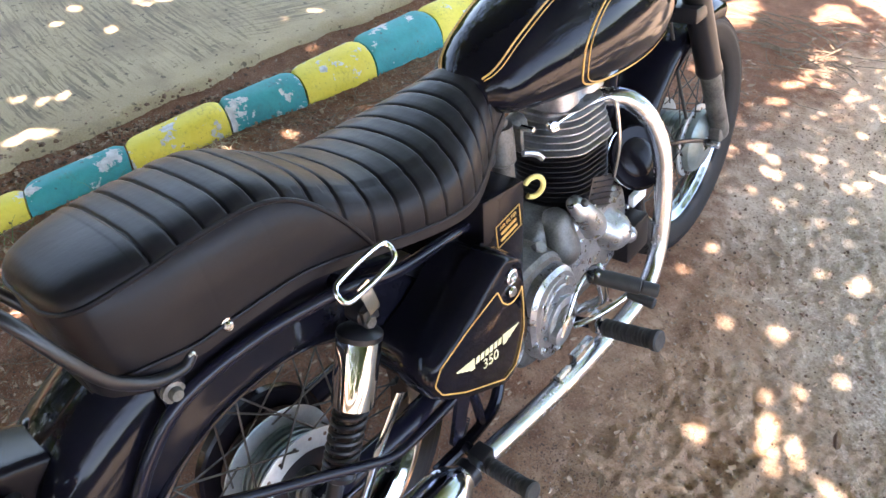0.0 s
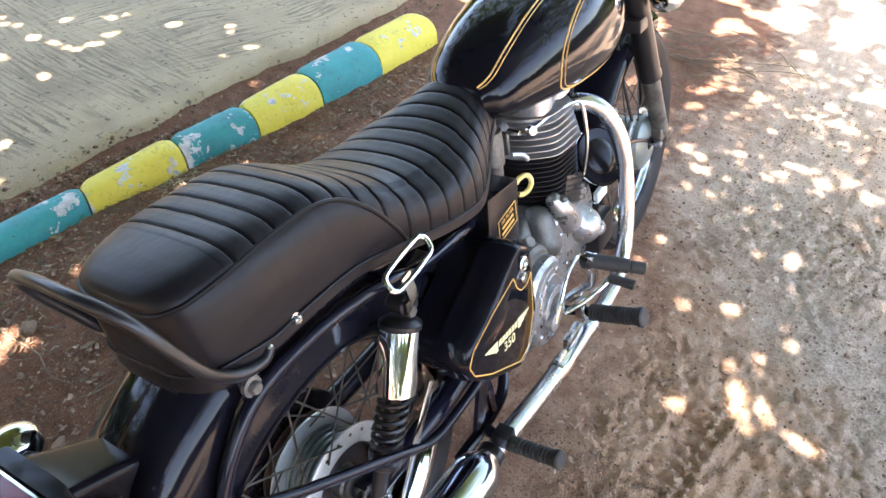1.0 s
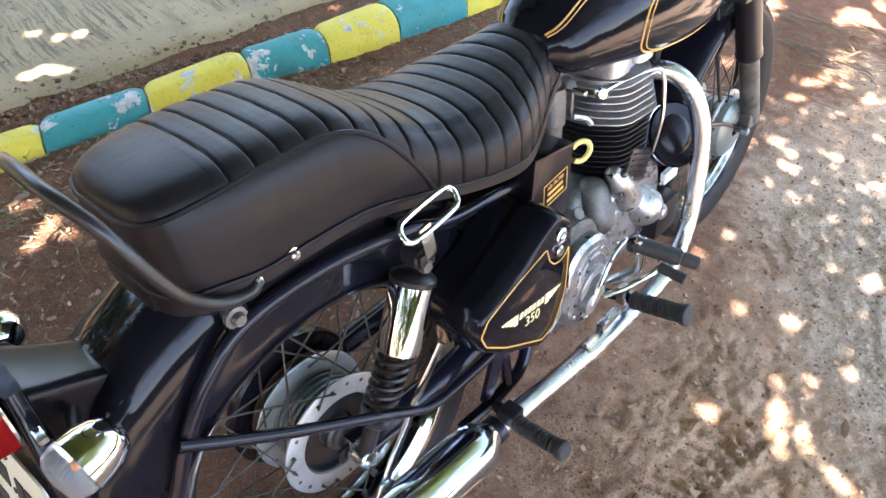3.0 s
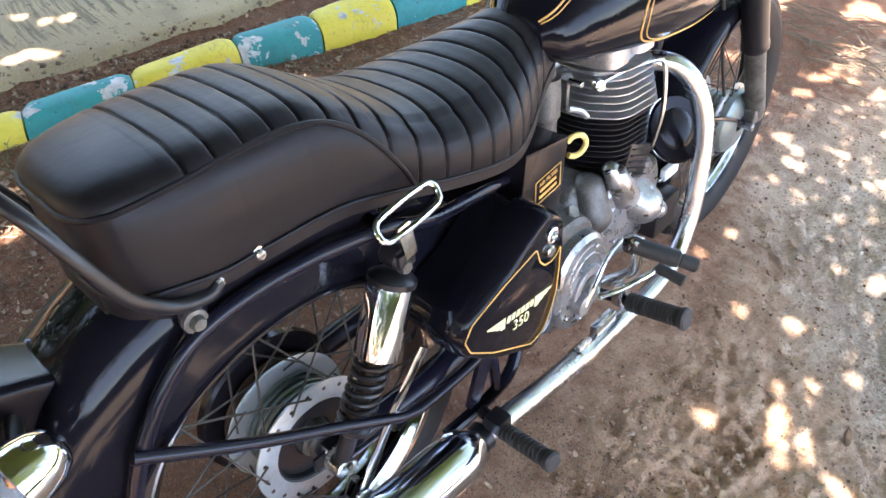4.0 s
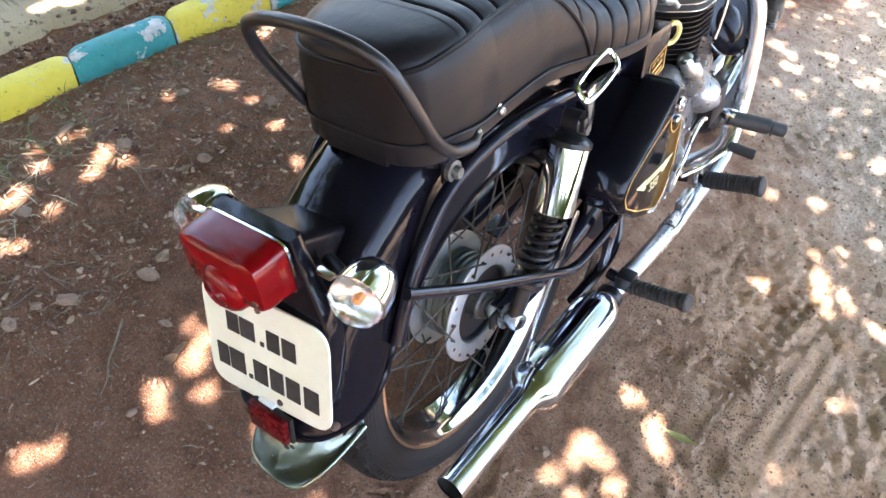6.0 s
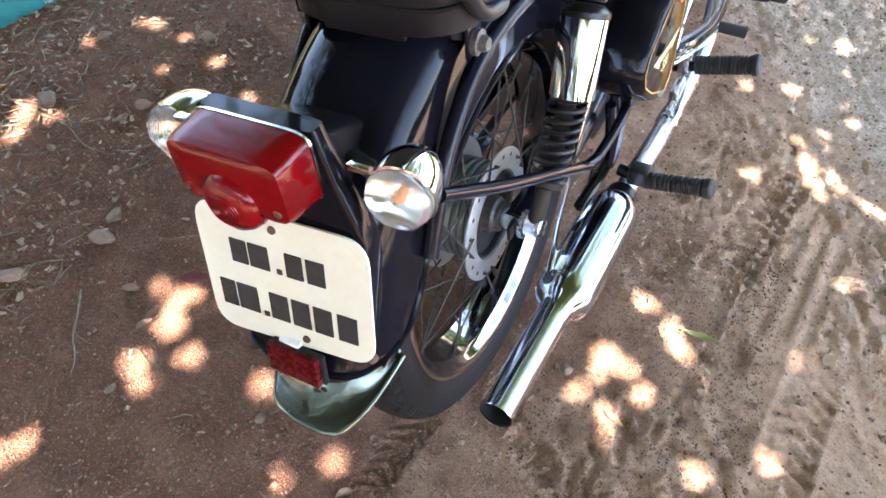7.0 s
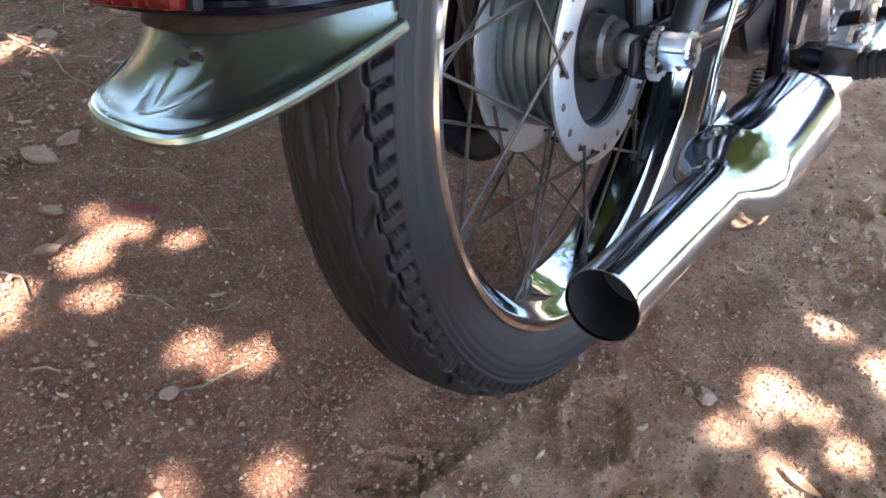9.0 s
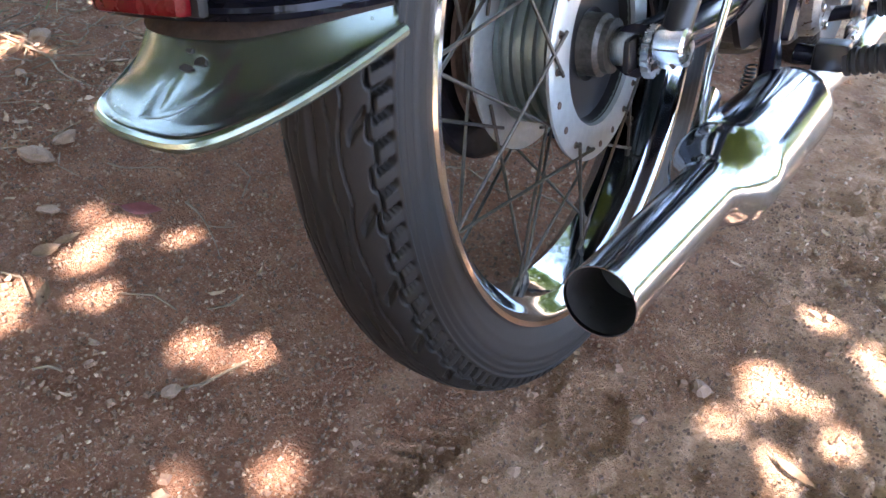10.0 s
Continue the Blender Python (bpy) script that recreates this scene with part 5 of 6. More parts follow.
# ---- engine ----
cy, EX = 0.800, 0.020
rings = [superring(0.0, 0.77, z, hx, hy, 4.5, 40) for z, hx, hy in ((0.185, 0.07, 0.17), (0.20, 0.088, 0.20), (0.30, 0.095, 0.215), (0.42, 0.095, 0.205), (0.465, 0.085, 0.13), (0.475, 0.08, 0.10))]
part("engine_case", loft(rings), M['alloy_dirty'], bike, "dusty cast alloy engine case")
FIN = [(-0.085, -0.05), (-0.085, 0.06), (-0.04, 0.098), (0.055, 0.098), (0.112, 0.065), (0.104, -0.055), (0.030, -0.098), (-0.045, -0.092)]


def fin(z, scale, thick, material, parent):
    """One cooling fin: a plate with a cornered outline and a thinned edge."""
    shape = rounded([(x * scale, y * scale) for x, y in FIN], 0.030, 5)
    part("fin", loft([[Vector((EX + x * k, cy + y * k, z + h)) for x, y in shape] for k, h in ((0.97, -thick), (1.0, -thick * 0.5), (1.0, thick * 0.5), (0.97, thick))]), material, parent)


# barrel: black fins
bm = lathe(bmesh.new(), [(0, 0.465), (0.058, 0.465), (0.058, 0.605), (0, 0.605)], (EX, cy, 0), (0, 0, 1), 32)
barrel = part("cylinder_barrel", bm, M['black_satin'], bike, "black finned cylinder barrel")
for k in range(10):
    fin(0.474 + k * 0.0118, 0.92, 0.0020, M['black_satin'], barrel)
bm = loft([superring(EX, cy, 0.600, 0.066, 0.066, 3, 32), superring(EX, cy, 0.73, 0.062, 0.066, 3, 32)])
headc = part("cylinder_head", bm, M['alloy'], bike, "pale alloy finned cylinder head")
for k in range(7):
    fin(0.596 + k * 0.0138, 1.0 - 0.028 * k, 0.0024, M['alloy'], headc)
for y in (cy - 0.040, cy + 0.050):
    part("rocker_cover", loft([superring(EX + 0.006, y, 0.690, 0.074, 0.038, 4, 28), superring(EX + 0.006, y, 0.738, 0.072, 0.036, 4, 28), superring(EX + 0.006, y, 0.748, 0.062, 0.028, 4, 28)]), M['alloy'], headc)
part("head_bolt", lathe(bmesh.new(), [(0, 0.016), (0.010, 0.014), (0.012, 0.008), (0.012, 0)], (0.066, 0.731, 0.656), (0.9, -0.4, 0.2), 16), M['chrome_dull'], headc, "bright domed union bolt")
part("oil_pipe", tube([(0.074, 0.727, 0.660), (0.092, 0.765, 0.672), (0.106, 0.822, 0.674), (0.126, 0.858, 0.672), (0.134, 0.866, 0.63), (0.136, 0.868, 0.56), (0.128, 0.862, 0.49)], 0.0042, 10), M['chrome_dull'], headc, "thin bright oil pipe")
# tappet chamber cover: a slanted black plate with short fins
tap = Matrix.Translation((0.113, 0.822, 0.470)) @ Matrix.Rotation(radians(-24), 4, 'X')
bm = block((0, 0, 0), (0.016, 0.098, 0.074), 0.006)
bmesh.ops.transform(bm, matrix=tap, verts=bm.verts)
cover = part("tappet_cover", bm, M['black_satin'], barrel, "black finned tappet cover")
for k in range(5):
    bm = block((0.010, 0, -0.026 + 0.013 * k), (0.007, 0.084, 0.0032), 0.001)
    bmesh.ops.transform(bm, matrix=tap, verts=bm.verts)
    part("rib", bm, M['black_satin'], cover)
# carburettor and manifold
carb = part("carburettor", lathe(bmesh.new(), [(0, 0.03), (0.024, 0.03), (0.026, 0.0), (0.026, -0.04), (0.021, -0.045), (0.021, -0.075), (0.010, -0.085), (0, -0.085)], (0.055, 0.588, 0.690), (0, 0, 1), 24), M['alloy_dirty'], bike, "dull alloy carburettor")
part("manifold", rod((0.03, 0.60, 0.675), (0.02, 0.69, 0.675), 0.022, 20), M['alloy_dirty'], carb)
part("inlet_hose", rod((0.03, 0.53, 0.655), (0.04, 0.575, 0.672), 0.024, 20), M['rubber'], carb)
part("flange", block((0.035, 0.630, 0.675), (0.075, 0.010, 0.05), 0.004), M['alloy_dirty'], carb)
part("top_nut", rod((0.055, 0.588, 0.718), (0.055, 0.588, 0.732), 0.016, 6), M['alloy_dirty'], carb)
part("cable", tube([(0.055, 0.588, 0.73), (0.06, 0.60, 0.76), (0.05, 0.66, 0.775), (0.03, 0.74, 0.765)], 0.003, 8), M['rubber'], carb)
part("screw", rod((0.07, 0.632, 0.70), (0.098, 0.632, 0.70), 0.006, 10), M['chrome_dull'], carb)
part("tap", tube([(0.09, 0.605, 0.665), (0.10, 0.628, 0.655), (0.105, 0.642, 0.640)], 0.006, 8), M['alloy'], carb)

# timing side: bright cast lumps on a flat cover
rings = [superring(x, 0.815, 0.355, hy, hz, 3.2, 40, 'yz') for x, hy, hz in ((0.09, 0.125, 0.105), (0.112, 0.122, 0.102), (0.120, 0.112, 0.092))]
tcover = part("timing_cover", loft(rings), M['alloy_bright'], bike, "polished cast alloy timing cover with swellings")


def swelling(name, pts, radii, material=None):
    p = smooth_path(pts, 6)
    r = [radii[0] + (radii[-1] - radii[0]) * i / (len(p) - 1) for i in range(len(p))]
    a, b = p[0] - p[1], p[-1] - p[-2]
    cap0 = [(p[0] + a.normalized() * r[0] * math.sin(q), r[0] * math.cos(q)) for q in (1.45, 1.1, 0.75, 0.4)]
    cap1 = [(p[-1] + b.normalized() * r[-1] * math.sin(q), r[-1] * math.cos(q)) for q in (0.4, 0.75, 1.1, 1.45)]
    path = [c for c, _ in cap0] + p + [c for c, _ in cap1]
    rad = [q for _, q in cap0] + r + [q for _, q in cap1]
    return part(name, sweep(bmesh.new(), path, rad, 18), material or M['alloy_bright'], tcover)


swelling("swelling", [(0.112, 0.735, 0.488), (0.120, 0.748, 0.462), (0.118, 0.785, 0.410)], (0.019, 0.034))
swelling("swelling", [(0.095, 0.850, 0.365), (0.124, 0.858, 0.352)], (0.055, 0.046))
swelling("swelling", [(0.115, 0.905, 0.325), (0.142, 0.900, 0.322)], (0.030, 0.022))
swelling("swelling", [(0.085, 0.70, 0.45), (0.100, 0.695, 0.40)], (0.036, 0.042), M['alloy_dirty'])
swelling("boss", [(0.128, 0.742, 0.492), (0.134, 0.738, 0.496)], (0.010, 0.008), M['alloy_dirty'])
for y, z in ((0.735, 0.40), (0.76, 0.305), (0.82, 0.275), (0.89, 0.285), (0.935, 0.37), (0.79, 0.455)):
    part("cover_screw", rod((0.112, y, z), (0.126, y, z), 0.006, 10), M['chrome_dull'], tcover)


# gearbox end cover with rings
part("gearbox", loft([superring(x, 0.555, 0.345, hy, hz, 2.8, 44, 'yz') for x, hy, hz in ((-0.09, 0.10, 0.12), (0.10, 0.105, 0.125), (0.132, 0.100, 0.120), (0.140, 0.093, 0.112))]), M['alloy_dirty'], bike, "cast alloy gearbox casing")
gcov = part("gearbox_cover", loft([superring(x, 0.575, 0.335, hy, hz, 2.5, 44, 'yz') for x, hy, hz in ((0.138, 0.082, 0.105), (0.158, 0.080, 0.103), (0.166, 0.072, 0.094))]), M['alloy_bright'], bike, "polished oval gearbox end cover")
part("cover_disc", loft([superring(x, 0.590, 0.315, r, r, 2, 36, 'yz') for x, r in ((0.164, 0.052), (0.172, 0.050), (0.174, 0.046))]), M['alloy'], gcov)
for rr, a0, a1 in ((0.088, 0.3, 2.6), (0.070, 0.1, 2.9), (0.056, 3.4, 5.6)):
    part("cover_rib", sweep(bmesh.new(), [Vector((0.1665 - (rr - 0.05) * 0.10, 0.585 - rr * 0.80 * math.cos(a), 0.325 + rr * math.sin(a))) for a in np.linspace(a0, a1, 20)], 0.0042, 8), M['alloy_bright'], gcov)
part("cover_recess", loft([superring(x, 0.590, 0.315, r, r, 2, 28, 'yz') for x, r in ((0.1735, 0.034), (0.1755, 0.033), (0.1745, 0.026))]), M['alloy_dirty'], gcov)
part("cover_nut", rod((0.174, 0.590, 0.315), (0.190, 0.590, 0.315), 0.013, 6), M['steel'], gcov)
part("selector_boss", loft([superring(x, 0.560, 0.300, r, r, 2, 24, 'yz') for x, r in ((0.17, 0.024), (0.186, 0.022), (0.188, 0.017))]), M['alloy'], gcov)
for y, z in ((0.53, 0.39), (0.61, 0.405), (0.635, 0.30), (0.575, 0.245), (0.525, 0.28)):
    part("cover_screw", rod((0.160, y, z), (0.171, y, z), 0.0058, 10), M['chrome_dull'], gcov)
part("filler_cap", rod((0.105, 0.60, 0.455), (0.120, 0.60, 0.470), 0.015, 6), M['alloy_dirty'], gcov)
part("selector_link", tube([(0.185, 0.558, 0.300), (0.190, 0.580, 0.345), (0.190, 0.615, 0.385), (0.188, 0.665, 0.395), (0.187, 0.70, 0.385)], 0.0055, 10), M['chrome_dull'], gcov, "bright bent selector link")
# kick lever with folding pedal
kick = part("kick_lever", tube([(0.175, 0.640, 0.300), (0.205, 0.640, 0.330), (0.245, 0.615, 0.385), (0.262, 0.585, 0.440), (0.268, 0.568, 0.478)], [0.012] * 8 + [0.010] * 25, 12), M['chrome_dull'], bike, "plated kick-start lever with rubber pedal")
part("pedal_rubber", rod((0.262, 0.558, 0.486), (0.335, 0.590, 0.469), 0.0150, 18), M['rubber'], kick, "ribbed black rubber pedal")
part("pedal_end", rod((0.335, 0.590, 0.469), (0.362, 0.602, 0.462), 0.0125, 18), M['rubber'], kick)
part("pedal_joint", block((0.263, 0.562, 0.483), (0.03, 0.026, 0.03), 0.006), M['chrome_dull'], kick)
glev = part("gear_lever", tube([(0.187, 0.600, 0.295), (0.215, 0.64, 0.305), (0.240, 0.69, 0.320), (0.247, 0.712, 0.326)], 0.0065, 10), M['chrome_dull'], bike, "plated gear lever with rubber toe piece")
part("toe_rubber", rod((0.246, 0.712, 0.328), (0.303, 0.716, 0.320), 0.0115, 16), M['rubber'], glev)


def peg(name, a, b, r, label):
    """A ribbed rubber footrest on a short arm."""
    a, b = Vector(a), Vector(b)
    d = (b - a).normalized()
    L = (b - a).length
    prof = [(0, 0), (r * 0.8, 0)]
    k = int(L / 0.008)
    for i in range(k):
        h = L * i / k
        prof += [(r, h + 0.001), (r, h + 0.005), (r * 0.86, h + 0.006), (r * 0.86, h + 0.0075)]
    prof += [(r * 1.12, L), (r * 1.15, L + 0.010), (r * 0.95, L + 0.013), (0, L + 0.013)]
    return part(name, lathe(bmesh.new(), prof, a, d, 20), M['rubber'], bike, label)


rp = peg("footrest", (0.224, 0.660, 0.262), (0.335, 0.655, 0.288), 0.0195, "black ribbed rubber rider footrest")
part("arm", rod((0.10, 0.665, 0.230), (0.228, 0.669, 0.256), 0.011, 12), M['black_frame'], rp)
part("mount", block((0.200, 0.667, 0.262), (0.024, 0.032, 0.042), 0.005), M['chrome_dull'], rp)
pp = peg("pillion_footrest", (0.236, 0.245, 0.280), (0.334, 0.233, 0.303), 0.0150, "black ribbed rubber pillion footrest")
part("arm", rod((0.185, 0.25, 0.285), (0.240, 0.245, 0.281), 0.011, 12), M['black_frame'], pp)
part("hinge", block((0.222, 0.250, 0.285), (0.034, 0.034, 0.030), 0.005), M['black_satin'], pp)
part("hanger", prism(rounded([(0.255, 0.30), (0.225, 0.30), (0.27, 0.42), (0.30, 0.45), (0.32, 0.44)], 0.01), 0.172, 0.180, 0.002), M['black_frame'], pp)

# ---- exhaust ----
hp = [(0.045, 0.875, 0.640), (0.085, 0.905, 0.646), (0.122, 0.932, 0.636), (0.157, 0.948, 0.600), (0.181, 0.960, 0.535), (0.192, 0.963, 0.455), (0.200, 0.950, 0.370),
      (0.205, 0.925, 0.285), (0.210, 0.870, 0.225), (0.212, 0.790, 0.203), (0.212, 0.700, 0.203), (0.211, 0.520, 0.213), (0.205, 0.33, 0.232), (0.1995, 0.23, 0.2405)]
pipe = part("exhaust_pipe", tube(hp, 0.0200, 20), M['pipe_chrome'], bike, "chromed exhaust pipe, dusty with blue tint")
part("collar", rod((0.045, 0.875, 0.640), (0.075, 0.898, 0.645), 0.027, 20), M['alloy'], pipe)
part("clamp", rod((0.2115, 0.545, 0.212), (0.2105, 0.500, 0.2145), 0.0232, 24), M['chrome_dull'], pipe, "bright pipe clamp")
part("clamp_bolt", rod((0.212, 0.54, 0.243), (0.212, 0.50, 0.245), 0.006, 8), M['steel'], pipe)
part("stub_bracket", block((0.205, 0.60, 0.225), (0.02, 0.07, 0.05), 0.006), M['chrome_dull'], pipe)
m0, m1 = Vector((0.1993, 0.232, 0.2405)), Vector((0.183, -0.268, 0.256))
L = (m1 - m0).length
prof = [(0.0215, 0), (0.0225, 0.006), (0.028, 0.016), (0.040, 0.034), (0.0450, 0.050), (0.0465, 0.068), (0.0467, 0.25), (0.0455, 0.268), (0.037, 0.282), (0.029, 0.290), (0.0258, 0.296),
        (0.0248, 0.315), (0.0242, L - 0.006), (0.0247, L - 0.003), (0.0247, L), (0.0240, L), (0.0236, L - 0.02)]
muff = part("silencer", lathe(bmesh.new(), prof, m0, m1 - m0, 56), M['silencer_chrome'], bike, "long chromed silencer with stepped tail pipe", sharp=40)
part("tail_bore", lathe(bmesh.new(), [(0.0238, L - 0.003), (0.0232, L - 0.05), (0.018, L - 0.055), (0, L - 0.055)], m0, m1 - m0, 40), M['ink'], muff, "sooty tail pipe bore")
part("strap", block((0.166, -0.005, 0.282), (0.006, 0.030, 0.06), 0.002, Matrix.Rotation(radians(-30), 4, 'X')), M['chrome_dull'], muff)
part("hanger_strip", tube([(0.160, -0.03, 0.268), (0.156, 0.01, 0.292), (0.150, 0.045, 0.325), (0.150, 0.10, 0.40), (0.150, 0.17, 0.475)], 0.0115, 10, flat=0.28, up=(1, 0, 0)), M['chrome_dull'], muff, "plated curved hanger strip")
part("front_clamp", rod(m0 + Vector((0, 0.012, 0)), m0 - Vector((0, 0.012, 0)), 0.0265, 24), M['black_satin'], muff)

# ---- stands, horn ----
part("centre_stand", tube([(0.10, 0.47, 0.30), (0.135, 0.40, 0.235), (0.14, 0.33, 0.215), (0.13, 0.22, 0.20)], 0.012, 10), M['black_frame'], bike, "black folded centre stand")
part("stand_foot", tube([(0.14, 0.345, 0.225), (0.142, 0.335, 0.30), (0.14, 0.325, 0.36)], 0.010, 10), M['black_frame'], bike)
coil = [Vector((0.128 + 0.006 * math.cos(a), 0.318 - 0.034 * a / 75.0, 0.248 - 0.050 * a / 75.0)) + Vector((0, 0.006 * math.sin(a), 0)) for a in np.linspace(0, 75.0, 150)]
part("stand_spring", sweep(bmesh.new(), coil, 0.0015, 6), M['black_satin'], bike, "dark coiled stand spring")
part("side_stand", tube([(-0.10, 0.55, 0.24), (-0.16, 0.52, 0.15), (-0.215, 0.49, 0.058)], 0.010, 10), M['black_frame'], bike, "black side stand, let down")
part("stand_pad", block((-0.217, 0.488, 0.054), (0.05, 0.07, 0.008), 0.003, Matrix.Rotation(radians(12.5), 4, 'Y')), M['black_frame'], bike)
horn_at, horn_ax = Vector((0.124, 0.968, 0.482)), Vector((0.80, -0.30, 0.52)).normalized()
horn = part("horn", lathe(bmesh.new(), [(0, -0.05), (0.02, -0.05), (0.03, -0.03), (0.066, -0.022), (0.073, 0.0), (0.068, 0.008), (0.045, 0.005), (0.040, 0.009), (0.020, 0.011), (0, 0.012)], horn_at, horn_ax, 40), M['black_dull'], bike, "round black electric horn with bright rim")
part("horn_rim", lathe(bmesh.new(), [(0.0725, -0.003), (0.0742, 0.0), (0.0732, 0.003)], horn_at, horn_ax, 40), M['chrome_dull'], horn)
part("horn_bracket", block((0.06, 0.975, 0.42), (0.05, 0.02, 0.06), 0.004), M['black_frame'], horn)
part("engine_plate", prism(rounded([(0.93, 0.22), (1.02, 0.22), (1.06, 0.40), (0.96, 0.42)], 0.015), 0.045, 0.055, 0.002), M['black_frame'], bike)
part("rectifier", block((0.112, 1.000, 0.360), (0.014, 0.062, 0.030), 0.003), M['white_label'], bike, "small white metal plate")
part("crash_shield", block((0.13, 0.93, 0.295), (0.05, 0.10, 0.09), 0.01), M['black_satin'], bike, "black lower engine guard")

# ---- tank ----
tank_w = table([(0.525, 0.055), (0.55, 0.082), (0.60, 0.103), (0.70, 0.128), (0.82, 0.145), (0.95, 0.145), (1.04, 0.128), (1.10, 0.098), (1.135, 0.055)])
tank_t = table([(0.525, 0.838), (0.55, 0.860), (0.60, 0.892), (0.70, 0.928), (0.82, 0.948), (0.95, 0.948), (1.04, 0.932), (1.10, 0.905), (1.135, 0.87)])
tank_b = table([(0.525, 0.780), (0.55, 0.762), (0.60, 0.745), (0.70, 0.728), (0.82, 0.712), (0.95, 0.706), (1.04, 0.728), (1.10, 0.765), (1.135, 0.81)])
TX = 0.034


def tank_point(y, t, lift=0.0):
    w, zt, zb = tank_w(y), tank_t(y), tank_b(y)
    n = 2.5
    zm = zb + (zt - zb) * 0.38
    c, s = math.cos(t), math.sin(t)
    x = math.copysign(abs(c) ** (2 / n), c) * w
    h = (zt - zm) if s >= 0 else (zm - zb)
    z = zm + math.copysign(abs(s) ** (2 / n), s) * h
    nrm = Vector((c / w, 0, s / h)).normalized()
    return Vector((x + TX, y, z)) + nrm * lift


rings = [[tank_point(y, math.tau * k / 72) for k in range(72)] for y in [0.525 + 0.61 * (0.5 - 0.5 * math.cos(math.pi * i / 70)) for i in range(71)]]
tank = part("fuel_tank", loft(rings), M['black_paint'], bike, "gloss black fuel tank with gold pinstripes", sharp=70)


def stripe(name, path, r):
    part(name, sweep(bmesh.new(), path, r, 6), M['gold'], tank)


for s in (1, -1):
    for off, r in ((0.0, 0.0019), (0.0068, 0.0011)):
        path = []
        for i in range(60):
            y = 0.530 + 0.58 * i / 59
            target = (0.070 + off) * (1 - math.exp(-(tank_w(y) / 0.062) ** 2))
            # angle at which the skin lies that far from the middle
            t = math.acos(min(1, target / tank_w(y)) ** 1.25)
            path.append(tank_point(y, t if s > 0 else math.pi - t, 0.0002))
        stripe("pinstripe", path, r)
    for grow, r in ((1.0, 0.0019), (0.935, 0.0012)):
        path = []
        for i in range(72):
            a = math.tau * i / 72
            y = 0.905 + (0.205 * grow + 0.004) * math.cos(a)
            t = radians(2 + 44 * grow * math.copysign(abs(math.sin(a)) ** 0.9, math.sin(a)) + 40 * (y - 0.905))
            path.append(tank_point(y, t if s > 0 else math.pi - t, 0.0003))
        part("oval_stripe", sweep(bmesh.new(), path, r, 6, closed=True), M['gold'], tank)
for k in range(5):
    a = tank_point(0.955 + 0.024 * k, radians(20), 0.001)
    part("badge_bar", block(a, (0.003, 0.015, 0.020), 0.001), M['chrome'], tank, "small chromed badge")
part("filler_cap", lathe(bmesh.new(), [(0, 0.018), (0.020, 0.017), (0.028, 0.010), (0.030, 0), (0.030, -0.01)], (TX, 0.90, 0.952), (0, 0, 1), 32), M['chrome'], tank, "chromed filler cap")

# ---- front fork ----
rake = Vector((0, 0.455, -0.89)).normalized()
for s in (1, -1):
    top = Vector((FX + 0.098 * s, 1.125, 0.92))
    leg = part("fork_leg", lathe(bmesh.new(), [(0, 0.40), (0.0235, 0.40), (0.0245, 0.43), (0.0245, 0.64), (0.021, 0.665), (0.016, 0.675), (0, 0.678)], top, rake, 28), M['alloy_dirty'], bike, "dull grey alloy fork slider")
    part("fork_shroud", lathe(bmesh.new(), [(0.02, 0.0), (0.030, 0.0), (0.030, 0.395), (0.032, 0.40), (0.032, 0.412), (0.026, 0.412)], top, rake, 28), M['black_satin'], leg, "black fork shroud")
    part("axle_clamp", block(top + rake * 0.652 + Vector((0, -0.016, 0.0)), (0.032, 0.05, 0.045), 0.008), M['alloy_dirty'], leg)
part("lower_yoke", block((FX, 1.185, 0.735), (0.25, 0.06, 0.035), 0.008), M['black_satin'], bike)
part("upper_yoke", block((FX, 1.125, 0.90), (0.26, 0.07, 0.035), 0.008), M['black_satin'], bike)
for s in (1,):
    c = Vector((0.205 * s, 1.20, 0.80))
    b = part("front_turn_lamp", lathe(bmesh.new(), [(0, 0.05), (0.02, 0.046), (0.034, 0.026), (0.039, 0.0), (0.039, -0.006), (0.03, -0.012), (0, -0.016)], c, (0, -1, 0.05), 36), M['chrome'], bike, "chromed bullet front turn lamp")
    part("stalk", rod((0.12 * s, 1.19, 0.79), (0.18 * s, 1.20, 0.80), 0.008, 12), M['black_satin'], b)
part("brake_cable", tube([(0.07, 1.14, 0.86), (0.078, 1.20, 0.70), (0.082, 1.25, 0.55), (0.088, 1.30, 0.42)], 0.0045, 8), M['rubber'], bike, "black control cable")


# ---- loose things on the ground ----
def pebble_mesh(name, seed, material, flat=0.55, rough=0.5):
    """A rough lump about one metre across, to be scaled."""
    rng = random.Random(seed)
    bm = bmesh.new()
    bmesh.ops.create_icosphere(bm, subdivisions=2, radius=0.5)
    off = Vector((rng.uniform(0, 50), rng.uniform(0, 50), rng.uniform(0, 50)))
    sq = Vector((rng.uniform(0.8, 1.2), rng.uniform(0.6, 0.95), flat * rng.uniform(0.8, 1.2)))
    for v in bm.verts:
        d = 1 + rough * noise.noise(v.co * 2.2 + off) + rough * 0.5 * noise.noise(v.co * 5 + off)
        v.co = Vector((v.co.x * d * sq.x, v.co.y * d * sq.y, v.co.z * d * sq.z))
    for f in bm.faces:
        f.smooth = False
    me = bpy.data.meshes.new(name)
    bm.to_mesh(me)
    bm.free()
    me.materials.append(material)
    return me


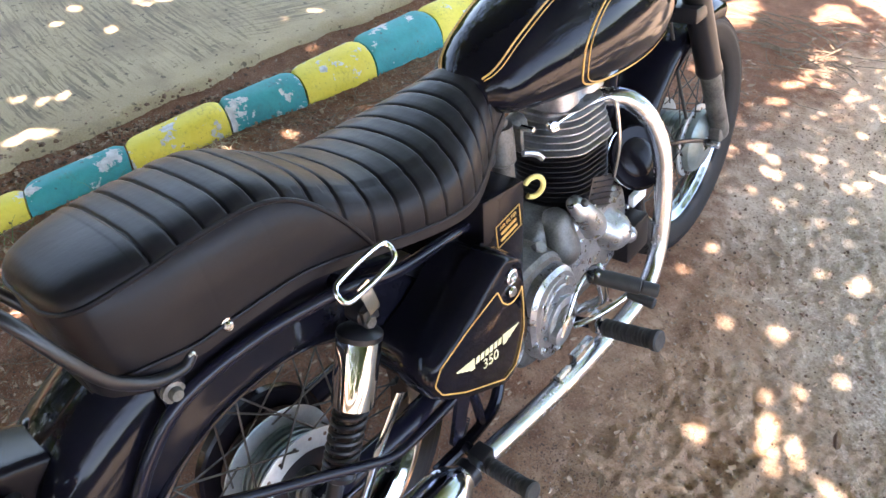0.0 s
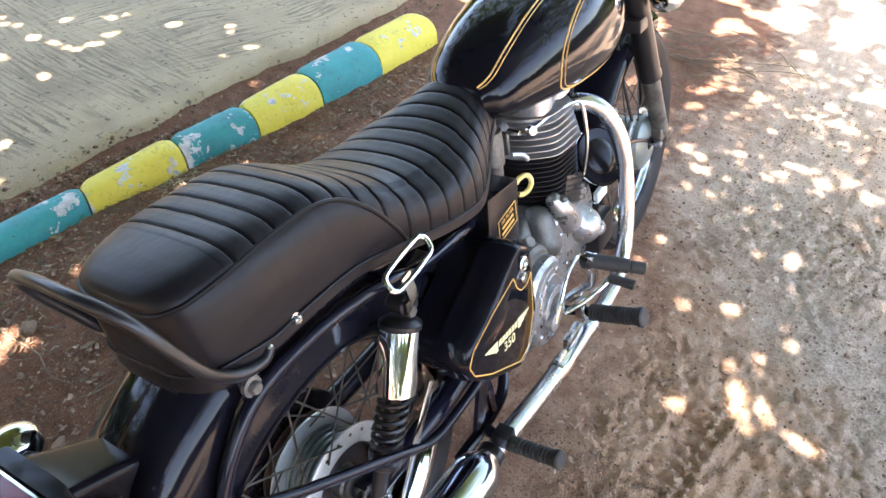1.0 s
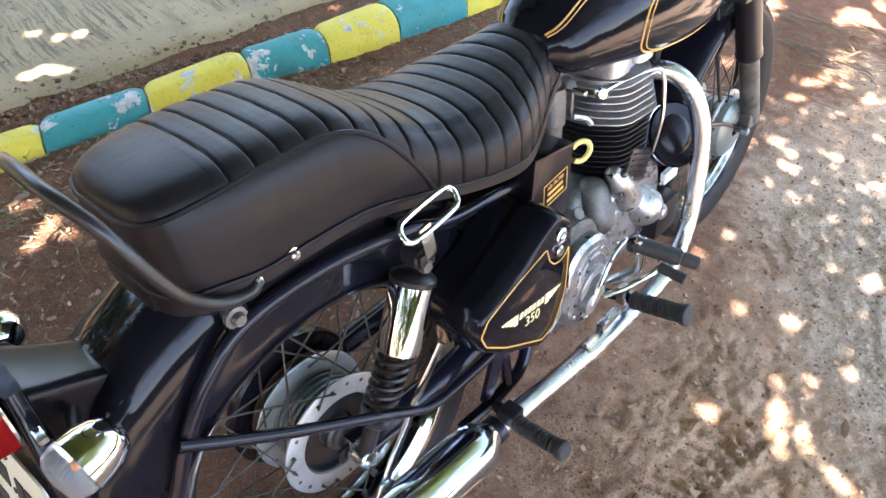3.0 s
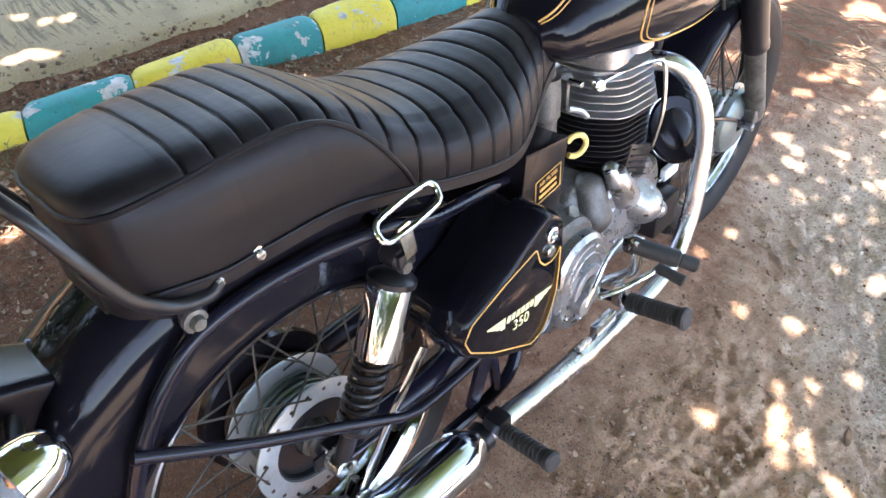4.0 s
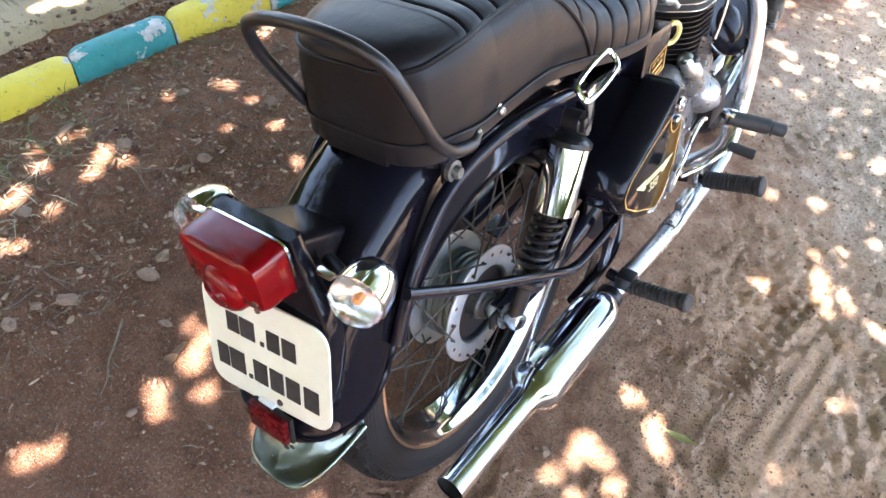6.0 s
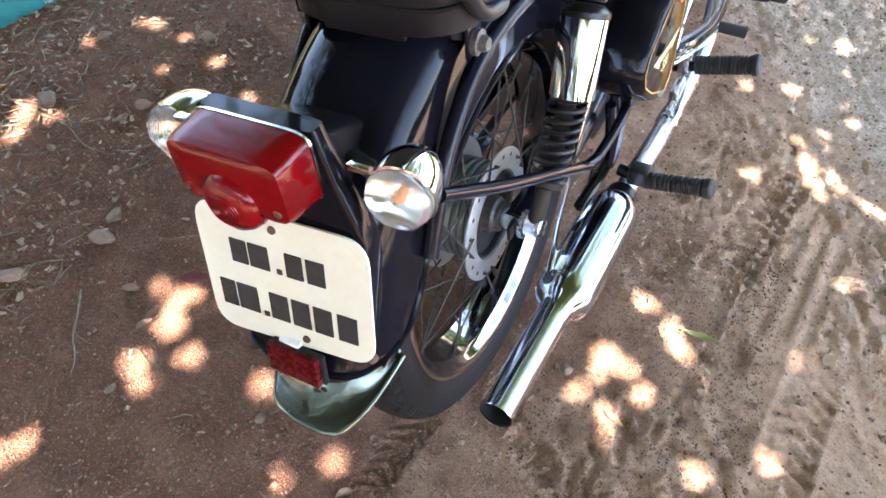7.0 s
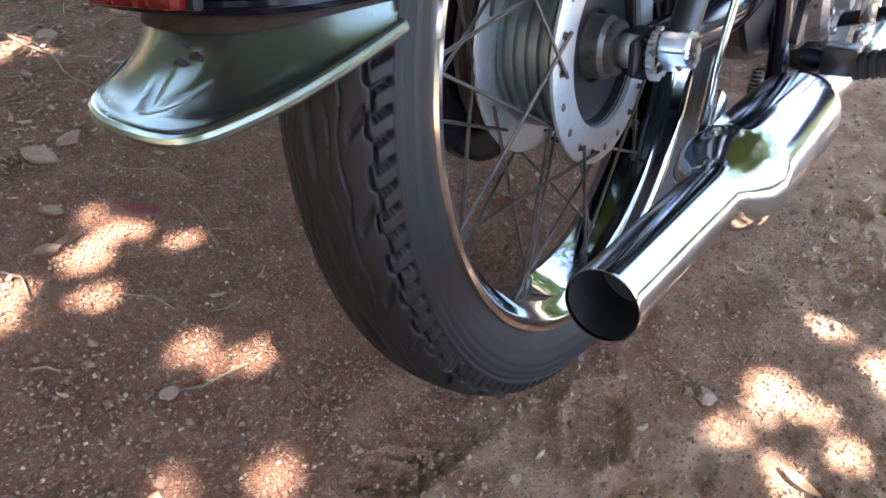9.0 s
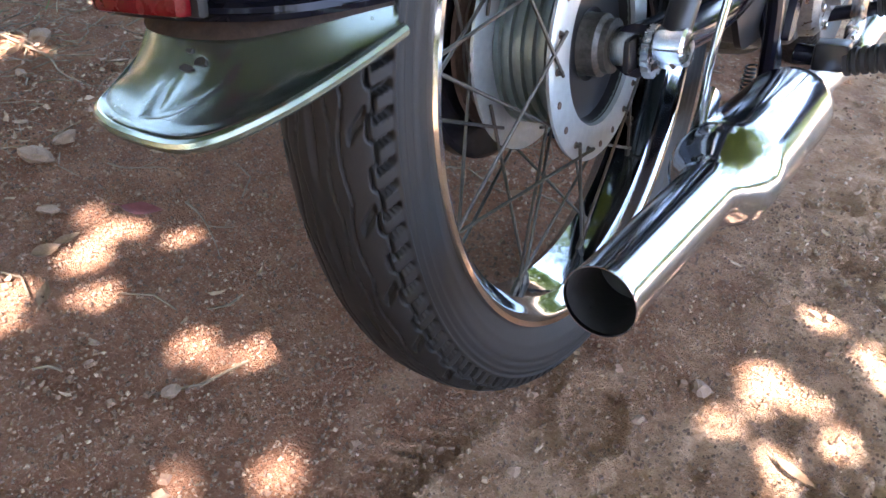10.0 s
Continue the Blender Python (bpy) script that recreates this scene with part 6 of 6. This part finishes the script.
STONES = [(-0.748, -0.182, 0.040), (-0.766, -0.123, 0.034), (-0.819, -0.335, 0.034), (-1.01, -0.054, 0.022), (-0.853, -0.388, 0.022), (-1.293, -0.006, 0.036), (-0.246, -0.337, 0.018), (-0.361, -0.346, 0.012), (-1.13, 0.05, 0.04), (0.15, -0.062, 0.014), (0.19, 0.03, 0.022),
          (-0.62, -0.24, 0.024), (-0.95, 0.16, 0.03), (-1.2, 0.30, 0.035), (-1.25, 0.62, 0.03), (-0.50, -0.42, 0.02), (0.08, -0.2, 0.012), (0.48, 0.95, 0.016), (-0.85, -0.45, 0.03), (-1.1, -0.25, 0.04),
          (-1.0, 0.45, 0.035), (-1.12, 1.0, 0.03), (-1.05, 1.5, 0.035), (0.30, 0.62, 0.014)]


def build_stones():
    kinds = [pebble_mesh("stone", 3 + k, M['stone']) for k in range(6)]
    rng = random.Random(8)
    for i, (x, y, d) in enumerate(STONES):
        ob = new("stone", kinds[i % 6])
        ob.matrix_basis = pose(x, y, ground_height(x, y) + d * 0.12, rng.uniform(-15, 15), rng.uniform(-15, 15), rng.uniform(0, 360)) @ Matrix.Diagonal((d * 1.25, d * 1.25, d, 1))
        tagged(ob, "small rough brown stone half sunk in earth" if d < 0.03 else "broken reddish-brown stone lying on bare earth", "stone", "stones on the earth")


def scatter_flakes(name, label, material, count, where, size, seed, lift=0.003, thick=0.0, tall=0.5):
    """Many small leaf scraps or lumps, too many to count, as one mesh."""
    rng = random.Random(seed)
    verts, faces = [], []
    while count:
        x, y = where(rng)
        if kerb_x(y) - 2 * kerb_r(y) < x < kerb_x(y) + 0.004:
            continue
        if x < kerb_x(y) - 0.27 and rng.random() < 0.8:
            count -= 1
            continue
        count -= 1
        s = rng.uniform(*size) * (0.5 + rng.random())
        a = rng.uniform(0, math.tau)
        road = 0.034 if x < kerb_x(y) - 0.27 else 0
        z = ground_height(x, y) + lift + road
        ca, sa = math.cos(a), math.sin(a)
        k = len(verts)
        if thick:
            # a lump of six faces with its corners knocked about
            for dx, dy, dz in ((-1, -1, -0.6), (1, -1, -0.6), (1, 1, -0.6), (-1, 1, -0.6), (-0.6, -0.6, 1), (0.6, -0.6, 1), (0.6, 0.6, 1), (-0.6, 0.6, 1)):
                u, v, w = dx * s * rng.uniform(0.35, 0.6), dy * s * rng.uniform(0.3, 0.5), dz * s * thick * rng.uniform(0.35, 0.6)
                verts.append((x + u * ca - v * sa, y + u * sa + v * ca, z + w))
            faces += [(k, k + 1, k + 5, k + 4), (k + 1, k + 2, k + 6, k + 5), (k + 2, k + 3, k + 7, k + 6), (k + 3, k, k + 4, k + 7), (k + 4, k + 5, k + 6, k + 7)]
        else:
            # a torn scrap: an uneven outline of six points, bent along its length
            curl = rng.uniform(0.1, tall) * s
            w = rng.uniform(0.2, 0.55)
            verts.append((x, y, z + curl * 0.1))
            for q in range(6):
                e = math.tau * q / 6 + rng.uniform(-0.35, 0.35)
                f = s * rng.uniform(0.28, 0.56)
                u, v = math.cos(e) * f, math.sin(e) * f * w
                verts.append((x + u * ca - v * sa, y + u * sa + v * ca, z + curl * (u / s) ** 2 * 3 * rng.uniform(0.5, 1.2)))
            faces += [(k, k + 1 + q, k + 1 + (q + 1) % 6) for q in range(6)]
    ob = new(name, link_mesh(name, verts, faces, material, smooth=False))
    return tagged(ob, label, name.replace("_", " "), kind="stuff")


def left_ground(rng):
    """Mostly along the kerb, thinning out towards the bike."""
    y = rng.uniform(-1.2, 2.6)
    x = kerb_x(y) + min(rng.expovariate(1.3), 1.9) - 0.03
    return (x, y) if rng.random() < 0.85 else (kerb_x(y) - 0.2 - rng.random() * 0.14, y)


def litter_ground(rng):
    """As along the kerb, but swept nearly bare behind the rear wheel."""
    while True:
        x, y = left_ground(rng)
        if x < -0.75 or y > 0.25 or rng.random() < 0.12:
            return x, y


def any_ground(rng):
    return rng.uniform(-1.35, 1.1), rng.uniform(-1.0, 2.8)


def right_ground(rng):
    x = 1.15 - 0.95 * rng.random() ** 1.5
    return x, rng.uniform(0.3, 2.6)


def leaf_shape(name, material, length, width, curl, seed):
    """A curled leaf with a midrib and a short stalk."""
    rng = random.Random(seed)
    bm = bmesh.new()
    rows = []
    n = 7
    for i in range(n + 1):
        t = i / n
        w = width * math.sin(math.pi * t ** 0.8) * (1 + 0.15 * rng.uniform(-1, 1)) + 0.0005
        z = curl * (t - 0.45) ** 2 * 4
        rows.append([bm.verts.new((length * (t - 0.5), s * w, z + abs(s) * curl * 0.9 * math.sin(math.pi * t))) for s in (-1, -0.45, 0, 0.45, 1)])
    for a, b in zip(rows, rows[1:]):
        for k in range(4):
            bm.faces.new((a[k], a[k + 1], b[k + 1], b[k]))
    bmesh.ops.solidify(bm, geom=bm.faces[:], thickness=0.0006)
    sweep(bm, smooth_path([(-length * 0.5, 0, curl), (-length * 0.62, 0, curl * 1.1), (-length * 0.75, length * 0.03, curl * 0.8)], 3), 0.0007, 5)
    for f in bm.faces:
        f.smooth = True
    me = bpy.data.meshes.new(name)
    bm.to_mesh(me)
    bm.free()
    me.materials.append(material)
    return me


def build_leaves():
    rng = random.Random(21)
    kinds = [leaf_shape("dead_leaf", M['dead_leaf'], rng.uniform(0.03, 0.055), rng.uniform(0.007, 0.013), rng.uniform(0.003, 0.008), k) for k in range(6)]
    n = 0
    while n < 90:
        x, y = left_ground(rng) if n < 70 else any_ground(rng)
        if x < kerb_x(y) + 0.02:
            continue
        if math.hypot(x, y) < 0.12:
            continue
        ob = new("dead_leaf", kinds[n % 6])
        ob.matrix_basis = pose(x, y, ground_height(x, y) + 0.001, rng.uniform(-12, 12), rng.uniform(-12, 12), rng.uniform(0, 360))
        tagged(ob, "curled dry brown leaf lying on the earth", "dead leaf", "fallen leaves")
        n += 1
    ob = new("green_leaf", leaf_shape("green_leaf", M['green_leaf'], 0.066, 0.008, 0.010, 40))
    ob.matrix_basis = pose(0.402, 0.233, ground_height(0.402, 0.233) + 0.002, 4, 0, 8)
    tagged(ob, "fresh yellow-green narrow leaf lying on pale sand", "leaf")
    ob = new("red_leaf", leaf_shape("red_leaf", M['red_leaf'], 0.055, 0.014, 0.006, 41))
    ob.matrix_basis = pose(-0.531, -0.163, ground_height(-0.531, -0.163) + 0.002, 0, 6, 40)
    tagged(ob, "withered dark red leaf lying on earth", "dead leaf")


TWIGS = [(-1.047, 0.0, 0.326, -5, 0.0032), (-0.628, -0.367, 0.186, -50, 0.0034), (-0.997, 0.241, 0.198, -56, 0.0016), (-1.185, -0.20, 0.173, -7, 0.0028), (-0.869, -0.315, 0.065, 14, 0.0022),
         (-0.783, -0.211, 0.067, 72, 0.0020), (-0.942, -0.136, 0.263, 46, 0.0014), (-1.24, -0.10, 0.268, 48, 0.0030), (-0.45, -0.13, 0.14, -18, 0.0018),
         (-0.62, -0.10, 0.10, 30, 0.0016), (-1.10, 0.38, 0.15, 15, 0.0022), (-0.80, 0.05, 0.18, 60, 0.0020), (-1.15, 1.25, 0.16, 70, 0.0022), (-0.9, -0.55, 0.2, 20, 0.0025),
         (-1.2, -0.4, 0.22, -30, 0.0026), (0.10, 2.55, 0.20, 10, 0.0028), (-0.72, 0.75, 0.15, 95, 0.0020)]


def build_twigs():
    for i, (x, y, L, a, r) in enumerate(TWIGS):
        rng = random.Random(60 + i)
        pts = [Vector((L * (t - 0.5), rng.uniform(-0.06, 0.06) * L, 0.004 + r + (0.006 * rng.random() if 0 < k < 4 else 0))) for k, t in enumerate((0, 0.3, 0.55, 0.8, 1))]
        path = smooth_path(pts, 4)
        bm = sweep(bmesh.new(), path, [r * (1 - 0.6 * k / (len(path) - 1)) for k in range(len(path))], 6)
        q = path[7]
        sweep(bm, smooth_path([q, q + Vector((L * 0.12, L * 0.08, 0.004)), q + Vector((L * 0.2, L * 0.19, 0.006))], 3), r * 0.45, 5)
        ob = part("twig", bm, M['twig'], None)
        ob.matrix_basis = pose(x, y, ground_height(x, y) - 0.002, 0, 0, a)
        tagged(ob, "thin dry brown twig lying on the earth", "twig", "fallen twigs")


def build_grass():
    """Dry straw and a few green blades along the kerb."""
    for name, label, mat, spots, n in (("dry_grass", "tuft of dry straw-coloured grass beside the kerb", 'straw', ((-1.28, -0.17, 0.16), (-1.18, -0.25, 0.10), (-1.33, 0.75, 0.06)), 50),
                                        ("grass", "sparse green grass blades at the kerb's foot", 'grass', ((-1.34, 0.02, 0.10), (-1.32, 0.35, 0.12), (-1.33, -0.45, 0.2), (-1.25, -0.10, 0.1)), 26)):
        rng = random.Random(len(name))
        verts, faces = [], []
        for cx, cy, rad in spots:
            for _ in range(n):
                x, y = cx + rng.gauss(0, rad * 0.6), cy + rng.gauss(0, rad * 0.8)
                x = max(x, kerb_x(y) + 0.01)
                a, L = rng.uniform(0, math.tau), rng.uniform(0.02, 0.075)
                up = rng.uniform(0.1, 0.5) if mat == 'straw' else rng.uniform(0.3, 0.9)
                z = ground_height(x, y)
                d = Vector((math.cos(a), math.sin(a), 0))
                s = Vector((-d.y, d.x, 0)) * rng.uniform(0.0007, 0.0016)
                k = len(verts)
                for t, w, h in ((0, 1, 0), (0.55, 0.8, up * 0.7), (1, 0.15, up * 0.75)):
                    p = Vector((x, y, z)) + d * (L * t) + Vector((0, 0, L * h))
                    verts += [p - s * w, p + s * w]
                faces += [(k, k + 1, k + 3, k + 2), (k + 2, k + 3, k + 5, k + 4)]
        tagged(new(name, link_mesh(name, verts, faces, M[mat], smooth=False)), label, "grass", kind="stuff")
    # a heap of dry brushwood ahead of the front wheel
    rng = random.Random(77)
    bm = bmesh.new()
    for _ in range(80):
        x, y = -0.10 + rng.gauss(0, 0.17), 2.85 + rng.gauss(0, 0.17)
        a, L = rng.gauss(0.1, 0.7), rng.uniform(0.08, 0.28)
        z = 0.008 + abs(rng.gauss(0, 0.02))
        d = Vector((math.cos(a), math.sin(a), rng.uniform(-0.05, 0.18)))
        p = Vector((x, y, z))
        sweep(bm, [p - d * L / 2, p + Vector((rng.uniform(-0.02, 0.02), rng.uniform(-0.02, 0.02), 0.01)), p + d * L / 2], rng.uniform(0.0012, 0.0030), 5)
    ob = part("brushwood", bm, M['twig'], None)
    tagged(ob, "loose heap of dry thin brushwood on pale sand", "brushwood", kind="stuff")


build_stones()
build_twigs()
build_leaves()
build_grass()
scatter_flakes("leaf_litter", "trodden scraps of dry brown leaves", M['litter'], 10000, litter_ground, (0.006, 0.022), 31)


def scatter_sticks(count, where, seed):
    """Short broken stalks and rootlets, too many to count, as one mesh."""
    rng = random.Random(seed)
    bm = bmesh.new()
    while count:
        x, y = where(rng)
        if x < kerb_x(y) + 0.01 or x > 0.05 - 0.2 * rng.random():
            continue
        count -= 1
        a, L, r = rng.uniform(0, math.tau), rng.uniform(0.02, 0.115), rng.uniform(0.0006, 0.0017)
        z = ground_height(x, y) + 0.001
        d = Vector((math.cos(a), math.sin(a), rng.uniform(-0.03, 0.08)))
        s = Vector((-d.y, d.x, 0)) * rng.uniform(-0.2, 0.2) * L
        p = Vector((x, y, z))
        sweep(bm, [p - d * L / 2, p + s + Vector((0, 0, 0.003 * rng.random())), p + d * L / 2], r, 4, caps=False)
    me = bpy.data.meshes.new("stalk_litter")
    bm.to_mesh(me)
    bm.free()
    me.materials.append(M['twig'])
    tagged(new("stalk_litter", me), "broken dry stalks and rootlets strewn on earth", "stalk litter", kind="stuff")


scatter_sticks(1900, litter_ground, 36)
scatter_flakes("pebbles", "small loose pebbles and clods on the earth", M['grit'], 9000, any_ground, (0.002, 0.0062), 32, lift=0.0, thick=0.8)
scatter_flakes("gravel", "grey-brown gravel chips on the trodden ground", M['gravel'], 6000, right_ground, (0.0022, 0.006), 33, lift=0.0, thick=0.7)
scatter_flakes("grit", "fine coarse grit strewn over red earth", M['grit'], 46000, lambda q: (q.uniform(-1.0, 0.55), q.uniform(-0.6, 0.55)), (0.0012, 0.0036), 35, lift=0.0, thick=0.8)
scatter_flakes("kerb_litter", "dark crumbs and dry scraps heaped behind the kerb", M['grit'], 2600, lambda q: (lambda y: (kerb_x(y) - 0.16 - q.random() * 0.16, y))(q.uniform(-1.2, 2.6)), (0.004, 0.014), 38, lift=0.0, thick=0.6)
scatter_flakes("clods", "crumbly clods of red-brown earth", M['clod'], 700, any_ground, (0.006, 0.013), 34, lift=-0.002, thick=0.55)

# ---- the tree overhead ----
# gaps in the leaves, named by the ground that the sun reaches through them: x, y, spread
ROAD_FLECKS = [(-2.02, 0.45, 0.13), (-1.83, 0.31, 0.05), (-1.79, 0.37, 0.04), (-2.65, 1.09, 0.06), (-2.49, 1.18, 0.10), (-2.45, 1.28, 0.07), (-2.55, 0.95, 0.07), (-2.28, 0.94, 0.05), (-2.47, 0.81, 0.03),
               (-2.04, 1.67, 0.06), (-1.83, 1.62, 0.05), (-1.90, 1.51, 0.04), (-1.62, 1.41, 0.03), (-2.68, 1.35, 0.04), (-2.51, 1.48, 0.05), (-2.29, 1.61, 0.04), (-2.9, 1.2, 0.08), (-3.0, 0.8, 0.06)]
FAR_FLECKS = [(0.2, 2.6, 0.18), (0.45, 2.6, 0.14), (0.2, 2, 0.12), (0.62, 2.05, 0.10), (0.55, 1.56, 0.05), (0.03, 2.83, 0.08), (0.02, 2.55, 0.06), (-0.01, 2.35, 0.05), (0.46, 2.06, 0.06), (0.15, 1.42, 0.03), (0.11, 1.26, 0.015)]
KERB_FLECKS = [(-0.25, -0.29, 0.032), (-0.21, -0.26, 0.025), (-0.10, -0.315, 0.02), (-0.48, -0.35, 0.055), (-0.54, -0.27, 0.06), (-0.41, -0.33, 0.03), (-0.54, -0.59, 0.035), (-0.18, -0.42, 0.025),
               (-1.08, -0.30, 0.14), (-1.12, -0.22, 0.08), (-1.16, -0.11, 0.12), (-1.15, 0.03, 0.07), (-1.09, -0.07, 0.02), (-1.13, 0.40, 0.04), (-0.99, 0.29, 0.015), (-1.03, 0.44, 0.02), (-1.27, -0.02, 0.05),
               (-0.76, 0.31, 0.02), (-1.22, 0.28, 0.02), (-0.45, -0.18, 0.03), (-0.47, -0.28, 0.065), (-0.56, -0.20, 0.03), (-0.93, 0.40, 0.015), (-1.30, 0.70, 0.04), (-1.22, 0.95, 0.03), (-1.14, 1.25, 0.04)]
SIDE_FLECKS = [(0.39, 0.80, 0.03), (0.49, 0.90, 0.045), (0.55, 0.92, 0.03), (0.56, 0.85, 0.02), (0.61, 0.87, 0.025), (0.61, 1.16, 0.03), (0.57, 1.06, 0.02), (0.43, 1.20, 0.02), (0.47, 0.99, 0.01), (0.69, 0.83, 0.03),
               (0.66, 0.57, 0.02), (0.71, 0.84, 0.03), (0.29, 1.14, 0.01)]
REAR_FLECKS = [(0.21, -0.015, 0.03), (0.26, 0.05, 0.025), (0.29, 0.10, 0.03), (0.24, 0.11, 0.015), (0.30, -0.01, 0.025), (0.36, 0.05, 0.02), (0.38, 0.16, 0.03), (0.43, 0.18, 0.03), (0.33, 0.24, 0.015),
               (0.46, -0.03, 0.02), (0.58, 0.05, 0.03), (0.61, 0.31, 0.02), (0.29, 0.27, 0.01)]
SPOTS = ROAD_FLECKS + FAR_FLECKS + KERB_FLECKS + SIDE_FLECKS + REAR_FLECKS


def leaf_sheet(x, y, z, size, g, base):
    """Small folded leaves, each turned its own way."""
    m = len(x)
    nrm = np.stack([g.normal(0, 0.45, m), g.normal(0, 0.45, m), np.ones(m)], 1)
    nrm /= np.linalg.norm(nrm, axis=1, keepdims=True)
    t = g.normal(0, 1, (m, 3))
    t -= nrm * (t * nrm).sum(1, keepdims=True)
    t /= np.linalg.norm(t, axis=1, keepdims=True)
    b = np.cross(nrm, t)
    c = np.stack([x, y, z], 1) - base
    s = size[:, None]
    v = np.stack([c - t * s, c - t * s * 0.1 + b * s * 0.5 + nrm * s * 0.06, c + t * s * 0.9, c - t * s * 0.1 - b * s * 0.5 + nrm * s * 0.06], 1).reshape(-1, 3)
    return v.tolist(), [(4 * i, 4 * i + 1, 4 * i + 2, 4 * i + 3) for i in range(m)]


def build_tree():
    """A broad shade tree beside the road: trunk, limbs and a leafy crown with gaps that let sun flecks through."""
    base = Vector((-4.6, -3.4, 0))
    tree = thing("tree", Matrix.Translation(base), "large leafy shade tree with spreading crown", "tree")
    bm = tube([(0, 0, -0.2), (0.05, 0.02, 0.9), (0.25, 0.1, 1.9), (0.8, 0.4, 2.9), (1.5, 0.8, 3.7)], [0.30 - 0.006 * i for i in range(33)], 18)
    part("trunk", bm, M['bark'], tree)
    rng = random.Random(11)
    for k in range(11):
        a = radians(-60 + 19 * k) + rng.uniform(-0.1, 0.1)
        reach = rng.uniform(2.6, 6.0)
        z0 = rng.uniform(2.0, 3.0)
        s = Vector((0.25 + 0.5 * (z0 - 2), 0.1 + 0.28 * (z0 - 2), z0))
        e = s + Vector((reach * math.cos(a), reach * math.sin(a), rng.uniform(1.3, 1.9)))
        mid = (s + e) / 2 + Vector((rng.uniform(-0.3, 0.3), rng.uniform(-0.3, 0.3), 0.35))
        part("limb", tube([s, mid, e], [0.085 - 0.004 * i for i in range(17)], 8), M['bark'], tree)
    holes = []
    for x, y, size in SPOTS:
        for k in range(1 + int(size * 30)):
            a, r = rng.uniform(0, math.tau), size * math.sqrt(rng.random())
            holes.append((x + r * math.cos(a) * 1.3, y + r * math.sin(a), rng.uniform(0.004, 0.013)))
    d = np.array(sun_dir)
    g = np.random.RandomState(5)
    verts, faces = [], []
    # a close layer of small leaves underneath, a domed mass of larger ones above it, and loose outer branches
    for n, zr, fxr, fyr, sr, layer in ((260000, (2.7, 3.2), (-4.2, 1.6), (-2.0, 3.9), (0.024, 0.038), 0), (30000, (3.2, 4.9), (-4.2, 1.6), (-2.0, 3.9), (0.07, 0.12), 1),
                                       (42000, (2.9, 5.2), (-7.5, 3.6), (-5.5, 9.0), (0.09, 0.15), 2)):
        z = g.uniform(*zr, n)
        fx, fy = g.uniform(*fxr, n), g.uniform(*fyr, n)
        size = g.uniform(*sr, n)
        keep = np.ones(n, bool)
        # how far inside the crown's uneven outline each leaf lies
        rag = np.array([noise.noise((p * 1.6, q * 1.6, 2)) + 0.5 * noise.noise((p * 5, q * 5, 6)) for p, q in zip(fx.tolist(), fy.tolist())])
        inside = 1.0 - (np.abs((fx + 1.3) / 2.85) ** 5 + np.abs((fy - 0.95) / 2.85) ** 5) + 0.30 * rag
        if layer < 2:
            for hx, hy, hr in holes:
                keep &= (fx - hx) ** 2 + ((fy - hy) * 0.9) ** 2 > (hr + size * 0.6) ** 2
            keep &= inside > 0.02
            keep &= ~((fx > -0.1) & (fy > 1.3) & (g.uniform(0, 1, n) < 0.44 * np.clip((fy - 1.3) * 1.3, 0, 1)))
            keep &= ~((fy > 2.3) & (rag > 0.62 - 0.55 * (fy - 2.3)))
            if layer == 1:
                keep &= ~((fx > -0.2) & (fy > 1.2))
                keep &= z < 3.2 + 1.7 * np.clip(inside + 0.35 * rag, 0, 1)
        else:
            keep = (inside < 0.12) & (rag < 0.02)
        x, y = fx + z * d[0] / d[2], fy + z * d[1] / d[2]
        v, f = leaf_sheet(x[keep], y[keep], z[keep], size[keep], g, np.array(base))
        k = len(verts)
        verts += v
        faces += [tuple(i + k for i in q) for q in f]
    crown = part("crown", link_mesh("crown", verts, faces, M['foliage'], smooth=False), None, tree, "dense green leaves")
    crown["kind"] = "stuff"


build_tree()


def build_hedge():
    """A tall ragged belt of bushes round the place, out of sight of the lens but not of the chrome."""
    g = np.random.RandomState(9)
    n = 60000
    a = g.uniform(0, math.tau, n)
    ring = np.array([noise.noise((math.cos(q) * 2.5, math.sin(q) * 2.5, 0)) for q in a])
    r = 10.5 + 2.5 * ring + g.uniform(-0.8, 0.8, n)
    top = np.array([2.6 + 1.6 * noise.noise((math.cos(q) * 5, math.sin(q) * 5, 3)) for q in a])
    top = top * (1 + 0.9 * np.clip(-np.sin(a), 0, 1)) * (1 - 0.40 * np.clip(np.cos(a) * 1.3, 0, 1))        # low on the open, sunlit side
    z = top * g.uniform(0, 1, n) ** 0.8
    v, f = leaf_sheet(r * np.cos(a) - 0.5, r * np.sin(a) + 1.0, z + 0.1, g.uniform(0.14, 0.26, n), g, np.zeros(3))
    ob = new("hedge", link_mesh("hedge", v, f, M['foliage'], smooth=False))
    tagged(ob, "ragged belt of green bushes round the roadside", "hedge", kind="stuff")


build_hedge()
